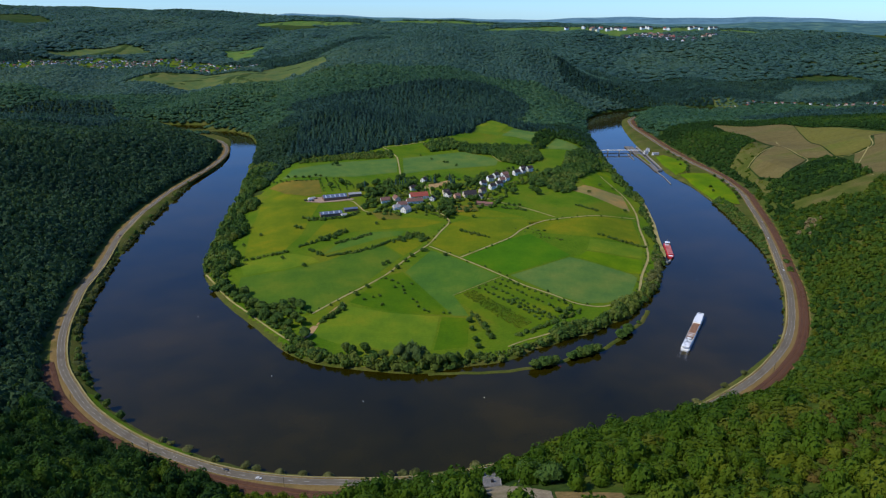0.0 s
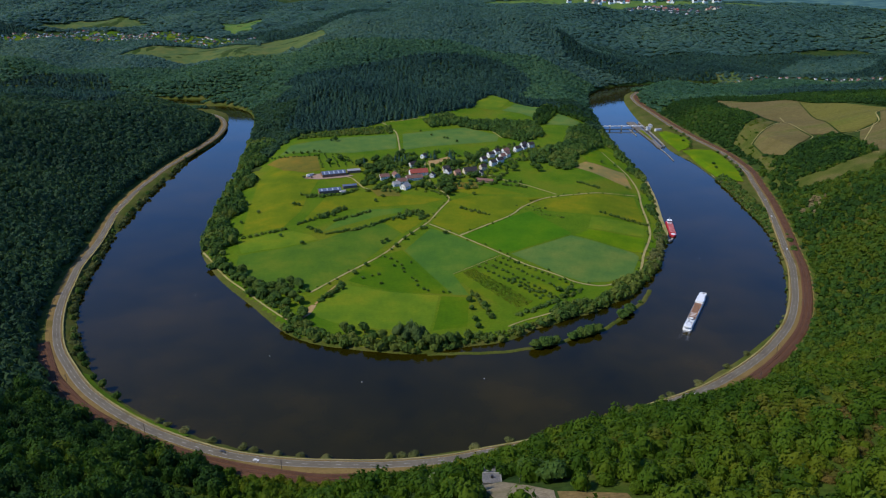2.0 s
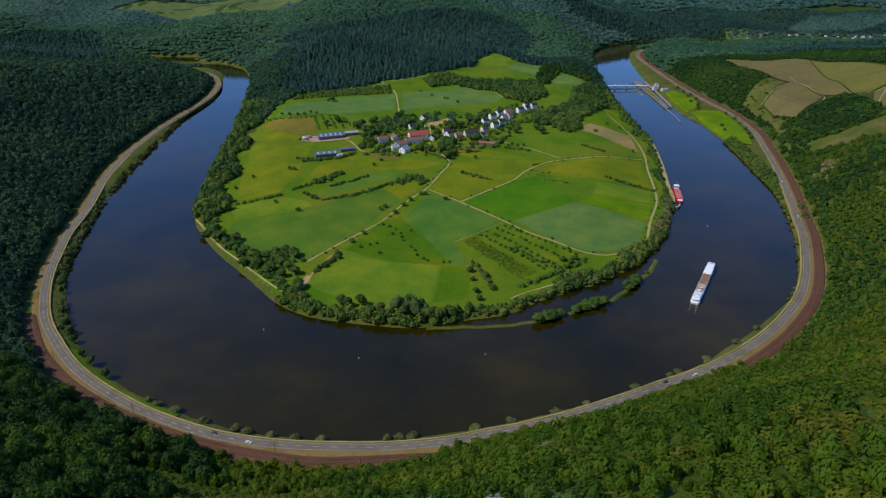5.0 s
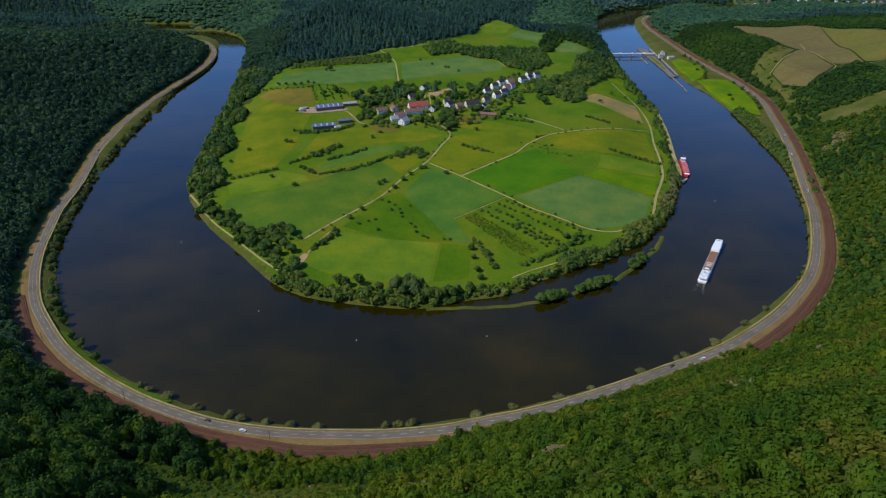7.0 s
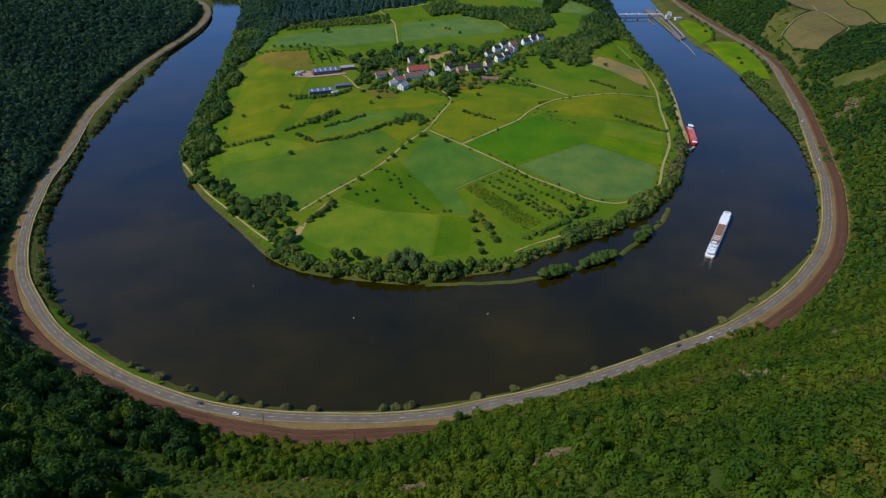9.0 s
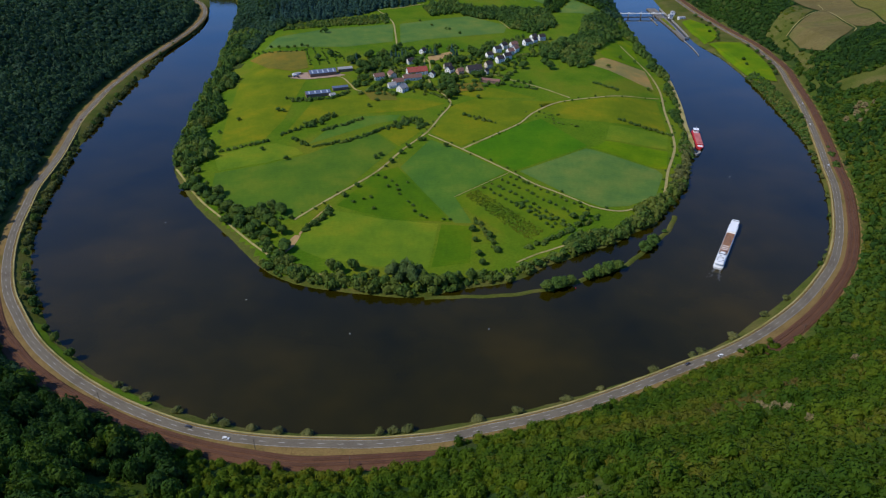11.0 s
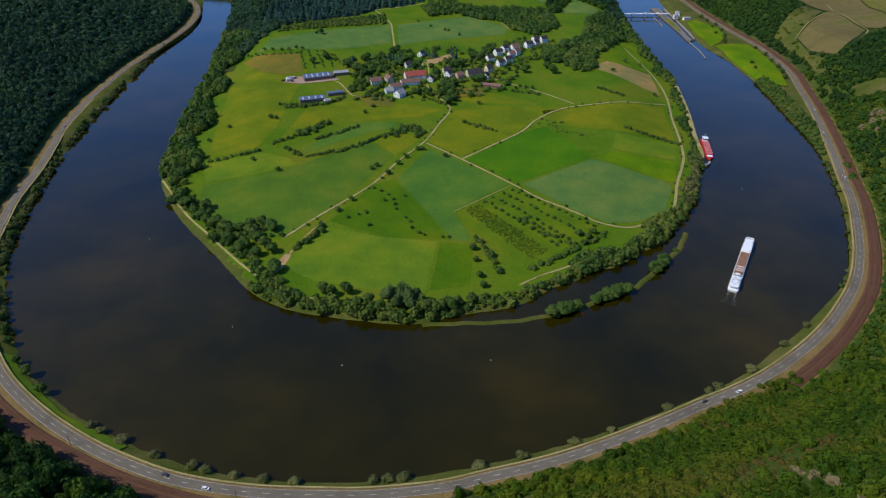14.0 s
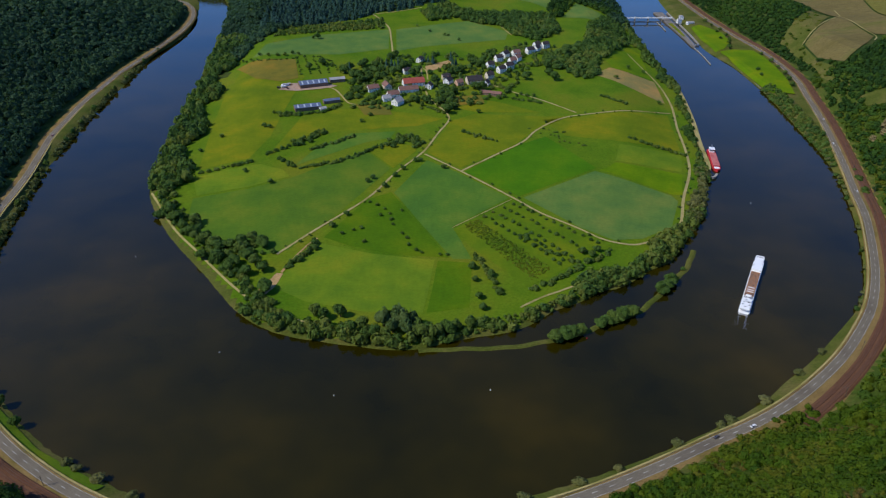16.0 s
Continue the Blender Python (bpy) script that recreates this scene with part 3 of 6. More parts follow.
def leafy_shapes(core, leaves, size, count, seed, clump=9, heart=0.84):
    """Crowns of many small leaf sprays on an uneven dome round a darker core. Base at 0, top near 1, radius near 1."""
    r = np.random.default_rng(seed)
    v0, f0 = ico(core)
    out, faces = [], []
    for _ in range(count):
        way = r.normal(size=(clump, 3))
        way /= np.linalg.norm(way, axis=1)[:, None]
        amp = r.uniform(0.4, 1.0, clump)

        def reach(d):
            return 0.70 + 0.36 * np.max(np.clip((d @ way.T - 0.55) / 0.45, 0, 1) ** 0.7 * amp, axis=1)

        vc = v0 * (reach(v0) * heart)[:, None]
        d = r.normal(size=(leaves, 3))
        d[:, 2] = np.abs(d[:, 2]) - 0.45 * (r.uniform(size=leaves) < 0.5) * np.abs(d[:, 2]) * 2
        d /= np.linalg.norm(d, axis=1)[:, None]
        c = d * (reach(d) * r.uniform(0.86, 1.06, leaves))[:, None]
        n = d + r.normal(0, 0.32, (leaves, 3)) + (0, 0, 0.25)
        n /= np.linalg.norm(n, axis=1)[:, None]
        u = np.cross(n, r.normal(size=(leaves, 3)))
        u /= np.linalg.norm(u, axis=1)[:, None]
        w = np.cross(n, u)
        k = size * r.uniform(0.6, 1.3, leaves)[:, None]
        tri = np.stack([c + u * k, c + (-0.5 * u + 0.87 * w) * k, c + (-0.5 * u - 0.87 * w) * k], 1).reshape(-1, 3)
        v = np.vstack([vc, tri])
        v[:, 2] = np.where(v[:, 2] < 0, v[:, 2] * 0.75, v[:, 2])
        v[:, 2] = (v[:, 2] + 0.62) / 1.6
        out.append(v)
        faces = np.vstack([f0, np.arange(leaves * 3).reshape(-1, 3) + len(v0)])
    return out, faces


def conifer_shapes(sides, tiers, count, seed):
    r = np.random.default_rng(seed)
    out, faces = [], []
    for c in range(count):
        vs, fs = [], []
        for k in range(tiers):
            z0, z1 = k / tiers * 0.85, min(1.0, (k + 1.55) / tiers)
            rad = (1 - k / tiers) ** 0.85
            b = len(vs)
            a = np.arange(sides) / sides * 2 * np.pi + r.uniform(0, 1)
            jag = r.uniform(0.7, 1.15, sides)
            vs += [(rad * j * np.cos(t), rad * j * np.sin(t), z0 + r.uniform(-0.03, 0.05)) for t, j in zip(a, jag)]
            vs.append((r.uniform(-0.04, 0.04), r.uniform(-0.04, 0.04), z1))
            fs += [(b + i, b + (i + 1) % sides, b + sides) for i in range(sides)]
        out.append(np.array(vs))
        faces = np.array(fs)
    return out, faces


def needle_shapes(sprays, size, count, seed):
    """Conifers: a narrow core under many drooping sprays, wide below and pointed above."""
    r = np.random.default_rng(seed)
    out, faces = [], []
    for _ in range(count):
        a = np.arange(6) / 6 * 2 * np.pi
        core = np.vstack([np.c_[0.62 * np.cos(a), 0.62 * np.sin(a), np.full(6, 0.02)], [(0, 0, 0.97)]])
        z = 1 - np.sqrt(r.uniform(0, 1, sprays))
        t = r.uniform(0, 2 * np.pi, sprays)
        rad = (1 - z) ** 0.85 * r.uniform(0.72, 1.08, sprays)
        c = np.c_[rad * np.cos(t), rad * np.sin(t), z]
        way = np.c_[np.cos(t), np.sin(t), np.full(sprays, -0.22)]
        side = np.c_[-np.sin(t), np.cos(t), r.normal(0, 0.15, sprays)]
        k = size * r.uniform(0.7, 1.3, sprays)[:, None]
        tri = np.stack([c + way * k, c - way * k * 0.6 + side * k * 0.7, c - way * k * 0.6 - side * k * 0.7], 1).reshape(-1, 3)
        tri[:, 2] = np.maximum(tri[:, 2], 0)
        out.append(np.vstack([core, tri]))
        faces = np.vstack([[(i, (i + 1) % 6, 6) for i in range(6)], np.arange(sprays * 3).reshape(-1, 3) + 7])
    return out, faces


def plant(name, xy, radius, tall, shapes, faces, mat, label, category="trees", z=None, sink=0.12, tint=None):
    """One mesh of many trees that stand on the ground: each a turned and scaled crown shape with its own tint."""
    n = len(xy)
    if not n:
        return None
    z = ground(xy[:, 0], xy[:, 1]) if z is None else z
    pick = rng.integers(0, len(shapes), n)
    a = rng.uniform(0, 2 * np.pi, n)
    tint = np.clip(rng.normal(0.5, 0.22, n), 0, 1) if tint is None else tint
    base = np.stack(shapes)[pick]
    c, s = np.cos(a)[:, None], np.sin(a)[:, None]
    sq = rng.uniform(0.85, 1.18, n)[:, None]
    X = (base[:, :, 0] * c - base[:, :, 1] * s) * radius[:, None] * sq + xy[:, :1]
    Y = (base[:, :, 0] * s + base[:, :, 1] * c) * radius[:, None] / sq + xy[:, 1:]
    Z = (base[:, :, 2] - sink) * tall[:, None] + z[:, None]
    nv = base.shape[1]
    v = np.stack([X, Y, Z], -1).reshape(-1, 3)
    f = (faces[None] + (np.arange(n) * nv)[:, None, None]).reshape(-1, 3)
    return tagged(mesh_np(name, v, f, mat, np.repeat(tint, nv)), label, category, kind="stuff")


def scatter(x0, x1, y0, y1, gap):
    nx, ny = int((x1 - x0) / gap), int((y1 - y0) / gap)
    i, j = np.meshgrid(np.arange(nx), np.arange(ny))
    xy = np.stack([i.ravel(), j.ravel()], 1) + rng.uniform(0.08, 0.92, (nx * ny, 2))
    return xy * gap + (x0, y0)


CROWN_M, FACE_M = leafy_shapes(2, 230, 0.14, 8, 2, 12, 0.78)
CROWN_F, FACE_F = leafy_shapes(1, 54, 0.31, 10, 3, 7)
CROWN_S, FACE_S = leafy_shapes(1, 30, 0.40, 10, 8, 6)
CROWN_D, FACE_D = leafy_shapes(1, 34, 0.40, 12, 6, 7)
CROWN_N, FACE_N = leafy_shapes(2, 190, 0.15, 10, 12, 11, 0.76)
CROWN_B, FACE_B = leafy_shapes(1, 70, 0.235, 10, 14, 8, 0.70)
CONE_M, FACE_CM = needle_shapes(44, 0.36, 8, 4)
CONE_F, FACE_CF = needle_shapes(26, 0.46, 8, 5)
rail_line, road_line = np.vstack([r[::4] for r in rails]), road[::5]

# open ground among the hills: vineyards, pastures and the fields of the far villages
VINE_A = [(700, 1830), (799, 1749), (835, 1690), (800, 1560), (768, 1420), (752, 1345), (730, 1352), (713, 1366), (712, 1501), (700, 1600), (698, 1720), (688, 1800)]
VINE_D = [(837, 1688), (872, 1637), (905, 1530), (940, 1440), (862, 1425), (819, 1345), (772, 1325), (755, 1344), (771, 1420), (803, 1560)]
VINE_B = [(614, 1392), (660, 1445), (715, 1497), (709, 1420), (703, 1353), (670, 1310), (634, 1272), (611, 1253), (604, 1320)]
VINE_C = [(776, 1318), (822, 1338), (866, 1418), (960, 1430), (880, 1240), (745, 1110), (690, 1092), (702, 1180), (740, 1255)]
ROUGH_E = [(574, 1130), (586, 1245), (600, 1252), (602, 1320), (612, 1396), (660, 1452), (700, 1500), (690, 1560), (640, 1500), (598, 1450), (592, 1330), (578, 1230)]
WOOD_E = [(588, 1238), (636, 1246), (700, 1318), (745, 1350), (738, 1290), (697, 1188), (652, 1096), (600, 1085), (566, 1128), (572, 1190)]
PASTURE_E = [(562, 1112), (592, 1074), (648, 1090), (695, 1112), (735, 1095), (655, 1052), (620, 1009), (572, 1020), (553, 1069)]
LAWN_E = [(492, 1396), (490.5, 1330), (489.5, 1245), (491, 1205), (519, 1193), (538, 1265), (549, 1335), (554, 1400), (552, 1446), (520, 1452), (490, 1438)]
LAWN_LOCK = [(497, 1630), (486, 1529), (484, 1440), (502, 1454), (532, 1504), (541, 1580), (520, 1650)]
CLEARING = [(-178, 352), (-168, 375), (-126, 345), (-97, 333), (-56, 322), (-30, 290), (-24, 262), (-61, 278), (-93, 290), (-134, 322)]
NORTH_A = [(80, 1810), (129, 1900), (171, 1857), (132, 1735), (77, 1750)]
NORTH_B = [(142, 1732), (182, 1821), (244, 1761), (206, 1649)]
NORTH_C = [(230, 1585), (273, 1700), (316, 1630), (286, 1574)]
FAR_A = [(-1750, 3150), (-1650, 3360), (-1440, 3380), (-1270, 3240), (-1600, 3120)]
FAR_B = [(-1173, 2598), (-1061, 2690), (-934, 2740), (-693, 2690), (-600, 2620), (-500, 2520), (-545, 2400), (-671, 2405), (-791, 2430), (-1021, 2540)]
FAR_C = [(-690, 2700), (-640, 2790), (-520, 2800), (-440, 2690), (-391, 2490), (-480, 2430), (-560, 2560)]
FAR_D = [(-1000, 3330), (-812, 3360), (-790, 3060), (-880, 3020)]
FAR_E = [(-1150, 4230), (-616, 4300), (-336, 4560), (-700, 4520), (-1100, 4360)]
FAR_F = [(200, 4100), (900, 4050), (1900, 4150), (2000, 4350), (1000, 4400), (300, 4450)]
FAR_G = [(700, 4600), (2400, 4500), (2600, 4700), (900, 4850)]
FAR_H = [(-500, 4650), (300, 4600), (400, 4780), (-400, 4850)]
TOWN_E = [(1000, 2552), (1750, 2580), (1750, 2690), (1000, 2682)]
TOWN_W = [(-1760, 2700), (-1640, 2990), (-1400, 3120), (-1180, 3010), (-900, 2980), (-700, 2860), (-760, 2740), (-1010, 2780), (-1250, 2880), (-1500, 2830)]
VINE_ALL = [(688, 1830), (799, 1755), (880, 1640), (965, 1435), (885, 1240), (745, 1105), (685, 1088), (702, 1185), (742, 1290), (748, 1355), (700, 1324), (640, 1255), (605, 1248),
            (602, 1320), (612, 1396), (690, 1505), (690, 1700)]
OPEN = [VINE_ALL, ROUGH_E, VINE_D, VINE_A, VINE_B, VINE_C, WOOD_E, PASTURE_E, CLEARING, NORTH_A, NORTH_B, NORTH_C, FAR_A, FAR_B, FAR_C, FAR_D, FAR_E, FAR_F, FAR_G, FAR_H, TOWN_E, TOWN_W]
M_VINE = varied("vineyard", (0.125, 0.100, 0.032), (0.150, 0.117, 0.042), (0.105, 0.110, 0.024), 0.012, 0.35, 0.9, 0.8, 0.8, (0.25, 1.6, 1))
M_VINE_GREEN = varied("leafy_vineyard", (0.120, 0.112, 0.022), (0.142, 0.128, 0.028), (0.110, 0.122, 0.020), 0.012, 0.35, 0.9, 0.8, 0.8, (0.25, 1.6, 1))
for poly, mat, label in ((VINE_D, M_VINE_GREEN, "olive-green vineyard plot between tracks"), (VINE_A, M_VINE, "brown vineyard slope with faint rows"), (VINE_B, M_VINE, "brown vineyard plot above the railway"), (VINE_C, M_VINE, "brown vineyard plot beside a wood"),
                         (PASTURE_E, M_BANK, "rough pasture strip on the hillside"), (ROUGH_E, M_BANK, "rough grass bank between railway and vineyards"), (LAWN_E, F_LIME, "bright grass beside the river road"), (LAWN_LOCK, F_LIME, "lawn beside the river lock"),
                         (CLEARING, M_GLADE, "grassy clearing on the steep slope"), (NORTH_A, F_MOWN, "hillside meadow at the edge of the woods"), (NORTH_B, F_PALE, "pale hillside meadow"),
                         (NORTH_C, F_PALE, "pale meadow beside the river woods"), (FAR_A, F_FAR, "far hill meadow above a village"), (FAR_B, F_FAR, "far meadow in the valley"),
                         (FAR_C, F_FAR, "far sloping meadow"), (FAR_D, F_PALE, "far pale field"), (FAR_E, F_PALE, "plateau field near the horizon"), (FAR_F, F_PALE, "wide plateau fields"),
                         (FAR_G, F_FAR, "plateau fields near the horizon"), (FAR_H, F_PALE, "plateau field near the horizon"), (TOWN_E, F_FAR, "valley floor under a village"), (TOWN_W, M_MEADOW, "gardens of a far village")):
    near_by = min(p[1] for p in poly) < 2000
    tagged(drape("field", poly, mat, 1.3 if poly[0][0] > 480 and near_by else 0.5, 8 if near_by else 45), label, "field", kind="structure")


def in_view(xy, margin=60):
    return np.abs(xy[:, 0]) < 0.70 * np.maximum(xy[:, 1], 0) * 1.0 + margin + 60


def woods(xy):
    ok = in_view(xy)
    for poly in OPEN:
        ok &= ~inside(xy, poly)
    ok[ok] &= np.min([dist_to(xy[ok], r[::4]) for r in rails], axis=0) > 9
    ok[ok] &= dist_to(xy[ok], road_line) > 7
    north = inside(xy, inner_poly) & (xy[:, 1] > 1330) & ~inside(xy, MEADOW)
    north[north] &= dist_to(xy[north], inner_n) > 4
    return ok & (~inside(xy, foot_poly) | north)


def forest(name, xy, shapes, faces, mat, r0, r1, h0, h1, label, tint=None):
    n = len(xy)
    return plant(name, xy, rng.uniform(r0, r1, n), rng.uniform(h0, h1, n), shapes, faces, mat, label, tint=tint)


def patch(xy, s=0.006, k=0.0):
    return np.sin(xy[:, 0] * s + 2.1 * np.sin(xy[:, 1] * s * 0.7 + k)) + np.sin(xy[:, 1] * s * 1.3 + k)


def tints(xy, s=0.03, base=0.5, spread=0.2, wide=0.16):
    return np.clip(base + wide * patch(xy, s, 0.4) + rng.normal(0, spread, len(xy)), 0, 1)


def near_zone(xy):
    return (xy[:, 1] < 430) | ((np.abs(xy[:, 0]) < 330) & (xy[:, 1] < 520))


ROCKS = [(46, 267, 7, 2.8, 3.4, 15), (52, 262, 4, 2.4, 2.8, 60), (40, 270, 4, 2, 2.4, 30), (149, 353, 4.5, 2.4, 3.2, 100), (150, 344, 4.5, 2.2, 3.4, 80), (151, 334, 5, 2.2, 3.2, 95), (148, 322, 4, 2.4, 3.0, 70),
         (146, 311, 4, 2.0, 2.6, 100), (-8, 270, 5.5, 2.4, 3.2, 10), (-14, 266, 3, 2, 2.4, 30), (220, 403, 4.5, 2, 3, 40), (-60, 318, 4, 1.6, 1.4, 160), (517, 978, 8, 3.5, 5, 60), (524, 966, 6, 3, 4.5, 80),
         (533, 990, 8, 4, 6, 50), (509, 960, 5, 3, 4, 60), (527, 976, 8, 4, 5, 70), (539, 984, 9, 4, 5, 55), (546, 977, 6, 3, 4, 40), (519, 950, 6, 3, 4, 75),
         (531, 962, 7, 3.5, 4, 65), (541, 1000, 6, 3, 4, 50)]
ROCK_XY, ROCK_R = np.array([r[:2] for r in ROCKS]), np.array([r[2] for r in ROCKS])


def off_rocks(xy, d=1.4):
    return np.min(np.linalg.norm(xy[:, None] - ROCK_XY[None], axis=2) - ROCK_R[None] * 0.7, axis=1) > d




TERRACE_OPEN = [(11, 184), (18.5, 181), (22.5, 169), (30, 160.5), (49, 156.5), (50, 144), (28, 144), (12, 155), (10, 172)]


def off_terrace(xy):
    return ~inside(xy, TERRACE_OPEN)


def slope_trees(xy, shapes, faces, mat, r0, r1, slim, label, tint, category="trees"):
    """Trees of many sizes, most of them small, a few broad."""
    r = r0 + (r1 - r0) * rng.uniform(0, 1, len(xy)) ** 1.7
    return plant("forest_trees" if category == "trees" else "scrub", xy, r, r * rng.uniform(slim * 0.75, slim * 1.25, len(xy)), shapes, faces, mat, label, category, tint=tint)


p = scatter(-430, 520, 70, 520, 4.9)
p = p[woods(p) & near_zone(p) & off_rocks(p) & off_terrace(p)]
cover = patch(p, 0.034, 0.3) + 0.7 * patch(p, 0.085, 1.7)
luck = rng.uniform(size=len(p))
scrub = p[:, 0] > 60 + 35 * np.sin(p[:, 1] * 0.05)
big = ~scrub & (p[:, 0] < -150 + 20 * np.sin(p[:, 1] * 0.04))
mid_p = ~scrub & ~big & (luck < 0.80)
big &= luck < 0.52
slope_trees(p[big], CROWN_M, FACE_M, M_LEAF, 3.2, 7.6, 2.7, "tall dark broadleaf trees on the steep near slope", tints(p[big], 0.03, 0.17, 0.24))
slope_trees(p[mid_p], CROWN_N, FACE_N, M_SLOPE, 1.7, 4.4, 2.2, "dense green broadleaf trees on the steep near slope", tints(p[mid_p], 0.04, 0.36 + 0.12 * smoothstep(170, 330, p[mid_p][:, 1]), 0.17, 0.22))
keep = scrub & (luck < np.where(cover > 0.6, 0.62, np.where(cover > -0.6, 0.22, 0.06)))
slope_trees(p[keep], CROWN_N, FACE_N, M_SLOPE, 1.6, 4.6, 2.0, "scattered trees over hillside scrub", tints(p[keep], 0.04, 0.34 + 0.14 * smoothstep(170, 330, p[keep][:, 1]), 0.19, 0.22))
p = scatter(-430, 520, 70, 520, 3.1)
p = p[woods(p) & near_zone(p) & off_rocks(p) & off_terrace(p) & (p[:, 0] > 40 + 35 * np.sin(p[:, 1] * 0.05))]
cover = patch(p, 0.034, 0.3) + 0.7 * patch(p, 0.085, 1.7)
luck = rng.uniform(size=len(p))
dry = (patch(p, 0.05, 2.6) + 0.5 * patch(p, 0.13, 0.2) > 1.35) & (p[:, 0] > 90)
low = (luck < np.where(cover > 0.6, 0.45, 0.74)) & ~dry
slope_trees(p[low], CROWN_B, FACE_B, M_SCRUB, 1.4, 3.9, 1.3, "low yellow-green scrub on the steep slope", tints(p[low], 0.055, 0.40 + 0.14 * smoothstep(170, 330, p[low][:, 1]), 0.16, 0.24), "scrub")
dry &= luck < 0.86
slope_trees(p[dry], CROWN_B, FACE_B, M_PARCHED, 0.8, 2.3, 1.3, "parched olive-brown scrub on the dry slope", tints(p[dry], 0.08, 0.5, 0.28), "scrub")
q = scatter(-178, -20, 255, 380, 3.4)
q = q[inside(q, CLEARING) & (rng.uniform(size=len(q)) < 0.7)]
forest("scrub", q, CROWN_F, FACE_F, M_SCRUB, 1.0, 2.6, 1.0, 2.8, "low bushes in the clearing", tints(q, 0.05, 0.55))
edge = [c for c in curve_pts(FOOT_WEST, 5.0) if 470 < c[1] < 1800 and c[0] > -620]
q = np.array(edge) + rng.normal(0, 1.6, (len(edge), 2)) - (5.5, 3.0)
q = q[woods(q)]
forest("forest_trees", q, CROWN_F, FACE_F, M_SHADY, 3.8, 5.8, 12, 17, "row of tall dark trees above the west road", tints(q, 0.02, 0.2))
q = scatter(-800, 900, 330, 1300, 8.8)
q = q[woods(q) & ~near_zone(q) & off_rocks(q)]
west = q[:, 0] < 0
forest("forest_trees", q[west], CROWN_F, FACE_F, M_SHADY, 4.6, 8.4, 11.0, 16.0, "tall dark broadleaf woodland beside the river road", tints(q[west], 0.02, 0.32, 0.18))
q = q[~west]
forest("forest_trees", q, CROWN_F, FACE_F, M_LEAF, 3.4, 6.0, 6, 12, "broadleaf woodland on the sunny valley side", tints(q, 0.02, 0.5))
q = scatter(300, 900, 330, 1100, 6.2)
q = q[woods(q) & ~near_zone(q) & off_rocks(q)]
forest("scrub", q, CROWN_S, FACE_S, M_SCRUB, 1.9, 3.7, 2.5, 5.5, "scrub between the hillside trees", tints(q, 0.03, 0.5, 0.24))
q = scatter(540, 1300, 1300, 1900, 7.6)
q = q[woods(q)]
forest("forest_trees", q, CROWN_D, FACE_D, M_LEAF, 3.6, 6.0, 5, 9.5, "low dark woodland above the railway", tints(q, 0.015, 0.22, 0.15))
q = scatter(-1250, 540, 1300, 1900, 10.5)
q = q[woods(q)]
con = ((patch(q) > 0.5) & (q[:, 0] < 450)) | ((q[:, 0] > -340) & (q[:, 0] < 0) & (q[:, 1] > 1500))
forest("forest_trees", q[~con], CROWN_D, FACE_D, M_SHADY, 6.0, 9.0, 9.0, 13.0, "broadleaf woodland on the valley sides", tints(q[~con], 0.015, 0.3, 0.18))
forest("conifers", q[con], CONE_M, FACE_CM, M_CONIFER, 5.6, 8.2, 14, 20, "dark spruce stand among broadleaf woods", tints(q[con], 0.015, 0.4))
q = scatter(-2000, 2000, 1900, 3000, 11.5)
q = q[woods(q)]
# east of 420 the dark spruce stands in for shade on that slope
con = (patch(q, 0.005, 1.0) > 0.9) | ((q[:, 0] > 420) & (q[:, 1] > 2550) & (patch(q, 0.008, 0.4) > -1.2))
hither = q[:, 1] < 2400
for pick, mat, label in ((~con & hither, M_HILL, "broadleaf woods on the hill behind the bend"), (~con & ~hither, M_HAZYLEAF, "distant broadleaf woods")):
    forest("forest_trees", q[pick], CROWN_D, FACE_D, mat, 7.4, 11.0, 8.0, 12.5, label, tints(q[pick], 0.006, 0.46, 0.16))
forest("conifers", q[con], CONE_F, FACE_CF, M_CONIFER, 6.6, 9.0, 10, 15, "distant dark spruce woods, in the east standing in for shade", tints(q[con], 0.01, 0.4))
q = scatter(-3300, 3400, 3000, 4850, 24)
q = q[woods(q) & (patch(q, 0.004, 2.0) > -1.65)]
forest("forest_trees", q, CROWN_D, FACE_D, M_HAZYLEAF, 15, 21, 10, 15, "far woods towards the horizon", tints(q, 0.006, 0.40, 0.12))


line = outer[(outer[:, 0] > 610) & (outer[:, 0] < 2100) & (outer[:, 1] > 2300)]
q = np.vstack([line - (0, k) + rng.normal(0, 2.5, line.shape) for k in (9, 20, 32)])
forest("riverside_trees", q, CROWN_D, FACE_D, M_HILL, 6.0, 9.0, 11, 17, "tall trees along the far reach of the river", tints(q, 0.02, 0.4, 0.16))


# ---- parts ----
def part(name, bm, mat, parent=None, label="", m=None):
    """Links a bmesh as one mesh object, under a thing or a part."""
    me = bpy.data.meshes.new(name)
    bm.normal_update()
    bm.to_mesh(me)
    bm.free()
    me.materials.append(mat)
    ob = new(name, me)
    if parent is not None:
        ob.parent = parent
    if m is not None:
        ob.matrix_basis = m
    if label:
        ob["label"] = label
    return ob


def root(name, m, label, category, group=""):
    ob = new(name)
    ob.matrix_basis = m
    return tagged(ob, label, category, group)


def box(bm, x0, x1, y0, y1, z0, z1):
    r = bmesh.ops.create_cube(bm, size=1, matrix=Matrix.LocRotScale(((x0 + x1) / 2, (y0 + y1) / 2, (z0 + z1) / 2), None, (x1 - x0, y1 - y0, z1 - z0)))
    return r["verts"]


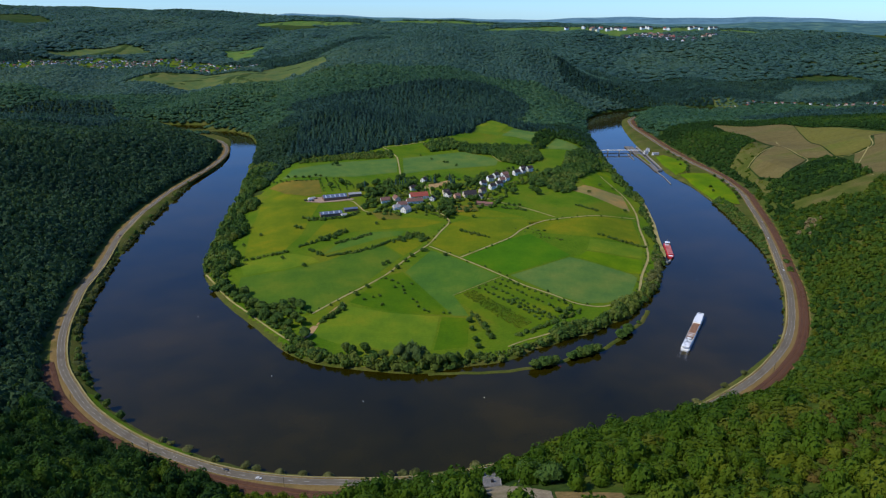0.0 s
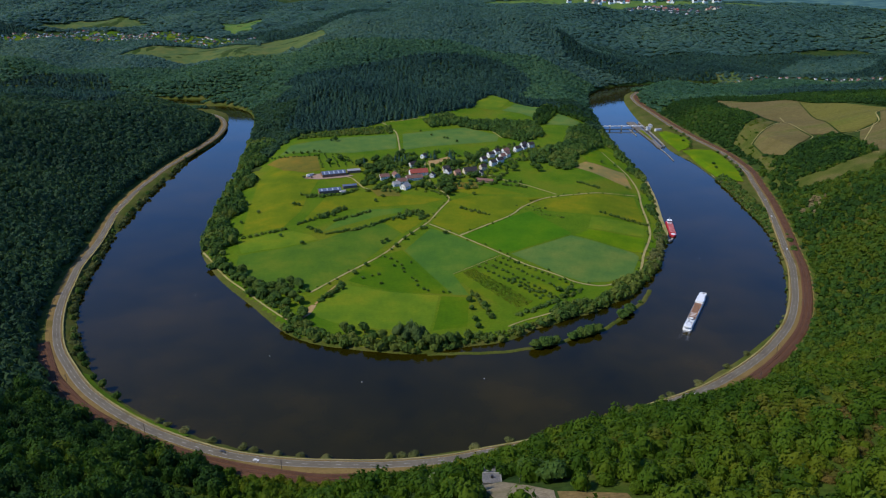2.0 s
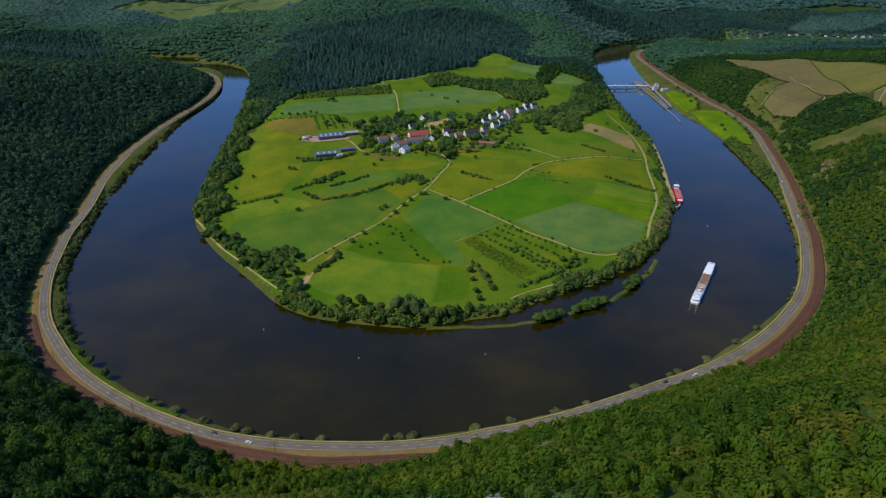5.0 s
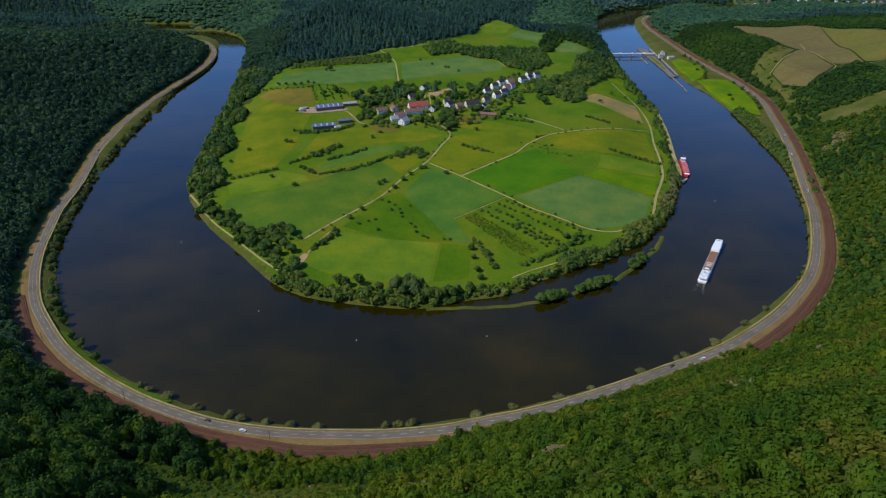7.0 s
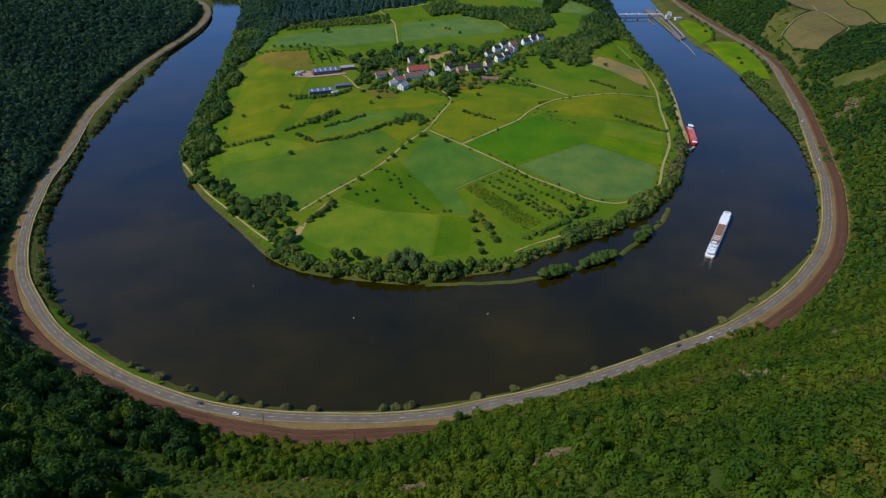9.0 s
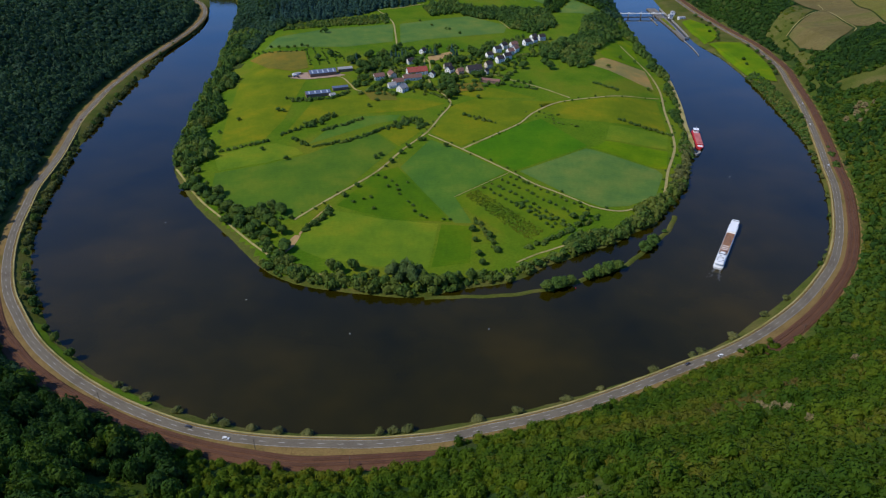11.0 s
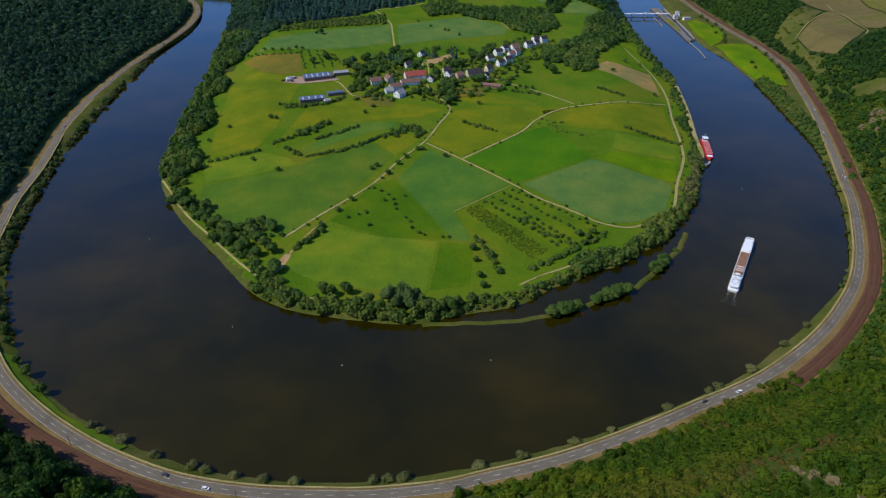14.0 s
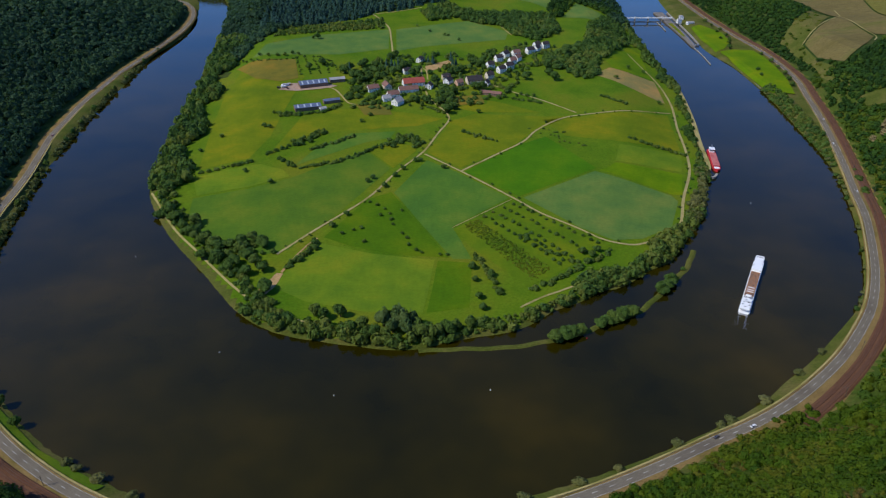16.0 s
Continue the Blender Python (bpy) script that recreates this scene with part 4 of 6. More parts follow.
def boxed(x0, x1, y0, y1, z0, z1, bevel=0.0):
    bm = bmesh.new()
    box(bm, x0, x1, y0, y1, z0, z1)
    if bevel:
        bmesh.ops.bevel(bm, geom=bm.edges[:], offset=bevel, segments=1, affect="EDGES")
    return bm


def tube(r0, r1, z0, z1, sides=8, lean=(0, 0)):
    bm = bmesh.new()
    bmesh.ops.create_cone(bm, cap_ends=True, segments=sides, radius1=r0, radius2=r1, depth=z1 - z0,
                          matrix=Matrix.Translation((lean[0] / 2, lean[1] / 2, (z0 + z1) / 2)))
    return bm


def prism(outline, z0, z1):
    """An upright solid over an outline of x, y corners."""
    bm = bmesh.new()
    lo = [bm.verts.new((x, y, z0)) for x, y in outline]
    hi = [bm.verts.new((x, y, z1)) for x, y in outline]
    n = len(outline)
    bm.faces.new(lo[::-1])
    bm.faces.new(hi)
    for i in range(n):
        bm.faces.new((lo[i], lo[(i + 1) % n], hi[(i + 1) % n], hi[i]))
    bmesh.ops.recalc_face_normals(bm, faces=bm.faces[:])
    return bm


# ---- single trees and bushes ----
def crown_mesh(r, z0, tall, seed, level=3, clumps=5, tint=0.5):
    """A crown of several uneven clumps round the limbs."""
    g = np.random.default_rng(seed)
    shapes, faces = leafy_shapes(2 if level > 2 else 1, 150 if level > 2 else 70, 0.21, clumps, seed)
    vs, fs, b = [], [], 0
    for k, s in enumerate(shapes):
        a, d = k * 2.4 + g.uniform(0, 1), (0 if k == 0 else g.uniform(0.35, 0.6)) * r
        size = r * (0.86 if k == 0 else g.uniform(0.50, 0.72))
        lift = z0 + tall * (0.15 if k == 0 else g.uniform(0.0, 0.5))
        vs.append(np.c_[s[:, 0] * size + d * np.cos(a), s[:, 1] * size + d * np.sin(a), s[:, 2] * tall * (0.85 if k == 0 else 0.55) + lift - 0.1 * tall])
        fs.append(faces + b)
        b += len(s)
    v, f = np.vstack(vs), np.vstack(fs)
    me = bpy.data.meshes.new("crown")
    me.from_pydata(v.tolist(), [], f.tolist())
    me.attributes.new("tint", "FLOAT", "POINT").data.foreach_set("value", np.full(len(v), tint, np.float32))
    return me


def limbs(bm, tall, r, seed):
    g = np.random.default_rng(seed)
    for k in range(4):
        a = k * 1.6 + g.uniform(0, 0.8)
        way = Vector((math.cos(a) * r * 0.55, math.sin(a) * r * 0.55, tall * 0.4))
        q = way.to_track_quat("Z", "Y").to_matrix().to_4x4()
        bmesh.ops.create_cone(bm, cap_ends=True, segments=5, radius1=0.12, radius2=0.04, depth=way.length,
                              matrix=Matrix.Translation(Vector((0, 0, tall * 0.3)) + way / 2) @ q)


def tree(name, label, category, r, tall, seed, mat=None, tint=0.5, bole=0.22):
    ob = root(name, pose(0, 0, -500), label, category)
    bm = tube(0.035 * tall + 0.05, 0.02 * tall, -0.4, tall * 0.55, 7)
    limbs(bm, tall, r, seed)
    part("trunk", bm, M_BARK, ob)
    me = crown_mesh(r, tall * bole, tall * (1 - bole), seed, 2 if tall < 6 else 3, 5, tint)
    me.materials.append(mat or M_BANKLEAF)
    c = new("crown", me)
    c.parent = ob
    return ob


def spruce(seed):
    ob = root("spruce", pose(0, 0, -500), "tall pointed dark spruce in a village garden", "tree")
    part("trunk", tube(0.3, 0.12, -0.4, 8, 7), M_BARK, ob)
    shapes, faces = conifer_shapes(11, 7, 1, seed)
    me = bpy.data.meshes.new("crown")
    me.from_pydata((shapes[0] * (3.4, 3.4, 14) + (0, 0, 0.8)).tolist(), [], faces.tolist())
    me.attributes.new("tint", "FLOAT", "POINT").data.foreach_set("value", np.full(len(me.vertices), 0.6, np.float32))
    me.materials.append(M_CONIFER)
    c = new("crown", me)
    c.parent = ob
    return ob


KINDS = {
    "bush": [tree("bush", "rounded green bush on the grassy river bank", "bush", 2.6, 3.6, 40 + k, M_WILLOW, t, 0.05) for k, t in enumerate((0.6, 0.75, 1.0, 0.5))],
    "spit": [tree("spit_bush", "broad green bush on the river spit", "bush", 5.0, 7.2, 45 + k, None, t, 0.04) for k, t in enumerate((0.5, 0.65, 0.4))],
    "fruit": [tree("fruit_tree", "small rounded fruit tree in a meadow", "tree", 2.5, 4.4, 50 + k, None, t) for k, t in enumerate((0.5, 0.66, 0.38))],
    "field": [tree("field_tree", "broad leafy tree standing in the fields", "tree", 4.2, 8.0, 60 + k, None, t, 0.15) for k, t in enumerate((0.42, 0.54, 0.66, 0.32))],
    "bank": [tree("bank_tree", "leafy tree on the river bank", "tree", 4.6, 11.5, 70 + k, None, t, 0.1) for k, t in enumerate((0.45, 0.58, 0.72, 0.35))],
    "poplar": [tree("poplar", "tall grey-green tree at the water's edge", "tree", 5.8, 18.0, 80 + k, M_POPLAR, t, 0.03) for k, t in enumerate((0.62, 0.8))],
    "village": [tree("garden_tree", "dark leafy tree among the village houses", "tree", 4.8, 9.5, 90 + k, None, t, 0.12) for k, t in enumerate((0.3, 0.46, 0.2))],
    "spruce": [spruce(95), spruce(96)],
}
used = set()


def stand(kind, x, y, size=1.0, k=None, z=None, group=""):
    made = KINDS[kind]
    ob = made[int(rng.integers(len(made))) if k is None else k % len(made)]
    zz = max(float(ground(x, y)[0]), 0.5) if z is None else z
    s = size * rng.uniform(0.85, 1.15)
    m = pose(x, y, zz, 0, 0, rng.uniform(0, 360))
    if ob.name not in used:
        used.add(ob.name)
        ob.matrix_basis, ob.scale = m, (s, s, s)
        c = ob
        ob.matrix_basis = m @ Matrix.Diagonal((s, s, s, 1))
    else:
        c = copy_thing(ob, m)
        c.scale = (s, s, s)
    if group:
        c["group"] = group
    return c


def at_shore(x, y, off):
    """The place off metres inland from the outer shore next to x, y."""
    i = int(np.argmin(np.linalg.norm(outer_n - (x, y), axis=1)))
    i = min(max(i, 1), len(outer_n) - 2)
    t = outer_n[i + 1] - outer_n[i - 1]
    n = np.array((t[1], -t[0])) / np.linalg.norm(t)
    return outer_n[i] + n * off


def along(pts, gap, jitter=1.0):
    line = curve_pts(pts, gap) if len(pts) > 2 else np.linspace(pts[0], pts[-1], max(2, int(np.linalg.norm(np.subtract(pts[0], pts[-1])) / gap)))
    return line + rng.normal(0, jitter, line.shape)


# bushes between the road and the water
BANK_BUSHES = [(-216, 481), (-207, 477), (-196, 470), (-172, 459), (-145, 449), (-134, 446), (-120, 442), (-99, 439), (-84, 438), (-40, 438),
               (-26, 439), (-16, 441), (20, 449), (49, 457), (80, 469), (106, 478), (146, 497), (182, 519), (190, 524), (216, 537), (254, 569), (277, 590)]
for x, y in BANK_BUSHES:
    x, y = at_shore(x, y, 2.0)
    stand("bush", x, y, 1.5 if abs(x) < 150 else 1.65, group="bushes along the river road")
WEST_BANK = [(-362, 628), (-352, 610), (-336, 590), (-323, 574), (-318, 562), (-299, 540), (-286, 526), (-264, 506), (-375, 646), (-402, 715), (-416, 751),
             (-432, 815), (-453, 921), (-444, 880), (-465, 992), (-471, 1053), (-467, 1020), (-478, 1108), (-488, 1198), (-484, 1160), (-492, 1252), (-496, 1351), (-498, 1420)]
for x, y in WEST_BANK:
    x, y = at_shore(x, y, 3.2)
    stand("bank", x, y, 0.82, group="trees between road and river")
EAST_BANK = [(434, 862), (424, 832), (408, 784), (392, 742), (378, 710), (356, 669), (344, 652), (493, 1206), (498, 1172), (493, 1142), (489, 1086), (480, 1035), (466, 982),
             (456, 936), (500, 1235), (484, 1110), (476, 1060), (470, 1010), (461, 960), (447, 900), (441, 880)]
for x, y in EAST_BANK:
    x, y = at_shore(x, y, 2.2)
    stand("bush", x, y, 1.3, k=int(y) % 2, group="bushes along the east bank")
LOCK_TREES = [(520, 1478), (527, 1500), (515, 1460), (535, 1520), (522, 1532), (541, 1556), (533, 1585), (545, 1604), (540, 1640), (548, 1300), (551, 1335), (555, 1372), (556, 1420),
              (541, 1268), (533, 1236), (512, 1320), (506, 1290), (540, 1680)]
for x, y in LOCK_TREES:
    stand("field", x, y, 0.95, group="trees beside the lock")
FIELD_TREES = [(-284, 954), (-269, 992), (-221, 1015), (-214, 1012), (-93, 1056), (-102, 1034), (-214, 886), (-180, 858), (-73, 871), (-59, 852), (-49, 878), (-41, 895), (-29, 917),
               (-23, 917), (3, 899), (305, 1143), (259, 1220), (294, 1292), (318, 1290), (-78, 864), (-91, 790), (-102, 768)]
for x, y in FIELD_TREES:
    stand("fruit", x, y, 1.45, group="single trees in the fields")
BIG_FIELD = [(29, 699), (31, 680), (131, 712), (143, 732), (129, 728), (137, 724), (-111, 727), (-117, 720), (-123, 709), (-114, 734), (45, 688), (50, 662), (33, 655), (36, 640)]
for x, y in BIG_FIELD:
    stand("field", x, y, 0.85, group="hedge trees")
SHRUBS = [(-63, 811), (-49, 793), (-55, 803), (-45, 772), (-74, 765), (-69, 740), (-30, 747), (-21, 726), (-16, 722), (1, 719), (7, 719), (-71, 817), (-81, 761), (-91, 754), (-38, 800),
          (-35, 755), (-28, 735), (-58, 790), (-47, 782)]
for x, y in SHRUBS:
    stand("fruit", x, y, 0.8, group="shrubs in the meadow")
for x, y in [(-41, 616), (-31, 619), (-26, 613), (-20, 617), (-34, 608), (-23, 606)]:
    stand("poplar", x, y, 1.0, group="tall trees at the point")
for x, y in [(-88, 625), (-95, 628), (-76, 628), (-24, 618), (-15, 613), (-6, 609), (-58, 611), (-66, 608), (4, 611), (14, 613), (-20, 606), (-10, 602), (25, 617), (-15, 604), (-4, 602), (1, 606), (-47, 603), (-39, 600), (-54, 601), (9, 606)]:
    stand("bank", x, y, 1.1, group="trees at the point")
LOWER_WEST = [(-232, 755), (-216, 740), (-200, 730), (-181, 738), (-172, 744), (-160, 734), (-178, 705), (-160, 702), (-164, 688), (-181, 698), (-142, 663), (-178, 723),
              (-211, 715), (-235, 778), (-257, 785), (-268, 803), (-226, 747), (-207, 735), (-190, 733), (-244, 768), (-196, 712), (-152, 693), (-170, 712)]
for x, y in LOWER_WEST:
    stand("field", x, y, 1.45, group="trees round the riverside clearing")
for x, y in [(88, 604), (95, 606), (102, 609), (108, 612), (99, 607), (126, 622), (132, 626), (139, 630), (146, 634), (152, 637), (142, 631), (186, 671), (192, 678), (198, 685), (214, 706)]:
    stand("spit", x, y, 1.2 if y < 690 else 0.5, z=0.2, group="bushes on the river spit")
VILLAGE_TREES = [(-85, 1305), (-77, 1319), (-125, 1259), (-110, 1192), (-106, 1234), (-95, 1206), (-11, 1185), (198, 1330), (212, 1298), (123, 1208), (177, 1269),
                 (-141, 1245), (-148, 1230), (-94, 1110), (-121, 1270), (-187, 1268), (50, 1276), (44, 1282), (58, 1272), (7, 1138), (0, 1143), (15, 1143), (51, 1160), (45, 1164),
                 (57, 1160), (-35, 1106), (-118, 1142), (-129, 1170), (-117, 1185), (-108, 1206), (-98, 1222), (-126, 1206), (-88, 1206), (-133, 1206), (-116, 1222),
                 (-46, 1222), (-39, 1230), (12, 1228), (26, 1234), (3, 1112), (10, 1098), (14, 1082), (7, 1068), (-4, 1098), (-204, 1246), (-218, 1418), (0, 1128), (11, 1120),
                 (165, 1205), (159, 1229), (-66, 1236), (-75, 1222), (30, 1240), (20, 1232), (160, 1262), (170, 1290), (-20, 1105), (-60, 1252), (-103, 1252), (-92, 1240)]
CONIFERS = [(-80, 1269), (-74, 1256), (-70, 1273), (-63, 1262), (-57, 1251), (-29, 1290), (-23, 1283), (-16, 1280), (12, 1298), (15, 1273), (-147, 1231), (-141, 1238), (20, 1277), (-87, 1262)]
for x, y in VILLAGE_TREES:
    stand("village", x, y, 1.4, group="village trees")
for x, y in CONIFERS:
    stand("spruce", x, y, 1.0, group="garden spruces")


def hedge(pts, gap, r0, r1, h0, h1, jitter, label, mat=None, base=0.5):
    xy = along(pts, gap, jitter)
    return plant("hedge", xy, rng.uniform(r0, r1, len(xy)), rng.uniform(h0, h1, len(xy)), CROWN_F, FACE_F, mat or M_BANKLEAF, label, "hedge", tint=tints(xy, 0.05, base, 0.12))


for pts in ([(-267, 890), (-238, 900), (-210, 911)], [(-201, 932), (-180, 953), (-160, 975), (-143, 997)], [(-183, 921), (-172, 908), (-162, 896)], [(-153, 896), (-115, 915), (-86, 942), (-61, 964)],
            [(-152, 946), (-122, 971), (-107, 989)], [(27, 1006), (47, 987), (64, 976)], [(230, 992), (251, 980), (290, 961)], [(79, 670), (114, 695), (155, 732)],
            [(-206, 1052), (-184, 1058), (-164, 1063)], [(95, 1124), (115, 1116), (136, 1109)], [(223, 1139), (236, 1124), (252, 1110)], [(-17, 1088), (2, 1067), (9, 1090), (6, 1133)]):
    hedge(pts, 2.8, 1.7, 3.2, 2.8, 5.6, 1.5, "dark green hedge between the fields")
for pts in ([(-61, 969), (-48, 980), (-35, 982), (-24, 965)], [(-58, 962), (-40, 972), (-28, 962)], [(-175, 960), (-160, 978), (-145, 1000)]):
    hedge(pts, 2.6, 2.6, 4.2, 4, 7.5, 4.0, "thicket of dark bushes in the fields")
for pts in ([(-218, 1060), (-198, 1058), (-176, 1060)], [(-160, 1066), (-146, 1076), (-140, 1092)], [(-132, 1120), (-124, 1150), (-112, 1180), (-118, 1200)]):
    hedge(pts, 3.4, 2.2, 4.0, 3, 7, 2.4, "bushes and small trees beside the farm sheds", None, 0.4)
hedge([(152, 1004), (135, 1012), (119, 1016), (140, 990), (160, 970), (175, 960)], 6, 1.2, 2.2, 1.6, 3, 4, "loose bushes along a pasture")
hedge([(-340, 1330), (-278, 1290), (-204, 1313), (-168, 1262)], 6, 1.6, 2.6, 2.5, 4.5, 2, "row of bushes behind the meadow")
for k in range(5):
    hedge([(-232 + k * 14, 1300 - k * 3), (-212 + k * 14, 1222 + k * 3)], 9, 1.4, 2.2, 2.4, 3.8, 0.8, "row of young orchard trees")
for k in range(16):
    u = k / 16 * 0.5 if k < 9 else (k - 5) / 10
    a, b = np.array((24 + u * 50, 772 + u * 44)), np.array((80 + u * 66, 686 + u * 58))
    if k < 9:
        hedge([a, b], 1.8, 0.8, 1.7 if k % 2 else 1.3, 0.5, 1.3 if k % 2 else 0.9, 1.1, "low overgrown rows of the old orchard", M_SLOPE, 0.85)
    elif k % 2:
        hedge([a, b], 7.5, 1.6, 2.7, 2.6, 4.4, 0.9, "row of orchard trees in the meadow", None, 0.5)
hedge([(75, 757), (100, 727), (128, 703)], 4.2, 1.8, 3.2, 2.8, 5, 2.5, "dense rows of orchard trees", None, 0.45)
hedge([(34, 716), (40, 700), (45, 685), (51, 660)], 3.5, 1.8, 3.0, 3, 6, 1.5, "hedge of bushes beside the orchard")


hedge([(180, 484), (205, 499), (228, 512), (246, 522)], 1.6, 1.8, 3.4, 3, 6, 3.2, "scrub between road and slope", M_SCRUB, 0.5)
hedge([(170, 480), (200, 492), (225, 504), (240, 510)], 2.2, 1.8, 3.4, 3, 6, 2.5, "scrub at the foot of the slope", M_SCRUB, 0.5)


def belt(line, d0, d1, gap, r0, r1, h0, h1, label, base=0.25, mat=None):
    """Riverside trees in a band on the landward side of a shore line."""
    line = np.array(line, float)
    lo, hi = line.min(0) - d1, line.max(0) + d1
    xy = scatter(lo[0], hi[0], lo[1], hi[1], gap)
    d = dist_to(xy, line)
    ok = (d > d0) & (d < d1 * (0.75 + 0.25 * np.sin(xy[:, 1] * 0.05 + xy[:, 0] * 0.04))) & inside(xy, inner_poly)
    xy = xy[ok]
    u = rng.uniform(0, 1, len(xy)) ** 1.6
    r = r0 * 0.8 + (r1 * 1.3 - r0 * 0.8) * u
    grow = h0 * 0.8 + (h1 * 1.2 - h0 * 0.8) * (0.7 * u + 0.3 * rng.uniform(0, 1, len(xy)))
    return plant("riverside_trees", xy, r, grow, CROWN_F, FACE_F, mat or M_BANKLEAF, label, tint=tints(xy, 0.04, base + 0.08, 0.3))


sel = lambda a, b: inner_n[(inner_n[:, 0] < 0) & (inner_n[:, 1] > a) & (inner_n[:, 1] < b)]
belt(sel(880, 1330), 2, 46, 6.4, 3.6, 5.8, 9, 16, "belt of tall dark trees along the river bank", 0.3)
belt(sel(1330, 1460), 2, 62, 7.0, 3.8, 6.2, 9, 16, "belt of tall dark trees along the river bank", 0.3)
belt(sel(800, 890), 10, 30, 5.5, 3.0, 5.0, 6, 12, "trees along the river bank", 0.38)
belt(inner_n[(inner_n[:, 0] < 10) & (inner_n[:, 0] > -155) & (inner_n[:, 1] < 640)], 1.5, 19, 4.8, 2.4, 4.4, 5, 10.5, "leafy trees at the water's edge", 0.5)
belt(inner_n[(inner_n[:, 0] >= 5) & (inner_n[:, 1] < 690) & (inner_n[:, 0] < 150)], 1.5, 17, 4.6, 2.0, 3.8, 3, 7, "leafy bushes beside the backwater", 0.5)
belt(inner_n[(inner_n[:, 0] >= 130) & (inner_n[:, 1] < 800) & (inner_n[:, 0] < 300)], 1.5, 25, 4.8, 2.6, 4.6, 5, 11, "leafy trees beside the backwater", 0.62)
belt(inner_n[(inner_n[:, 0] >= 240) & (inner_n[:, 1] < 905) & (inner_n[:, 1] > 780)], 2, 19, 4.6, 2.2, 3.8, 4, 8, "olive-green trees on the river bank", 0.6, M_WILLOW)
belt(inner_n[(inner_n[:, 0] >= 290) & (inner_n[:, 1] < 1240) & (inner_n[:, 1] > 900)], 6, 19, 4.8, 2.2, 3.8, 4, 8, "trees between quay and fields", 0.45)
belt(inner_n[(inner_n[:, 0] >= 290) & (inner_n[:, 1] < 1650) & (inner_n[:, 1] > 1230)], 2, 24, 5.6, 3.0, 5.0, 6, 12, "trees on the river bank", 0.38)

belt(inner_n[(inner_n[:, 0] < -150) & (inner_n[:, 1] < 860)], 12.5, 27, 5.6, 2.2, 3.8, 3.5, 7.5, "bushes and trees behind the riverside path", 0.4)


def grove(poly, gap, r0, r1, h0, h1, label, base=0.2, mat=None):
    poly = np.array(poly, float)
    xy = scatter(*np.stack([poly.min(0), poly.max(0)]).T.ravel(), gap)
    xy = xy[inside(xy, poly)]
    u = rng.uniform(0, 1, len(xy)) ** 1.4
    r = r0 * 0.8 + (r1 * 1.25 - r0 * 0.8) * u
    grow = h0 * 0.75 + (h1 * 1.2 - h0 * 0.75) * (0.7 * u + 0.3 * rng.uniform(0, 1, len(xy)))
    return plant("grove", xy, r, grow, CROWN_F, FACE_F, mat or M_LEAF, label, tint=tints(xy, 0.03, base + 0.1, 0.25))


grove([(-45, 1599), (-27, 1548), (23, 1566), (70, 1526), (103, 1519), (121, 1460), (160, 1418), (201, 1453), (212, 1484), (213, 1554), (202, 1603), (72, 1605), (24, 1620), (8, 1658)], 7.5, 4.5, 7.0, 9, 14, "wood between the upper meadows", 0.22, M_BANKLEAF)
grove([(164, 1340), (164, 1268), (185, 1252), (195, 1222), (221, 1213), (239, 1238), (240, 1280), (252, 1310), (281, 1360), (335, 1480), (350, 1590), (320, 1620), (277, 1548), (244, 1411), (203, 1366)], 7.5, 3.8, 6.2, 7, 12, "trees between meadows and river", 0.28, M_BANKLEAF)
grove([(206, 1575), (228, 1590), (270, 1700), (330, 1640), (370, 1660), (380, 1760), (250, 1780), (210, 1660)], 8, 4, 6, 9, 14, "woods above the river bend", 0.15)
grove([(-300, 1430), (-258, 1445), (-203, 1466), (-107, 1488), (-113, 1562), (-167, 1534), (-252, 1500), (-296, 1460)], 5.5, 2.0, 3.4, 3, 7, "rows of young trees below the wood", 0.55, M_BANKLEAF)
grove([(-290, 845), (-262, 783), (-223, 734), (-198, 710), (-190, 717), (-150, 718), (-141, 725), (-159, 739), (-198, 748), (-233, 776), (-258, 811), (-286, 859)], 9.0, 2.6, 4.4, 4.5, 9, "trees behind the riverside path", 0.35, M_BANKLEAF)
hedge([(-113, 742), (-114, 732), (-122, 712), (-132, 695)], 3.6, 2.2, 4.0, 3, 7, 1.6, "hedge of bushes beside a field")
grove(ROUGH_E, 12, 1.6, 3.4, 2, 4.5, "loose bushes on the rough bank", 0.4, M_SCRUB)
grove(WOOD_E, 7, 4.0, 6.0, 7, 12, "dark wood patch between the vineyards", 0.12)
xy = scatter(430, 560, 850, 1240, 5.6)
s_d = dist_to(xy, outer_n)
xy = xy[(s_d < 20) & ~inside(xy, water_poly) & (dist_to(xy, road_line) > 8)]
plant("riverside_trees", xy, rng.uniform(2.2, 4.6, len(xy)), rng.uniform(3, 7, len(xy)), CROWN_F, FACE_F, M_BANKLEAF, "bushes on the sloping river bank", tint=tints(xy, 0.05, 0.55))

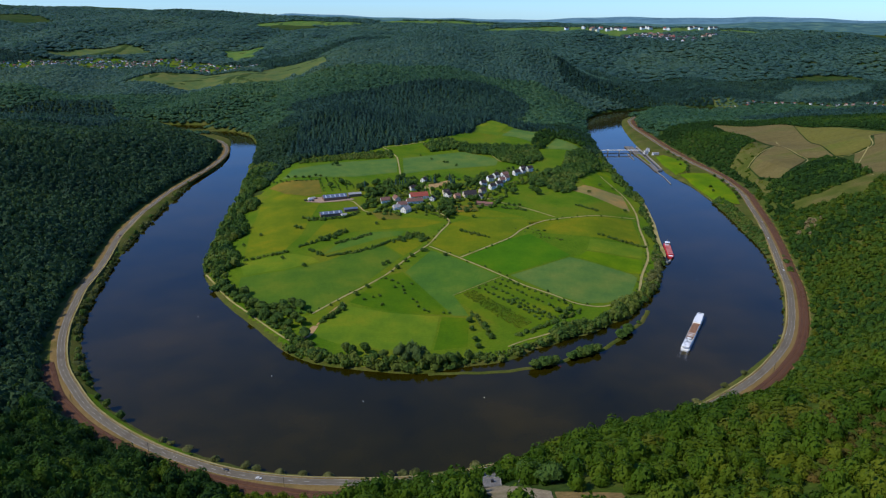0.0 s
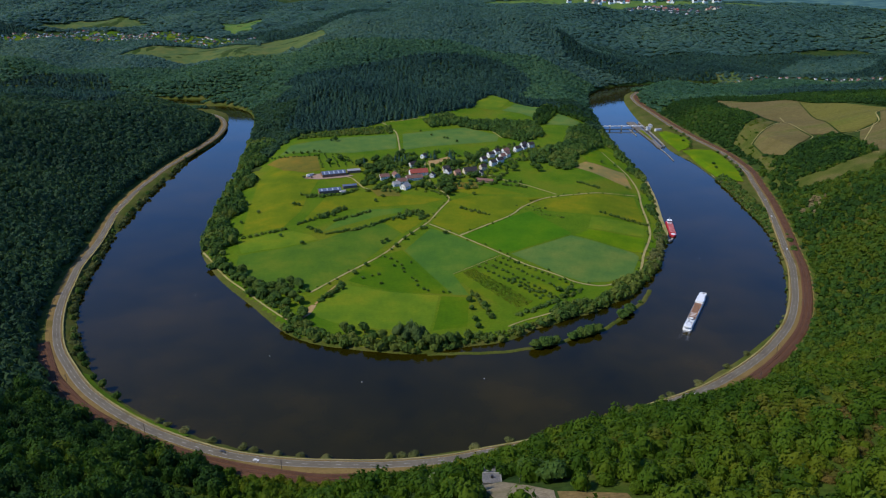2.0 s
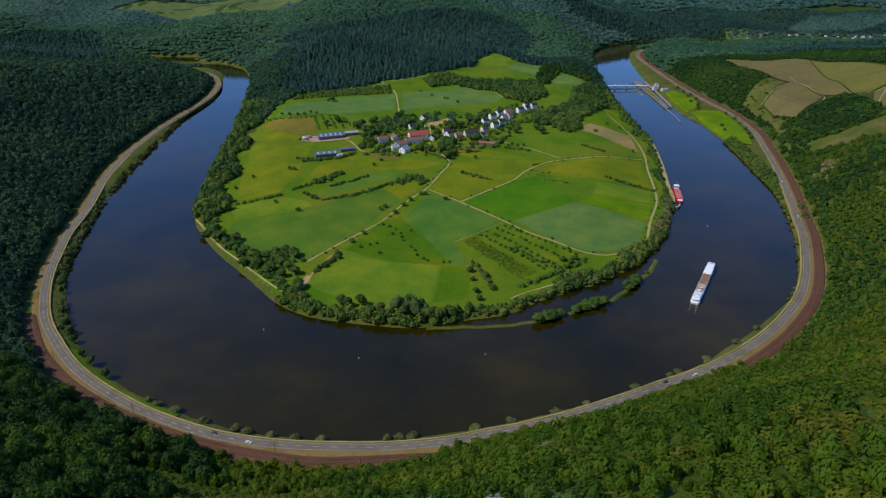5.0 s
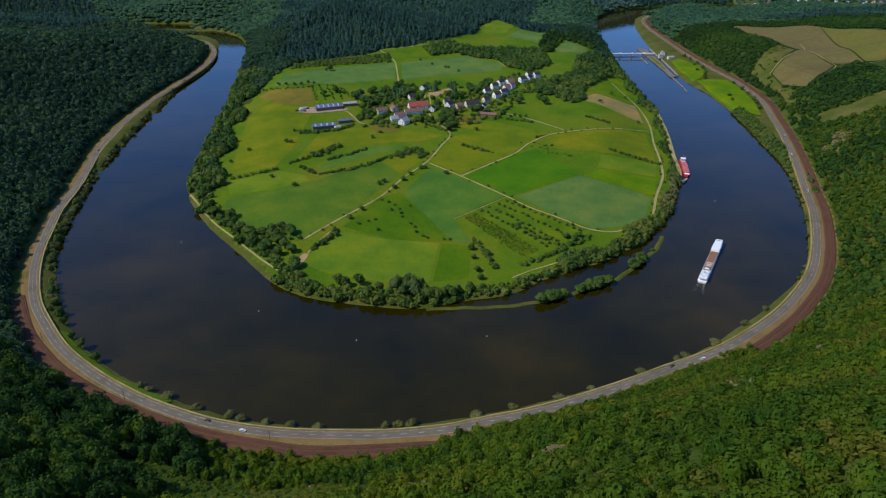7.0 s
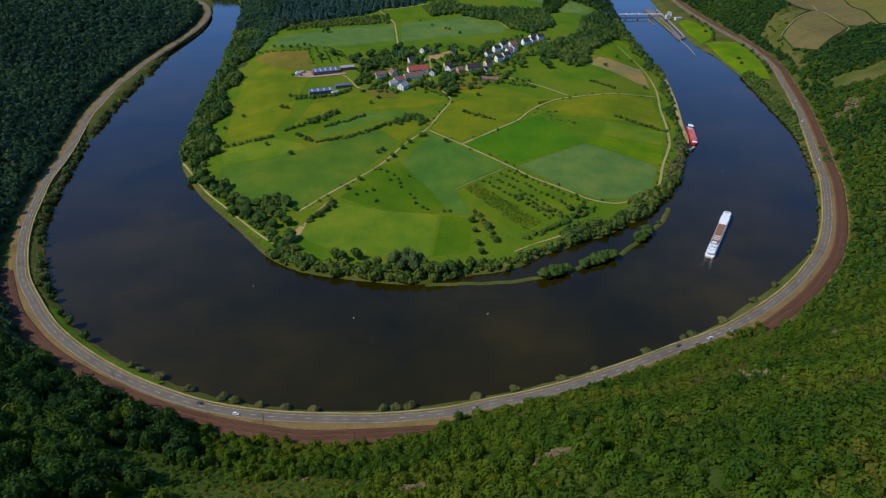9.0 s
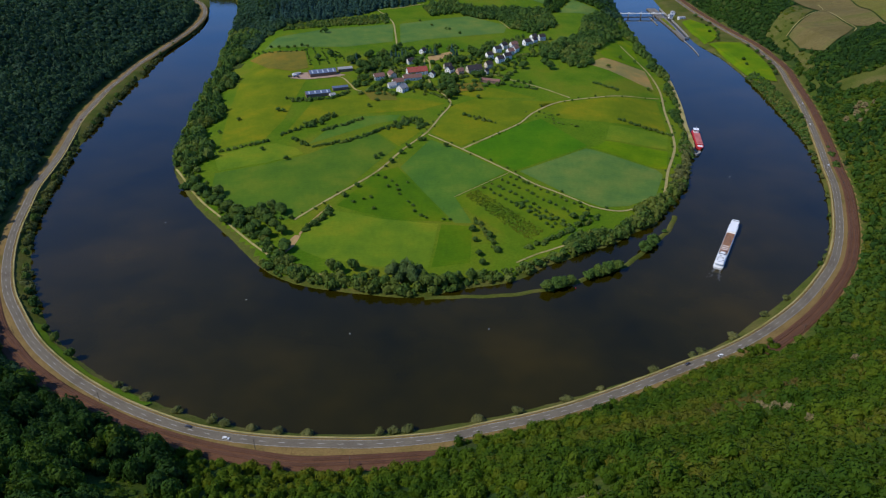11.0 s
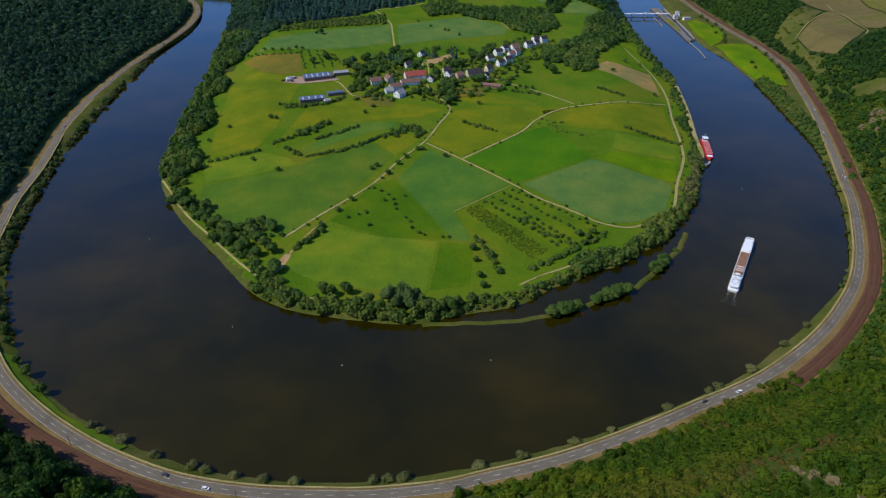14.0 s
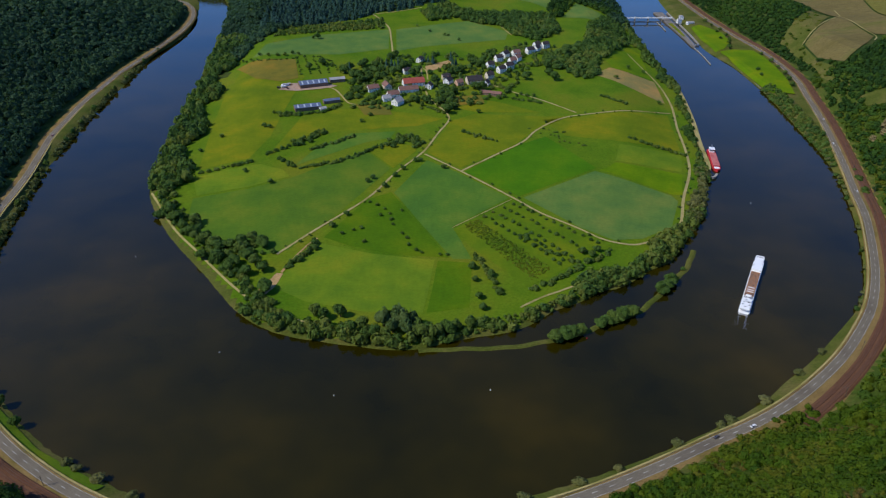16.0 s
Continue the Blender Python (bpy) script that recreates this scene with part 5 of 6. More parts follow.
for pick, r0, r1, h0, h1, base, label in ((lambda c: (c[:, 0] > 335) & (c[:, 1] > 640) & (c[:, 1] < 1240), 1.6, 3.0, 2.6, 5.5, 0.45, "row of bushes on the east river bank"),
                                          (lambda c: (c[:, 0] < -300) & (c[:, 1] > 555) & (c[:, 1] < 1560), 2.2, 4.3, 3.2, 7.5, 0.6, "row of trees and bushes on the west river bank")):
    line = outer_n[pick(outer_n)]
    n = normals_of(line)
    xy = np.vstack([line - n * rng.uniform(0.5, 5.5, (len(line), 1)) + rng.normal(0, 1.5, line.shape) for _ in range(3)])
    xy = xy[(dist_to(xy, road_line) > 7.5) & ~inside(xy, water_poly)]
    xy = xy[patch(xy, 0.05, 0.7) > -1.0]
    plant("riverside_trees", xy, rng.uniform(r0, r1, len(xy)), rng.uniform(h0, h1, len(xy)), CROWN_F, FACE_F, M_WILLOW if "west" in label else M_BANKLEAF, label, tint=tints(xy, 0.05, base - 0.4 * ("west" in label)))

# small bushes along the farm tracks and single trees in the upper meadows
for w, pts in (LANES[0], LANES[1], LANES[2], LANES[4]):
    line = curve_pts(pts, 13)
    n = normals_of(line)
    for c, d in zip(line[1:-1], n[1:-1]):
        if rng.uniform() < 0.6 and c[1] < 1120:
            x, y = c - d * rng.choice((-1, 1)) * rng.uniform(2.6, 4.0)
            stand("fruit", x, y, rng.uniform(0.4, 0.75), group="bushes along the farm tracks")
for x, y in [(-226, 1420), (-25, 1470), (2, 1446), (8, 1444), (27, 1415), (-49, 1505), (-255, 1316), (-267, 1316), (-298, 1325), (-282, 1316), (-234, 1322), (-245, 1329), (48, 1070), (103, 1135), (110, 1142), (118, 1136), (127, 1134)]:
    stand("field", x, y, 0.75, group="single trees in the upper meadows")


# ---- village ----
W_WHITE = varied("white_render", (0.80, 0.78, 0.72), (0.84, 0.82, 0.77), (0.74, 0.71, 0.65), 0.15, 1.2, 0.85, 0.1, 0.02)
W_CREAM = varied("cream_render", (0.62, 0.52, 0.38), (0.66, 0.57, 0.44), (0.55, 0.45, 0.33), 0.15, 1.2, 0.85, 0.1, 0.02)
W_PEACH = varied("peach_render", (0.62, 0.38, 0.25), (0.66, 0.42, 0.28), (0.55, 0.34, 0.22), 0.15, 1.2, 0.85, 0.1, 0.02)
R_SLATE = varied("slate_roof", (0.046, 0.040, 0.041), (0.060, 0.051, 0.051), (0.038, 0.034, 0.034), 0.3, 1.6, 0.6, 0.4, 0.05)
R_RED = varied("red_tile_roof", (0.33, 0.075, 0.055), (0.38, 0.10, 0.07), (0.28, 0.06, 0.05), 0.3, 1.6, 0.7, 0.4, 0.05)
R_BROWN = varied("brown_tile_roof", (0.20, 0.10, 0.075), (0.24, 0.13, 0.10), (0.16, 0.09, 0.07), 0.3, 1.6, 0.7, 0.4, 0.05)
R_GREY = varied("fibre_cement_roof", (0.30, 0.29, 0.29), (0.35, 0.34, 0.33), (0.25, 0.24, 0.24), 0.3, 1.6, 0.7, 0.4, 0.05)
R_STEEL = varied("blue_sheet_roof", (0.10, 0.13, 0.20), (0.13, 0.16, 0.23), (0.09, 0.11, 0.17), 0.1, 0.9, 0.45, 0.3, 0.05)
M_GLASS = material("window_glass", (0.03, 0.035, 0.04), 0.08, 0, 0.6)
M_SKYLIGHT = material("roof_light", (0.42, 0.46, 0.50), 0.35, 0, 0.5)
M_WOOD = varied("weathered_boards", (0.20, 0.13, 0.09), (0.25, 0.17, 0.12), (0.16, 0.11, 0.08), 0.4, 2.0)
M_CONCRETE = varied("concrete", (0.27, 0.25, 0.22), (0.32, 0.30, 0.265), (0.22, 0.205, 0.18), 0.1, 1.0, 0.85, 0.2, 0.03)
M_LOCK = varied("stained_concrete", (0.165, 0.148, 0.125), (0.20, 0.18, 0.155), (0.125, 0.112, 0.095), 0.08, 0.9, 0.85, 0.2, 0.03)
M_BRICK = varied("chimney_brick", (0.26, 0.12, 0.08), (0.30, 0.14, 0.10), (0.2, 0.1, 0.07), 0.6, 3.0)
M_YARD = varied("yard_paving", (0.33, 0.225, 0.165), (0.38, 0.26, 0.19), (0.28, 0.19, 0.14), 0.06, 0.8)

pane_mesh = bpy.data.meshes.new("window")
bm = boxed(-0.55, 0.55, -0.05, 0.05, -0.75, 0.75)
bm.to_mesh(pane_mesh)
bm.free()
pane_mesh.materials.append(M_GLASS)


HOMES = []


def house(x, y, rz, l, w, h, wall, roof, label, windows=True, pitch=0.85, category="house", group="", chimney=True, z=None):
    """A gabled house: ridge along its own x."""
    zb = float(ground(x, y)[0]) if z is None else z
    HOMES.append((x, y))
    ob = root("house" if category == "house" else "barn", pose(x, y, zb, 0, 0, rz), label, category, group)
    top = h + w / 2 * pitch
    bm = bmesh.new()
    a, b = l / 2, w / 2
    v = [bm.verts.new(c) for c in ((-a, -b, -1.5), (a, -b, -1.5), (a, b, -1.5), (-a, b, -1.5), (-a, -b, h), (a, -b, h), (a, b, h), (-a, b, h), (-a, 0, top), (a, 0, top))]
    for f in ((0, 1, 5, 4), (2, 3, 7, 6), (1, 2, 6, 9, 5), (3, 0, 4, 8, 7), (3, 2, 1, 0), (4, 5, 9, 8), (6, 7, 8, 9)):
        bm.faces.new([v[i] for i in f])
    part("wall", bm, wall, ob)
    bm = bmesh.new()
    o, e, t = 0.5, 0.45, 0.22
    for s in (-1, 1):
        y0, z0 = s * (b + o), h - o * pitch
        c = [(-a - e, y0, z0 + 0.06), (a + e, y0, z0 + 0.06), (a + e, 0, top + 0.06), (-a - e, 0, top + 0.06)]
        lo = [bm.verts.new(k) for k in c]
        hi = [bm.verts.new((k[0], k[1], k[2] + t)) for k in c]
        bm.faces.new(hi)
        bm.faces.new(lo[::-1])
        for i in range(4):
            bm.faces.new((lo[i], lo[(i + 1) % 4], hi[(i + 1) % 4], hi[i]))
    bmesh.ops.recalc_face_normals(bm, faces=bm.faces[:])
    part("roof", bm, roof, ob)
    if chimney:
        stack = part("chimney", boxed(a * 0.3 - 0.4, a * 0.3 + 0.4, 0.6, 1.4, top - 1.2, top + 1.1), M_BRICK, ob)
        part("cap", boxed(a * 0.3 - 0.48, a * 0.3 + 0.48, 0.52, 1.48, top + 1.1, top + 1.22), M_CONCRETE, stack)
    if windows:
        for s in (-1, 1):
            for k in range(max(2, int(l / 4))):
                for zz in ([1.5, 4.2] if h > 4.6 else [1.5]):
                    g = new("window", pane_mesh)
                    g.parent = ob
                    g.matrix_basis = pose(-a + (k + 0.5) * l / max(2, int(l / 4)), s * (b + 0.02), zz)
            for k in (-1, 1):
                for zz in ([1.5, 4.2] if h > 4.6 else [1.5]):
                    g = new("window", pane_mesh)
                    g.parent = ob
                    g.matrix_basis = pose(s * (a + 0.02), k * w * 0.22, zz, 0, 0, 90)
        part("door", boxed(-0.55, 0.55, -b - 0.06, -b + 0.05, 0, 2.1), M_WOOD, ob)
    return ob


V = "village houses"
WHITE = "white rendered house with a dark slate roof"
for x, y, rz, l, w, h, wall, roof, label in (
        (-98, 1152, 25, 14, 9, 5.2, W_WHITE, R_BROWN, "white farmhouse with a brown tiled roof"), (-79, 1163, 110, 15, 9, 5.2, W_CREAM, R_BROWN, "cream farmhouse with a brown roof"),
        (-68, 1128, 25, 14, 9, 5.0, W_WHITE, R_BROWN, "white house with a brown roof in the farmyard"), (-60, 1099, 55, 12, 10, 5.4, W_WHITE, R_GREY, "white house with a grey roof and broad gable"),
        (-76, 1114, 25, 10, 8, 4.2, W_WHITE, R_GREY, "low white outbuilding beside the farmhouse"), (-42, 1178, 18, 27, 12, 5.5, W_WHITE, R_RED, "large white farm building with a bright red roof"),
        (-48, 1150, 18, 24, 9, 4.4, W_WHITE, R_BROWN, "long white barn with a red-brown roof"), (-19, 1166, 75, 9, 8, 5.0, W_WHITE, R_SLATE, WHITE), (8, 1188, 60, 11, 9, 5.2, W_WHITE, R_SLATE, WHITE),
        (5, 1206, 20, 10, 8, 5.0, W_CREAM, R_SLATE, "cream house with a dark slate roof"), (24, 1181, 30, 9, 8, 5.0, W_PEACH, R_BROWN, "small peach-coloured house by the lane"),
        (46, 1192, 18, 20, 12, 5.0, W_CREAM, R_SLATE, "broad house under a dark slate roof"), (63, 1180, 70, 9, 8, 4.8, W_WHITE, R_SLATE, WHITE),
        (-54, 1232, 30, 10, 8, 5, W_WHITE, R_SLATE, WHITE), (-36, 1290, 60, 10, 8, 5, W_WHITE, R_SLATE, WHITE)):
    house(x, y, rz, l * 1.15, w * 1.12, h, wall, roof, label, group=V)
for k, (x, y) in enumerate([(71, 1262), (83, 1294), (96, 1318), (106, 1280), (83, 1238), (97, 1258), (66, 1207), (116, 1300), (137, 1338), (153, 1372), (168, 1375), (112, 1322), (150, 1352)]):
    rz = (36, 30, 42, 34, 28)[k % 5]
    house(x + 4 + (k * 5 % 7 - 3) * 0.6, y + 3 + (k * 3 % 5 - 2) * 1.2, rz + (k * 7 % 5 - 2) * 4, 11 + k % 3, 9.8, 6.6, W_CREAM if k == 6 else W_WHITE, R_BROWN if k % 4 == 3 else R_SLATE,
          "white rendered house with a brown tiled roof" if k % 4 == 3 else "cream house with a dark slate roof" if k == 6 else WHITE, group=V)
house(69, 1140, -18, 28, 9, 3.6, M_WOOD, R_BROWN, "long low brown barn at the field edge", False, 0.5, "barn", chimney=False)


def hall(x, y, rz, l, w, h, lights, label, roof=R_STEEL):
    ob = house(x, y, rz, l, w, h, M_WOOD, roof, label, False, 0.42, "barn", chimney=False)
    for k in range(lights):
        u = -l / 2 + (k + 0.5) * l / lights
        for s in (-1, 1):
            bm = boxed(u - 0.9, u + 0.9, -w * 0.21, w * 0.21, -0.05, 0.06)
            part("roof_light", bm, M_SKYLIGHT, ob, m=Matrix.Translation((0, s * w * 0.27, h + w / 2 * 0.42 * 0.46 + 0.34)) @ Euler((-s * math.atan(0.42), 0, 0)).to_matrix().to_4x4())
    return ob


hall(-186, 1172, 22, 40, 17, 5.0, 5, "large farm hall with a blue sheet roof and roof lights")
hall(-178, 1078, 20, 34, 13, 4.6, 4, "farm shed with a blue sheet roof and roof lights")
hall(-150, 1104, 22, 22, 8, 4.0, 0, "small farm shed under a blue roof")
hall(-154, 1192, 20, 22, 10, 4.4, 0, "plain farm building with a grey roof", R_GREY)
house(-157, 1074, 30, 8, 7, 3.4, W_WHITE, R_GREY, "small white farm annexe", True, 0.5, "house", chimney=False)
house(-224, 1170, 30, 10, 5, 3.0, W_WHITE, R_GREY, "small white shed on the farmyard", False, 0.3, "barn", chimney=False)
tagged(drape("farmyard", [(-232, 1152), (-224, 1178), (-206, 1182), (-200, 1165), (-166, 1180), (-150, 1170), (-172, 1158), (-205, 1148)], M_YARD, 0.6, 6), "paved farmyard in pale brick red", "yard", kind="structure")


def trailer(x, y, rz, l, w, h, mat, label):
    ob = root("farm_trailer", pose(x, y, float(ground(x, y)[0]) + 0.62, 0, 0, rz), label, "trailer", "trailers on the farmyard")
    part("body", boxed(-l / 2, l / 2, -w / 2, w / 2, 0.75, 0.75 + h, 0.08), mat, ob)
    part("chassis", boxed(-l / 2, l / 2 + 1.6, -0.12, 0.12, 0.5, 0.75), M_DARK, ob)
    for a in (-l * 0.28, l * 0.28):
        for b in (-w / 2, w / 2):
            bm = bmesh.new()
            bmesh.ops.create_cone(bm, cap_ends=True, segments=12, radius1=0.5, radius2=0.5, depth=0.3, matrix=pose(a, b, 0.5, 90, 0, 0))
            part("wheel", bm, M_DARK, ob)
    return ob


M_DARK = material("dark_fittings", (0.03, 0.03, 0.035), 0.5)
for x, y, rz, l, w, h, mat, label in ((-226, 1160, 30, 6, 2.4, 2.4, W_WHITE, "white box trailer parked on the farmyard"), (-220, 1157, 110, 5, 2.2, 1.4, R_SLATE, "dark farm trailer parked on the farmyard"),
                                      (-229, 1166, 75, 5, 2.3, 2.0, W_WHITE, "white box trailer parked on the farmyard"), (-219, 1171, 20, 6, 2.4, 1.2, R_BROWN, "brown tipping trailer parked on the farmyard"),
                                      (-233, 1158, 0, 4.5, 2.2, 1.6, R_SLATE, "dark farm trailer parked on the farmyard")):
    trailer(x, y, rz, l, w, h, mat, label)

yards = np.array(HOMES)
gardens = [(-128, 1082), (-60, 1080), (25, 1085), (85, 1120), (125, 1215), (200, 1370), (160, 1410), (60, 1335), (-40, 1330), (-90, 1310), (-135, 1230)]
xy = scatter(-140, 210, 1075, 1415, 8.5)
xy = xy[inside(xy, gardens)]
xy = xy[np.min(np.linalg.norm(xy[:, None] - yards[None], axis=2), axis=1) > 10.5]
xy = xy[(rng.uniform(size=len(xy)) < 0.42) & ~inside(xy, [(-30, 1268), (12, 1303), (16, 1281), (-23, 1235)])]
plant("garden_trees", xy, rng.uniform(2.6, 5.6, len(xy)), rng.uniform(4, 10, len(xy)), CROWN_F, FACE_F, M_BANKLEAF, "garden trees and bushes between the village houses", tint=tints(xy, 0.05, 0.55))


# ---- far villages ----
def plain_house(name, l, w, h, wall, roof, label):
    ob = house(0, 0, 0, l, w, h, wall, roof, label, False, 0.8, "house", chimney=False, z=-400)
    return ob


FAR_KINDS = [plain_house("house", 13, 10, 6, W_WHITE, R_SLATE, "small white house of a distant village"), plain_house("house", 15, 10, 6, W_CREAM, R_BROWN, "small cream house of a distant village"),
             plain_house("house", 12, 9, 5.5, W_WHITE, R_RED, "small white red-roofed house of a distant village")]
fresh = list(FAR_KINDS)
far_rng = np.random.default_rng(21)


def village(poly, count, size, group):
    poly = np.array(poly, float)
    done = []
    while len(done) < count:
        q = far_rng.uniform(poly.min(0), poly.max(0))
        if inside(q[None], poly)[0] and all(np.linalg.norm(q - d) > 16 * size for d in done):
            done.append(q)
            m = pose(q[0], q[1], float(ground(*q)[0]), 0, 0, float(far_rng.choice([20, 60, 110, 150])))
            k = int(far_rng.choice(3, p=[0.6, 0.25, 0.15]))
            if fresh and FAR_KINDS[k] in fresh:
                c = FAR_KINDS[k]
                fresh.remove(c)
                c.matrix_basis = m
            else:
                c = copy_thing(FAR_KINDS[k], m)
            c.scale = (size, size, size)
            c["group"] = group


village(TOWN_W, 165, 0.72, "houses of the western village")
village([(1040, 2560), (1740, 2600), (1740, 2675), (1040, 2660)], 125, 0.70, "houses of the eastern village")
village([(900, 3860), (1150, 4080), (1330, 3850), (1420, 3780), (1300, 3690), (1050, 3850)], 36, 1.6, "houses of the hilltop village")
village([(700, 4300), (1000, 4330), (1600, 4300), (1500, 4220), (800, 4230)], 22, 1.8, "houses of the plateau village")


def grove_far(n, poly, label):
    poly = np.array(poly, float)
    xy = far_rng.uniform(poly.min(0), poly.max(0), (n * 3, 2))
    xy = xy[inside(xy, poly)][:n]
    plant("garden_trees", xy, rng.uniform(4, 8, len(xy)), rng.uniform(5, 10, len(xy)), CROWN_D, FACE_D, M_HAZYLEAF, label)


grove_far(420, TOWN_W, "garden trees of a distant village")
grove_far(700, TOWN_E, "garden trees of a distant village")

# ---- wind turbines on the horizon ----
M_TURBINE = material("turbine_white", (0.8, 0.8, 0.8), 0.5)


def turbine(x, y, tall):
    ob = root("wind_turbine", pose(x, y, float(ground(x, y)[0])), "slender white wind turbine on the far plateau", "wind turbine", "wind turbines")
    part("tower", tube(1.6, 0.9, -2, tall, 8), M_TURBINE, ob)
    part("nacelle", boxed(-1.2, 1.2, -3.4, 2.6, tall - 1, tall + 1.4, 0.3), M_TURBINE, ob)
    for k in range(3):
        bm = bmesh.new()
        bmesh.ops.create_cone(bm, cap_ends=True, segments=6, radius1=0.9, radius2=0.25, depth=tall * 0.55, matrix=Matrix.Translation((0, 0, tall * 0.28)))
        part("blade", bm, M_TURBINE, ob, m=pose(0, -3.6, tall + 0.2, 0, 120 * k + 25 + x % 60, 0))


for x, tall in ((1740, 42), (1850, 48), (2010, 40), (2040, 46), (2170, 44), (2320, 40), (2620, 46), (2950, 44)):
    turbine(x, 4720 - abs(x - 2200) * 0.1, tall)

# ---- passenger ship ----
M_HULL = material("ship_white", (0.80, 0.80, 0.79), 0.4, 0, 0.4)
M_DECK = varied("wooden_sundeck", (0.27, 0.140, 0.080), (0.32, 0.165, 0.095), (0.22, 0.12, 0.075), 0.2, 1.4)
M_REDHULL = varied("red_hull_paint", (0.42, 0.022, 0.032), (0.48, 0.035, 0.045), (0.36, 0.02, 0.03), 0.1, 0.8, 0.5)
M_COVER = varied("hatch_covers", (0.46, 0.13, 0.12), (0.52, 0.17, 0.15), (0.42, 0.10, 0.10), 0.1, 0.8, 0.6)


def hull_outline(l, w, bow, stern=1.0):
    a, b = l / 2, w / 2
    return [(-b * 0.75, -a), (b * 0.75, -a), (b, -a + stern * 3), (b, a - bow), (b * 0.72, a - bow * 0.45), (b * 0.3, a - bow * 0.1), (0, a), (-b * 0.3, a - bow * 0.1), (-b * 0.72, a - bow * 0.45), (-b, a - bow), (-b, -a + stern * 3)]


ship = root("passenger_ship", pose(267, 684, 0, 0, 0, -28.2) @ Matrix.Diagonal((0.76, 0.97, 0.66, 1)), "long white river passenger ship with a brown sundeck", "ship")
part("hull", prism(hull_outline(106, 11.4, 11), -1.2, 2.4), M_HULL, ship)
part("rubbing_strake", prism(hull_outline(106.4, 11.7, 11), 1.2, 1.5), M_DARK, ship, "dark strake along the hull")
part("cabin_deck", boxed(-5.2, 5.2, -48, 43, 2.4, 5.6, 0.15), M_HULL, ship)
for s in (-1, 1):
    for k in range(26):
        part("window", boxed(s * 5.22 - 0.04, s * 5.22 + 0.04, -46 + k * 3.4, -43.6 + k * 3.4, 3.4, 4.9), M_GLASS, ship)
part("sundeck", boxed(-4.9, 4.9, -27, 17, 5.6, 5.72), M_DECK, ship, "brown wooden sundeck")
part("foredeck_canopy", prism([(-5.4, 18), (5.4, 18), (5.4, 33), (4.5, 35.5), (4.5, 39), (5.2, 41), (4.0, 46), (-4.0, 46), (-5.2, 41), (-4.5, 39), (-4.5, 35.5), (-5.4, 33)], 5.6, 8.0), M_HULL, ship, "white roof over the forward lounge")
for x in (-4.9, 4.9):
    part("side_opening", boxed(x - 0.4, x + 0.4, 35.6, 38.9, 5.6, 6.6), M_DARK, ship, "dark side opening at the bow")
part("forward_rail", boxed(-3.6, 3.6, 42.6, 42.8, 8.0, 8.7), M_DARK, ship, "dark rail across the forward roof")
for x, y, w, d in ((-3.4, -24.6, 1.4, 1.2), (0.2, -24.8, 1.6, 1.0), (3.2, -24.4, 1.3, 1.4), (-3.8, -29.5, 0.8, 2.2), (3.8, -29.5, 0.8, 2.2), (-1.2, -36, 1.8, 0.7), (2.0, -39.2, 1.6, 0.7), (-2.6, -40.6, 1.2, 0.6)):
    part("deck_locker", boxed(x - w / 2, x + w / 2, y - d / 2, y + d / 2, 5.72, 6.5 if y > -34 else 7.9, 0.05), M_DARK, ship, "dark deck locker")
bridge_house = part("wheelhouse", boxed(-2.6, 2.6, -31, -27.5, 5.6, 8.2, 0.3), M_HULL, ship)
part("window", boxed(-2.62, 2.62, -31.05, -27.45, 6.8, 7.7), M_GLASS, bridge_house, "dark wheelhouse windows")
part("stern_canopy", boxed(-5.0, 5.0, -51, -40, 5.6, 7.6, 0.3), M_HULL, ship)
part("awning", boxed(-4.6, 4.6, -38, -34, 7.4, 7.6), M_HULL, ship)
for x in (-4.3, 4.3):
    for y in (-37.6, -34.4):
        part("awning_post", boxed(x - 0.08, x + 0.08, y - 0.08, y + 0.08, 5.6, 7.4), M_STEEL, ship)
for s in (-1, 1):
    bm = boxed(s * 4.95 - 0.05, s * 4.95 + 0.05, -27, 17, 6.6, 6.72)
    for k in range(23):
        box(bm, s * 4.95 - 0.05, s * 4.95 + 0.05, -27 + k * 2 - 0.05, -27 + k * 2 + 0.05, 5.7, 6.6)
    part("railing", bm, M_HULL, ship)
for y in (-20, -16.5, -12.5):
    part("deck_bench", boxed(-3.6, 3.6, y - 0.35, y + 0.35, 5.72, 6.2), M_HULL, ship, "white bench row on the sundeck")
for x, y, w, d in ((-3.2, -44, 1.2, 1.6), (3.2, -44, 1.2, 1.6), (0, -47.5, 2.2, 0.8), (-2.2, -33, 0.9, 1.2), (2.2, -33, 0.9, 1.2), (-4.6, 27, 0.5, 2.4), (4.6, 31, 0.5, 2.4)):
    part("roof_hatch", boxed(x - w / 2, x + w / 2, y - d / 2, y + d / 2, 7.4, 8.15 if y > 0 else 7.85, 0.05), M_DARK, ship, "dark roof fitting")
part("bow_deck", prism([(-4.2, 45), (4.2, 45), (2.6, 50), (0, 52.2), (-2.6, 50)], 2.4, 3.0), M_HULL, ship)
for k in range(14):
    x, y = (-1) ** k * (1.4 + (k * 7 % 5) * 0.5), -8 + k * 1.7
    part("deck_chair", boxed(x - 0.35, x + 0.35, y - 0.8, y + 0.8, 5.72, 6.05), M_DARK, ship)

# the ship's wake: streaks of foam drawn out astern
M_FOAM = varied("wake_foam", (0.13, 0.14, 0.16), (0.19, 0.20, 0.22), (0.08, 0.085, 0.095), 0.4, 2.5, 0.7, 0.3, 0.05)
foam_rng = np.random.default_rng(77)
fv, ff = [], []
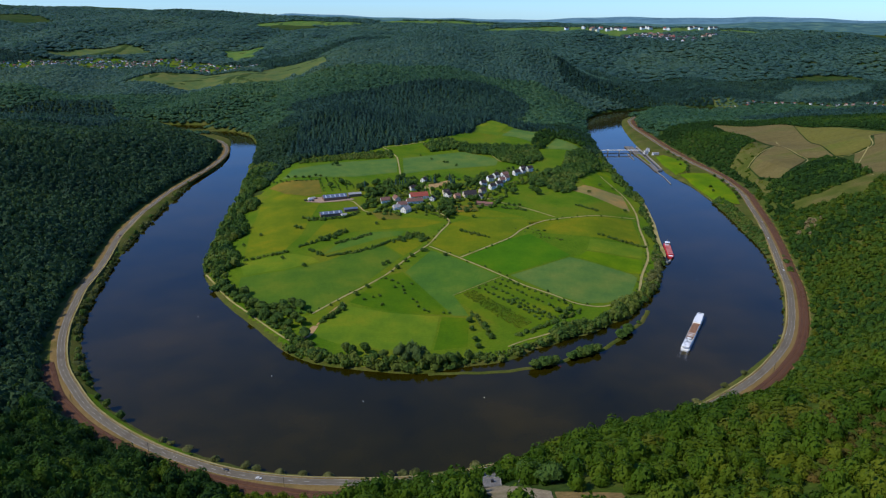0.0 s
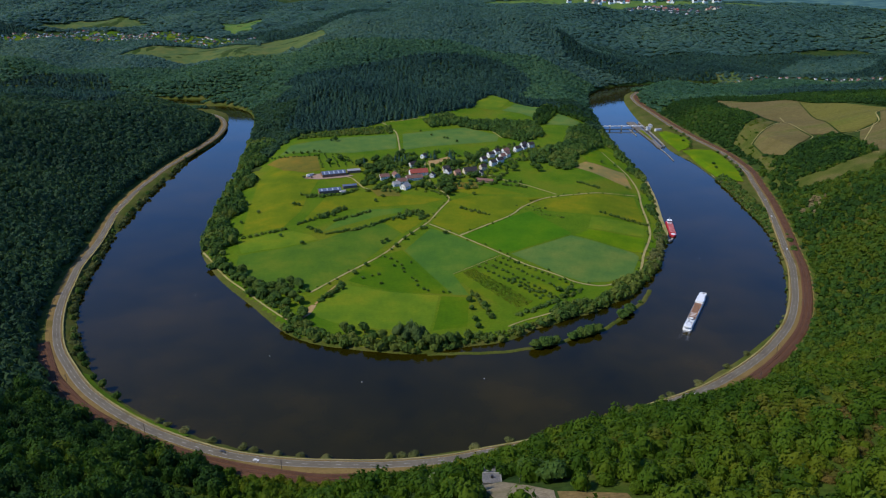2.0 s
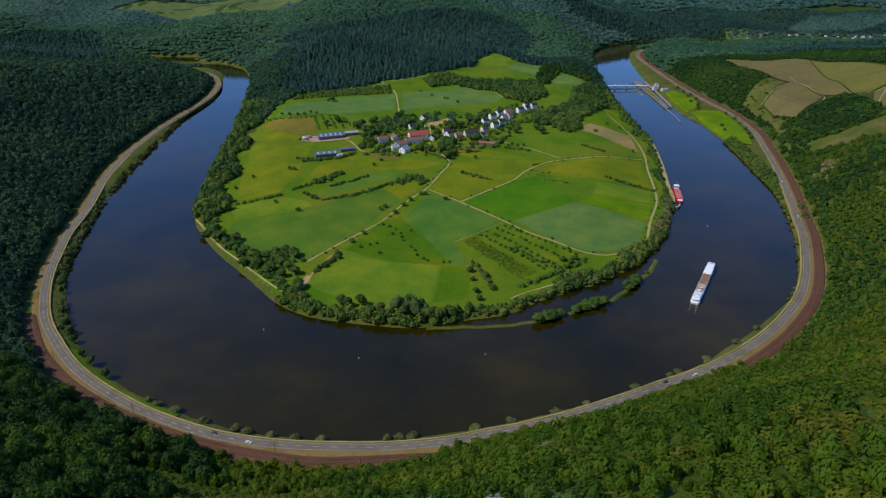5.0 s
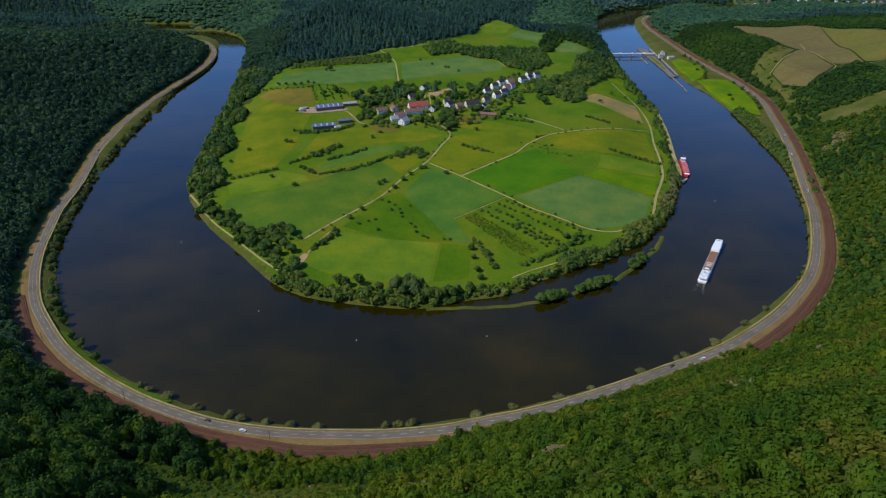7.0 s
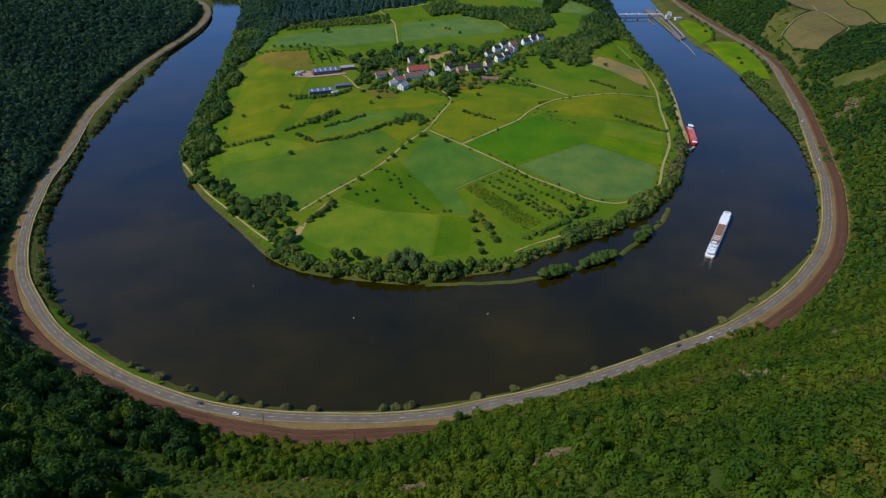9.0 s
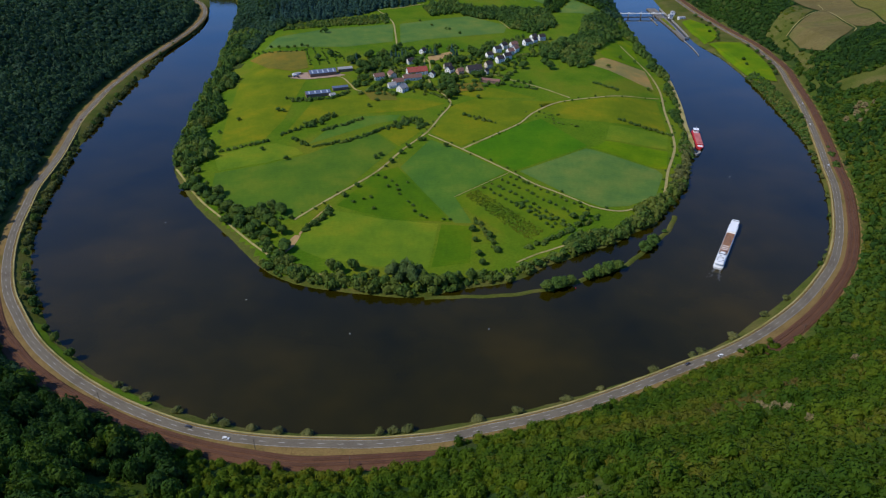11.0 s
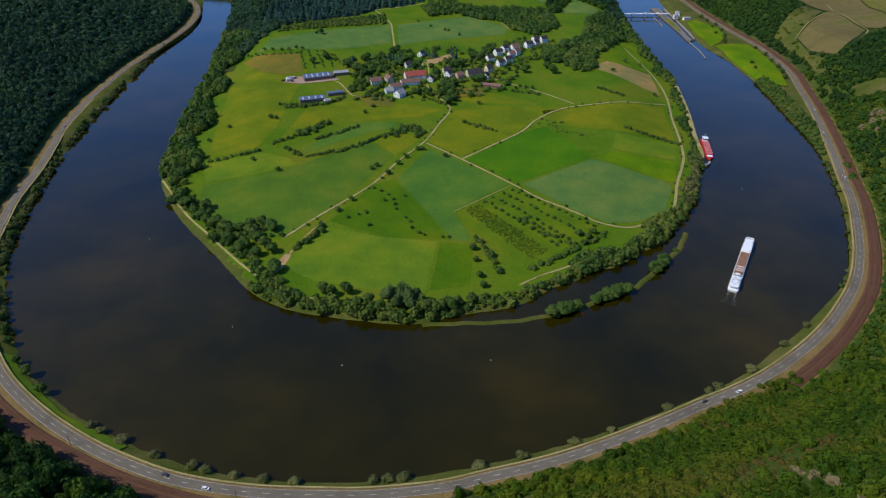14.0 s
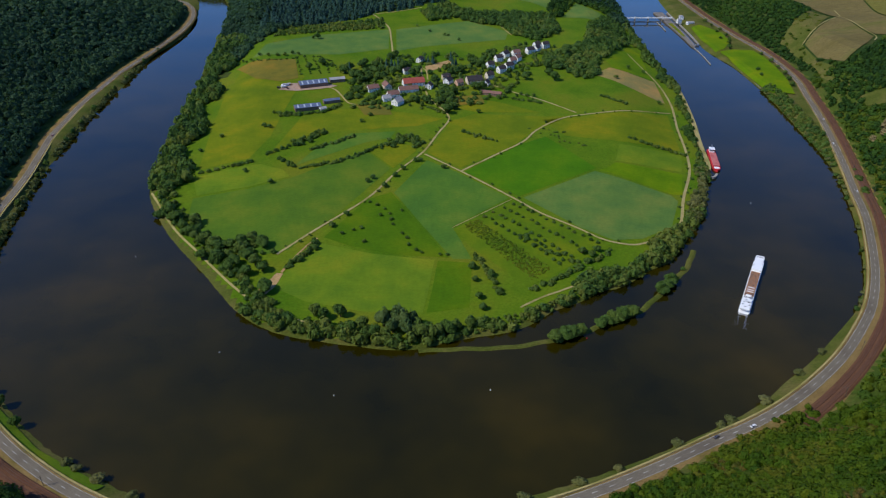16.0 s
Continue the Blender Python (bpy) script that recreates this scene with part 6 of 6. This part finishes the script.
for k in range(90):
    far = foam_rng.uniform(0, 1) ** 2.2 * 20
    side = foam_rng.choice((-2.4, 2.4)) * (1 + 0.02 * far) + foam_rng.normal(0, 0.5 + 0.03 * far)
    a, b, turn = foam_rng.uniform(0.10, 0.22), foam_rng.uniform(0.4, 1.5), foam_rng.uniform(0, 0.5)
    i = len(fv)
    for q in range(6):
        u, w = a * math.cos(q * math.pi / 3), b * math.sin(q * math.pi / 3)
        fv.append((side + u * math.cos(turn) - w * math.sin(turn), -50.5 - far + u * math.sin(turn) + w * math.cos(turn), 0.03 + 0.0004 * k))
    ff += [(i, i + 1, i + 2), (i, i + 2, i + 3), (i, i + 3, i + 4), (i, i + 4, i + 5)]
wake = mesh_np("wake", np.array(fv), np.array(ff), M_FOAM)
wake.matrix_basis = pose(267, 684, 0, 0, 0, -28.2)
tagged(wake, "thin white foam in the ship's wake", "wake", kind="stuff")

# ---- moored red barge ----
barge = root("cargo_barge", pose(322, 953, 0, 0, 0, 169), "red cargo barge with pink hatch covers moored at the quay", "ship")
part("hull", prism(hull_outline(66, 9.4, 10), -1.0, 2.4), M_REDHULL, barge)
part("coaming", boxed(-3.7, 3.7, -18, 22, 2.4, 3.5, 0.1), M_REDHULL, barge)
for k in range(8):
    part("hatch_cover", boxed(-3.8, 3.8, -18 + k * 5, -13.2 + k * 5, 3.5, 3.8, 0.05), M_COVER, barge, "pinkish red hatch cover")
part("foredeck", boxed(-3.0, 3.0, 23.5, 28.5, 2.4, 3.0, 0.2), M_HULL, barge, "white foredeck")
bridge_house = part("wheelhouse", boxed(-3.0, 3.0, -29, -21.5, 2.4, 6.4, 0.2), M_HULL, barge)
part("window", boxed(-3.03, 3.03, -29.03, -21.47, 4.7, 5.8), M_GLASS, bridge_house, "dark wheelhouse windows")
part("roof", boxed(-3.4, 3.4, -29.5, -21, 6.4, 6.6), M_HULL, bridge_house)
part("mast", tube(0.12, 0.08, 6.6, 11, 6), M_STEEL, barge, m=pose(0, -26, 0))
part("crane_arm", boxed(-0.15, 0.15, -31, -24, 9, 9.3), M_STEEL, barge)

# ---- quay, spit stones and buoys ----
quay_line = inner_n[(inner_n[:, 0] > 300) & (inner_n[:, 1] > 915) & (inner_n[:, 1] < 1225)]
quay_line = quay_line[np.argsort(quay_line[:, 1])]
tagged(ribbon("quay", quay_line, (5.2, 5.0, -0.4, -0.6), (1.0, 2.85, 2.85, -1.5), M_TRACK), "pale paved quay along the water", "quay", kind="structure")
tagged(ribbon("jetty", curve_pts([(312, 912), (306, 903), (299, 905), (296, 912)], 2), (1.2, 1.2, -1.2, -1.2), (-1, 2.6, 2.6, -1), M_CONCRETE), "small curved concrete jetty", "jetty", kind="structure")
for n, (x, y, mat, label) in enumerate([(37, 547, M_HULL, "small white buoy on the river"), (-69, 540, M_HULL, "small white buoy on the river"), (-159, 585, M_HULL, "small white buoy on the river"),
                                        (-272, 720, M_HULL, "small white buoy on the river"), (324, 841, M_HULL, "small white buoy on the river"), (240, 769, M_HULL, "white buoy beside the backwater"),
                                        (231, 758, M_HULL, "white buoy beside the backwater"), (222, 748, M_HULL, "white buoy beside the backwater"), (113, 606, M_REDHULL, "small red buoy beside the river spit")]):
    b = root("buoy", pose(x, y, 0) @ Matrix.Diagonal((0.62, 0.62, 0.62, 1)), label, "buoy", "river buoys")
    bm = tube(0.75, 0.6, -0.4, 0.7, 10)
    part("float", bm, mat, b)
    part("topmark", tube(0.35, 0.1, 0.7, 1.7, 8), mat, b)

# ---- weir and lock ----
bridge = root("weir_bridge", pose(369, 1702, 0, 0, 0, 3.0), "pale concrete weir bridge across the river", "bridge")
part("deck", boxed(-4, 112, -2.2, 2.2, 7.4, 8.3), W_WHITE, bridge)
for s in (-1, 1):
    bm = boxed(-4, 112, s * 2.1 - 0.06, s * 2.1 + 0.06, 9.2, 9.35)
    for k in range(30):
        box(bm, -4 + k * 4 - 0.06, -4 + k * 4 + 0.06, s * 2.1 - 0.06, s * 2.1 + 0.06, 8.3, 9.2)
    part("railing", bm, M_STEEL, bridge)
for x in (4, 32, 60, 88):
    part("pier", boxed(x - 0.8, x + 0.8, -3, 3, -3, 7.4, 0.3), M_CONCRETE, bridge)
    part("hoist_house", boxed(x - 1.4, x + 1.4, -1.4, 1.4, 8.3, 10.0, 0.1), W_WHITE, bridge)
for x in (18, 46, 74):
    part("weir_gate", boxed(x - 12, x + 12, -0.5, 0.5, -2.5, 1.4), M_STEEL, bridge, "steel weir gate")


def wall_line(name, pts, w, z, label):
    tagged(ribbon(name, curve_pts(pts, 6) if len(pts) > 2 else np.linspace(*np.array(pts, float), 12), (w / 2, w / 2, -w / 2, -w / 2), (-3, z, z, -3), M_CONCRETE), label, "wall", kind="structure")


wall_line("lock_wall", [(460, 1486), (459, 1432), (454, 1373)], 0.8, 1.4, "thin pale guide wall of the lock")
wall_line("lock_pier", [(447, 1700), (446, 1660), (444, 1621)], 0.9, 1.5, "pale concrete pier below the weir")
wall_line("lock_quay", [(475, 1504), (480, 1567), (484, 1628), (488, 1690), (492, 1790)], 0.9, 3.4, "concrete quay wall of the lock")
isle = root("lock_island", pose(0, 0, 0), "paved concrete island between lock chamber and river", "lock")
part("body", prism([(462, 1790), (462, 1695), (462, 1622), (461, 1561), (458, 1500), (460, 1485), (466, 1496), (471, 1567), (475, 1628), (478, 1690), (482, 1790)], -3, 2.6), M_LOCK, isle)
part("lawn", prism([(464, 1680), (464, 1622), (463, 1566), (468, 1568), (471, 1628), (473, 1680)], 2.5, 2.7), F_OLIVE, isle, "grass strip on the island")
part("gate", boxed(466, 474, 1503, 1504, -2, 2.9), M_STEEL, isle, "steel lock gate")
part("gate", boxed(477.5, 488, 1688, 1689, -2, 2.9), M_STEEL, isle, "steel lock gate")
wall_line("bank_wall", [(484, 1160), (489, 1256), (491, 1328), (489, 1380), (484, 1440)], 0.7, 1.2, "pale stone edging along the river bank")
for x, y, rz, l, w, h, label in ((486, 1678, 10, 8.5, 6.5, 6.5, "white lock control building beside the weir"), (505, 1664, 10, 14, 8, 4, "low white lock house"), (500, 1712, 80, 16, 8, 5, "pale lock workshop building")):
    house(x, y, rz, l, w, h, W_WHITE, R_GREY, label, True, 0.35, chimney=False, z=5.0)

# ---- road markings, path and railway ----
n_road = normals_of(road)
run = np.r_[0, np.cumsum(np.linalg.norm(np.diff(road, axis=0), axis=1))]


def on_road(s, off=0.0):
    c = np.array([np.interp(s, run, road[:, k]) for k in (0, 1)])
    n = np.array([np.interp(s, run, n_road[:, k]) for k in (0, 1)])
    n /= np.linalg.norm(n)
    return c + n * off, n


dv, df = [], []
for s in np.arange(5, run[-1] - 5, 12.0):
    (a, na), (b, nb) = on_road(s), on_road(s + 4)
    i = len(dv)
    dv += [(*(a + na * 0.11), ROAD_Z + 0.08), (*(a - na * 0.11), ROAD_Z + 0.08), (*(b - nb * 0.11), ROAD_Z + 0.08), (*(b + nb * 0.11), ROAD_Z + 0.08)]
    df.append((i, i + 1, i + 2, i + 3))
tagged(mesh_np("road_markings", np.array(dv), np.array(df), M_PAINT), "white dashed centre line of the road", "road markings", kind="stuff")
for o in (3.15, -3.15):
    tagged(ribbon("edge_line", road, (o + 0.06, o - 0.06), (ROAD_Z + 0.02, ROAD_Z + 0.02), M_PAINT), "white edge line of the road", "road markings", kind="structure")
lower = road[(road[:, 1] < 1120)]
tagged(ribbon("cycle_path", lower, (6.1, 4.9), (6.45, 6.45), M_TRACK), "narrow pale path beside the road", "path", kind="structure")
tagged(drape("bank_grass", [(-306, 546), (-288, 525), (-242, 487), (-190, 460), (-192, 453), (-218, 467), (-247, 485), (-275, 506), (-300, 530), (-312, 545)], F_MOWN, 0.6, 5), "bright grass slope between path and river", "verge", kind="structure")
tagged(ribbon("guard_rail", road, (4.25, 4.25), (6.75, 7.1), M_STEEL), "steel guard rail beside the road", "guard rail", kind="structure")
M_TRACKBED = varied("track_ballast", (0.104, 0.050, 0.030), (0.124, 0.061, 0.037), (0.092, 0.046, 0.027), 0.05, 1.8, 0.95, 0.6, 0.1)
for rail in rails:
    for c in (-2.3, 1.9):
        tagged(ribbon("sleeper_bed", rail, (c + 1.35, c + 1.25, c - 1.25, c - 1.35), (RAIL_Z, RAIL_Z + 0.2, RAIL_Z + 0.2, RAIL_Z), M_TRACKBED), "dark sleeper bed of a railway track", "railway", kind="structure")
        for r in (-0.75, 0.75):
            tagged(ribbon("rail", rail, (c + r + 0.05, c + r + 0.05, c + r - 0.05, c + r - 0.05), (RAIL_Z + 0.1, RAIL_Z + 0.36, RAIL_Z + 0.36, RAIL_Z + 0.1), M_RAIL), "rusty steel rail", "rail", kind="structure")
rail = np.vstack([rails[0], rails[1]])
n_rail = np.vstack([normals_of(rails[0]), normals_of(rails[1])])
M_MAST = material("weathered_mast_steel", (0.10, 0.085, 0.07), 0.7, 0.2)
mast = None
for i in range(6, len(rail), 12):
    s = 1 if (i // 12) % 2 else -1
    x, y = rail[i] + n_rail[i] * 5.4 * s
    m = pose(x, y, RAIL_Z - 0.6, 0, 0, math.degrees(math.atan2(-n_rail[i][1] * s, -n_rail[i][0] * s)))
    if mast is None:
        mast = root("catenary_mast", m, "grey steel catenary mast beside the railway", "mast", "catenary masts")
        part("pole", boxed(-0.14, 0.14, -0.14, 0.14, 0, 8.2), M_MAST, mast)
        part("bracket", boxed(0, 3.4, -0.06, 0.06, 6.2, 6.35), M_MAST, mast)
        part("strut", boxed(0, 3.0, -0.05, 0.05, 7.5, 7.6), M_MAST, mast)
    else:
        copy_thing(mast, m)


# ---- cars ----
def car(s, off, colour, label, flip=False):
    at, n = on_road(s, off)
    ob = root("car", pose(at[0], at[1], ROAD_Z + 0.05, 0, 0, math.degrees(math.atan2(n[1], n[0])) + (180 if flip else 0)), label, "car", "cars on the road")
    paint = material("car_paint", colour, 0.3, 0.0, 0.5)
    bm = boxed(-0.88, 0.88, -2.15, 2.15, 0.35, 0.95, 0.14)
    part("body", bm, paint, ob)
    bm = bmesh.new()
    vs = box(bm, -0.8, 0.8, -1.6, 1.0, 0.95, 1.48)
    for v in vs:
        if v.co.z > 1.2:
            v.co.x *= 0.82
            v.co.y = v.co.y * 0.74 - 0.05
    part("cabin", bm, M_GLASS, ob)
    part("roof", boxed(-0.64, 0.64, -1.2, 0.7, 1.47, 1.53), paint, ob)
    for x in (-0.85, 0.85):
        for y in (-1.35, 1.35):
            bm = bmesh.new()
            bmesh.ops.create_cone(bm, cap_ends=True, segments=12, radius1=0.33, radius2=0.33, depth=0.22, matrix=pose(x, y, 0.33, 0, 90, 0))
            wheel = part("wheel", bm, M_DARK, ob)
            bm = bmesh.new()
            bmesh.ops.create_cone(bm, cap_ends=True, segments=10, radius1=0.19, radius2=0.19, depth=0.26, matrix=pose(x, y, 0.33, 0, 90, 0))
            part("rim", bm, M_STEEL, wheel, "grey steel wheel rim")
    return ob


def along_road(x, y):
    return float(run[np.argmin(np.linalg.norm(road - (x, y), axis=1))])


for x, y, off, colour, label, flip in ((-130, 425, -1.6, (0.75, 0.75, 0.74), "white car on the river road", True), (-158, 432, 1.6, (0.05, 0.05, 0.06), "dark car on the river road", False),
                                       (477, 998, 1.6, (0.75, 0.75, 0.74), "white car on the river road", False), (440, 858, -1.6, (0.7, 0.7, 0.7), "white car on the river road", True),
                                       (200, 509, -1.6, (0.75, 0.75, 0.74), "white car on the river road", True), (173, 496, 1.6, (0.06, 0.05, 0.05), "dark car on the river road", False),
                                       (501, 1085, -1.6, (0.6, 0.6, 0.62), "silver car on the river road", True), (-482, 999, 1.6, (0.3, 0.06, 0.05), "red car on the river road", False)):
    car(along_road(x, y), off, colour, label, flip)

# ---- viewpoint terrace on the slope ----
M_FORECOURT = varied("trodden_gravel", (0.225, 0.175, 0.105), (0.265, 0.21, 0.13), (0.18, 0.15, 0.08), 0.15, 1.2, 0.95, 0.3, 0.05)
M_BLOSSOM = foliage("blossom", (0.20, 0.22, 0.10), (0.42, 0.42, 0.30), (0.62, 0.60, 0.50), 1.2)
M_PAVING = varied("grey_paving", (0.15, 0.142, 0.132), (0.18, 0.17, 0.16), (0.13, 0.12, 0.11), 0.2, 1.5, 0.85, 0.2, 0.02)
tz = float(ground(15.2, 178.5)[0]) + 0.4
terrace = root("viewpoint_terrace", pose(15.2, 180.5, tz), "grey paved viewpoint terrace with low kerbs", "terrace")
part("platform", boxed(-2.8, 2.7, -2.2, 2.2, -7.0, 0.0, 0.06), M_PAVING, terrace)
part("upper_slab", prism([(-2.4, 2.2), (1.4, 2.2), (1.4, 5.8), (0.4, 6.2), (-2.0, 6.0)], -9.0, -0.3), M_PAVING, terrace)
part("kerb", boxed(-2.8, 2.7, 2.0, 2.2, 0.0, 0.25), M_CONCRETE, terrace)
part("kerb", boxed(2.5, 2.7, -2.2, 2.0, 0.0, 0.25), M_CONCRETE, terrace)
part("viewing_table", boxed(-0.4, 0.4, -0.3, 0.3, 0.0, 0.9, 0.05), M_DARK, terrace)
board = root("information_board", pose(22.8, 171.5, float(ground(22.8, 171.5)[0]) + 0.6), "small white information board on posts", "sign")
part("panel", boxed(-0.9, 0.9, -0.05, 0.05, 0.9, 2.1), M_HULL, board)
for x in (-0.7, 0.7):
    part("post", boxed(x - 0.05, x + 0.05, -0.05, 0.05, -1.5, 0.95), M_WOOD, board)
tagged(drape("gravel_forecourt", [(12, 177), (18, 176.5), (22, 168.5), (27, 162.5), (29.5, 160), (29, 153), (20, 153), (14, 160), (12, 170)], M_FORECOURT, 0.35, 2.0), "pale trodden gravel forecourt behind the terrace", "forecourt", kind="structure")
tagged(drape("dry_grass", [(30.2, 159.3), (38, 157), (47, 155), (48, 146), (34, 146), (30, 152)], M_VERGE, 0.3, 3.0), "strip of dry yellow grass beside the forecourt", "grass", kind="structure")
flowering = tree("flowering_bush", "pale flowering bush beside the viewpoint", "bush", 2.2, 3.4, 131, M_BLOSSOM, 0.6, 0.08)
flowering.matrix_basis = pose(-1.5, 186, float(ground(-1.5, 186)[0]) + 1.0)
for x, y, k in ((26, 174, 0.9), (30.5, 167.5, 0.8), (10.4, 163, 0.5)):
    stand("field", x, y, k, group="trees round the viewpoint")


# ---- rock outcrops ----
M_ROCK = varied("weathered_rock", (0.165, 0.130, 0.060), (0.215, 0.168, 0.078), (0.090, 0.086, 0.032), 0.25, 1.6, 0.9, 1.0, 0.6)
for k, (x, y, w, d, h, rz) in enumerate(ROCKS):
    g = np.random.default_rng(300 + k)
    v, f = ico(4)
    v = v * (1 + g.normal(0, 0.07, len(v)) + 0.22 * np.sin(v[:, 0] * 7 + k) * np.sin(v[:, 1] * 6) + 0.15 * np.sin(v[:, 2] * 11 + v[:, 0] * 5))[:, None]
    v = np.sign(v) * np.abs(v) ** 0.8 * (w, d, h * 0.8)
    rock = mesh_np("rock_outcrop", v, f, M_ROCK)
    rock.matrix_basis = pose(x, y, float(ground(x, y)[0]) - 0.9, 0, 0, rz)
    tagged(rock, "pale weathered rock outcrop in the hillside scrub", "rock", "rock outcrops")
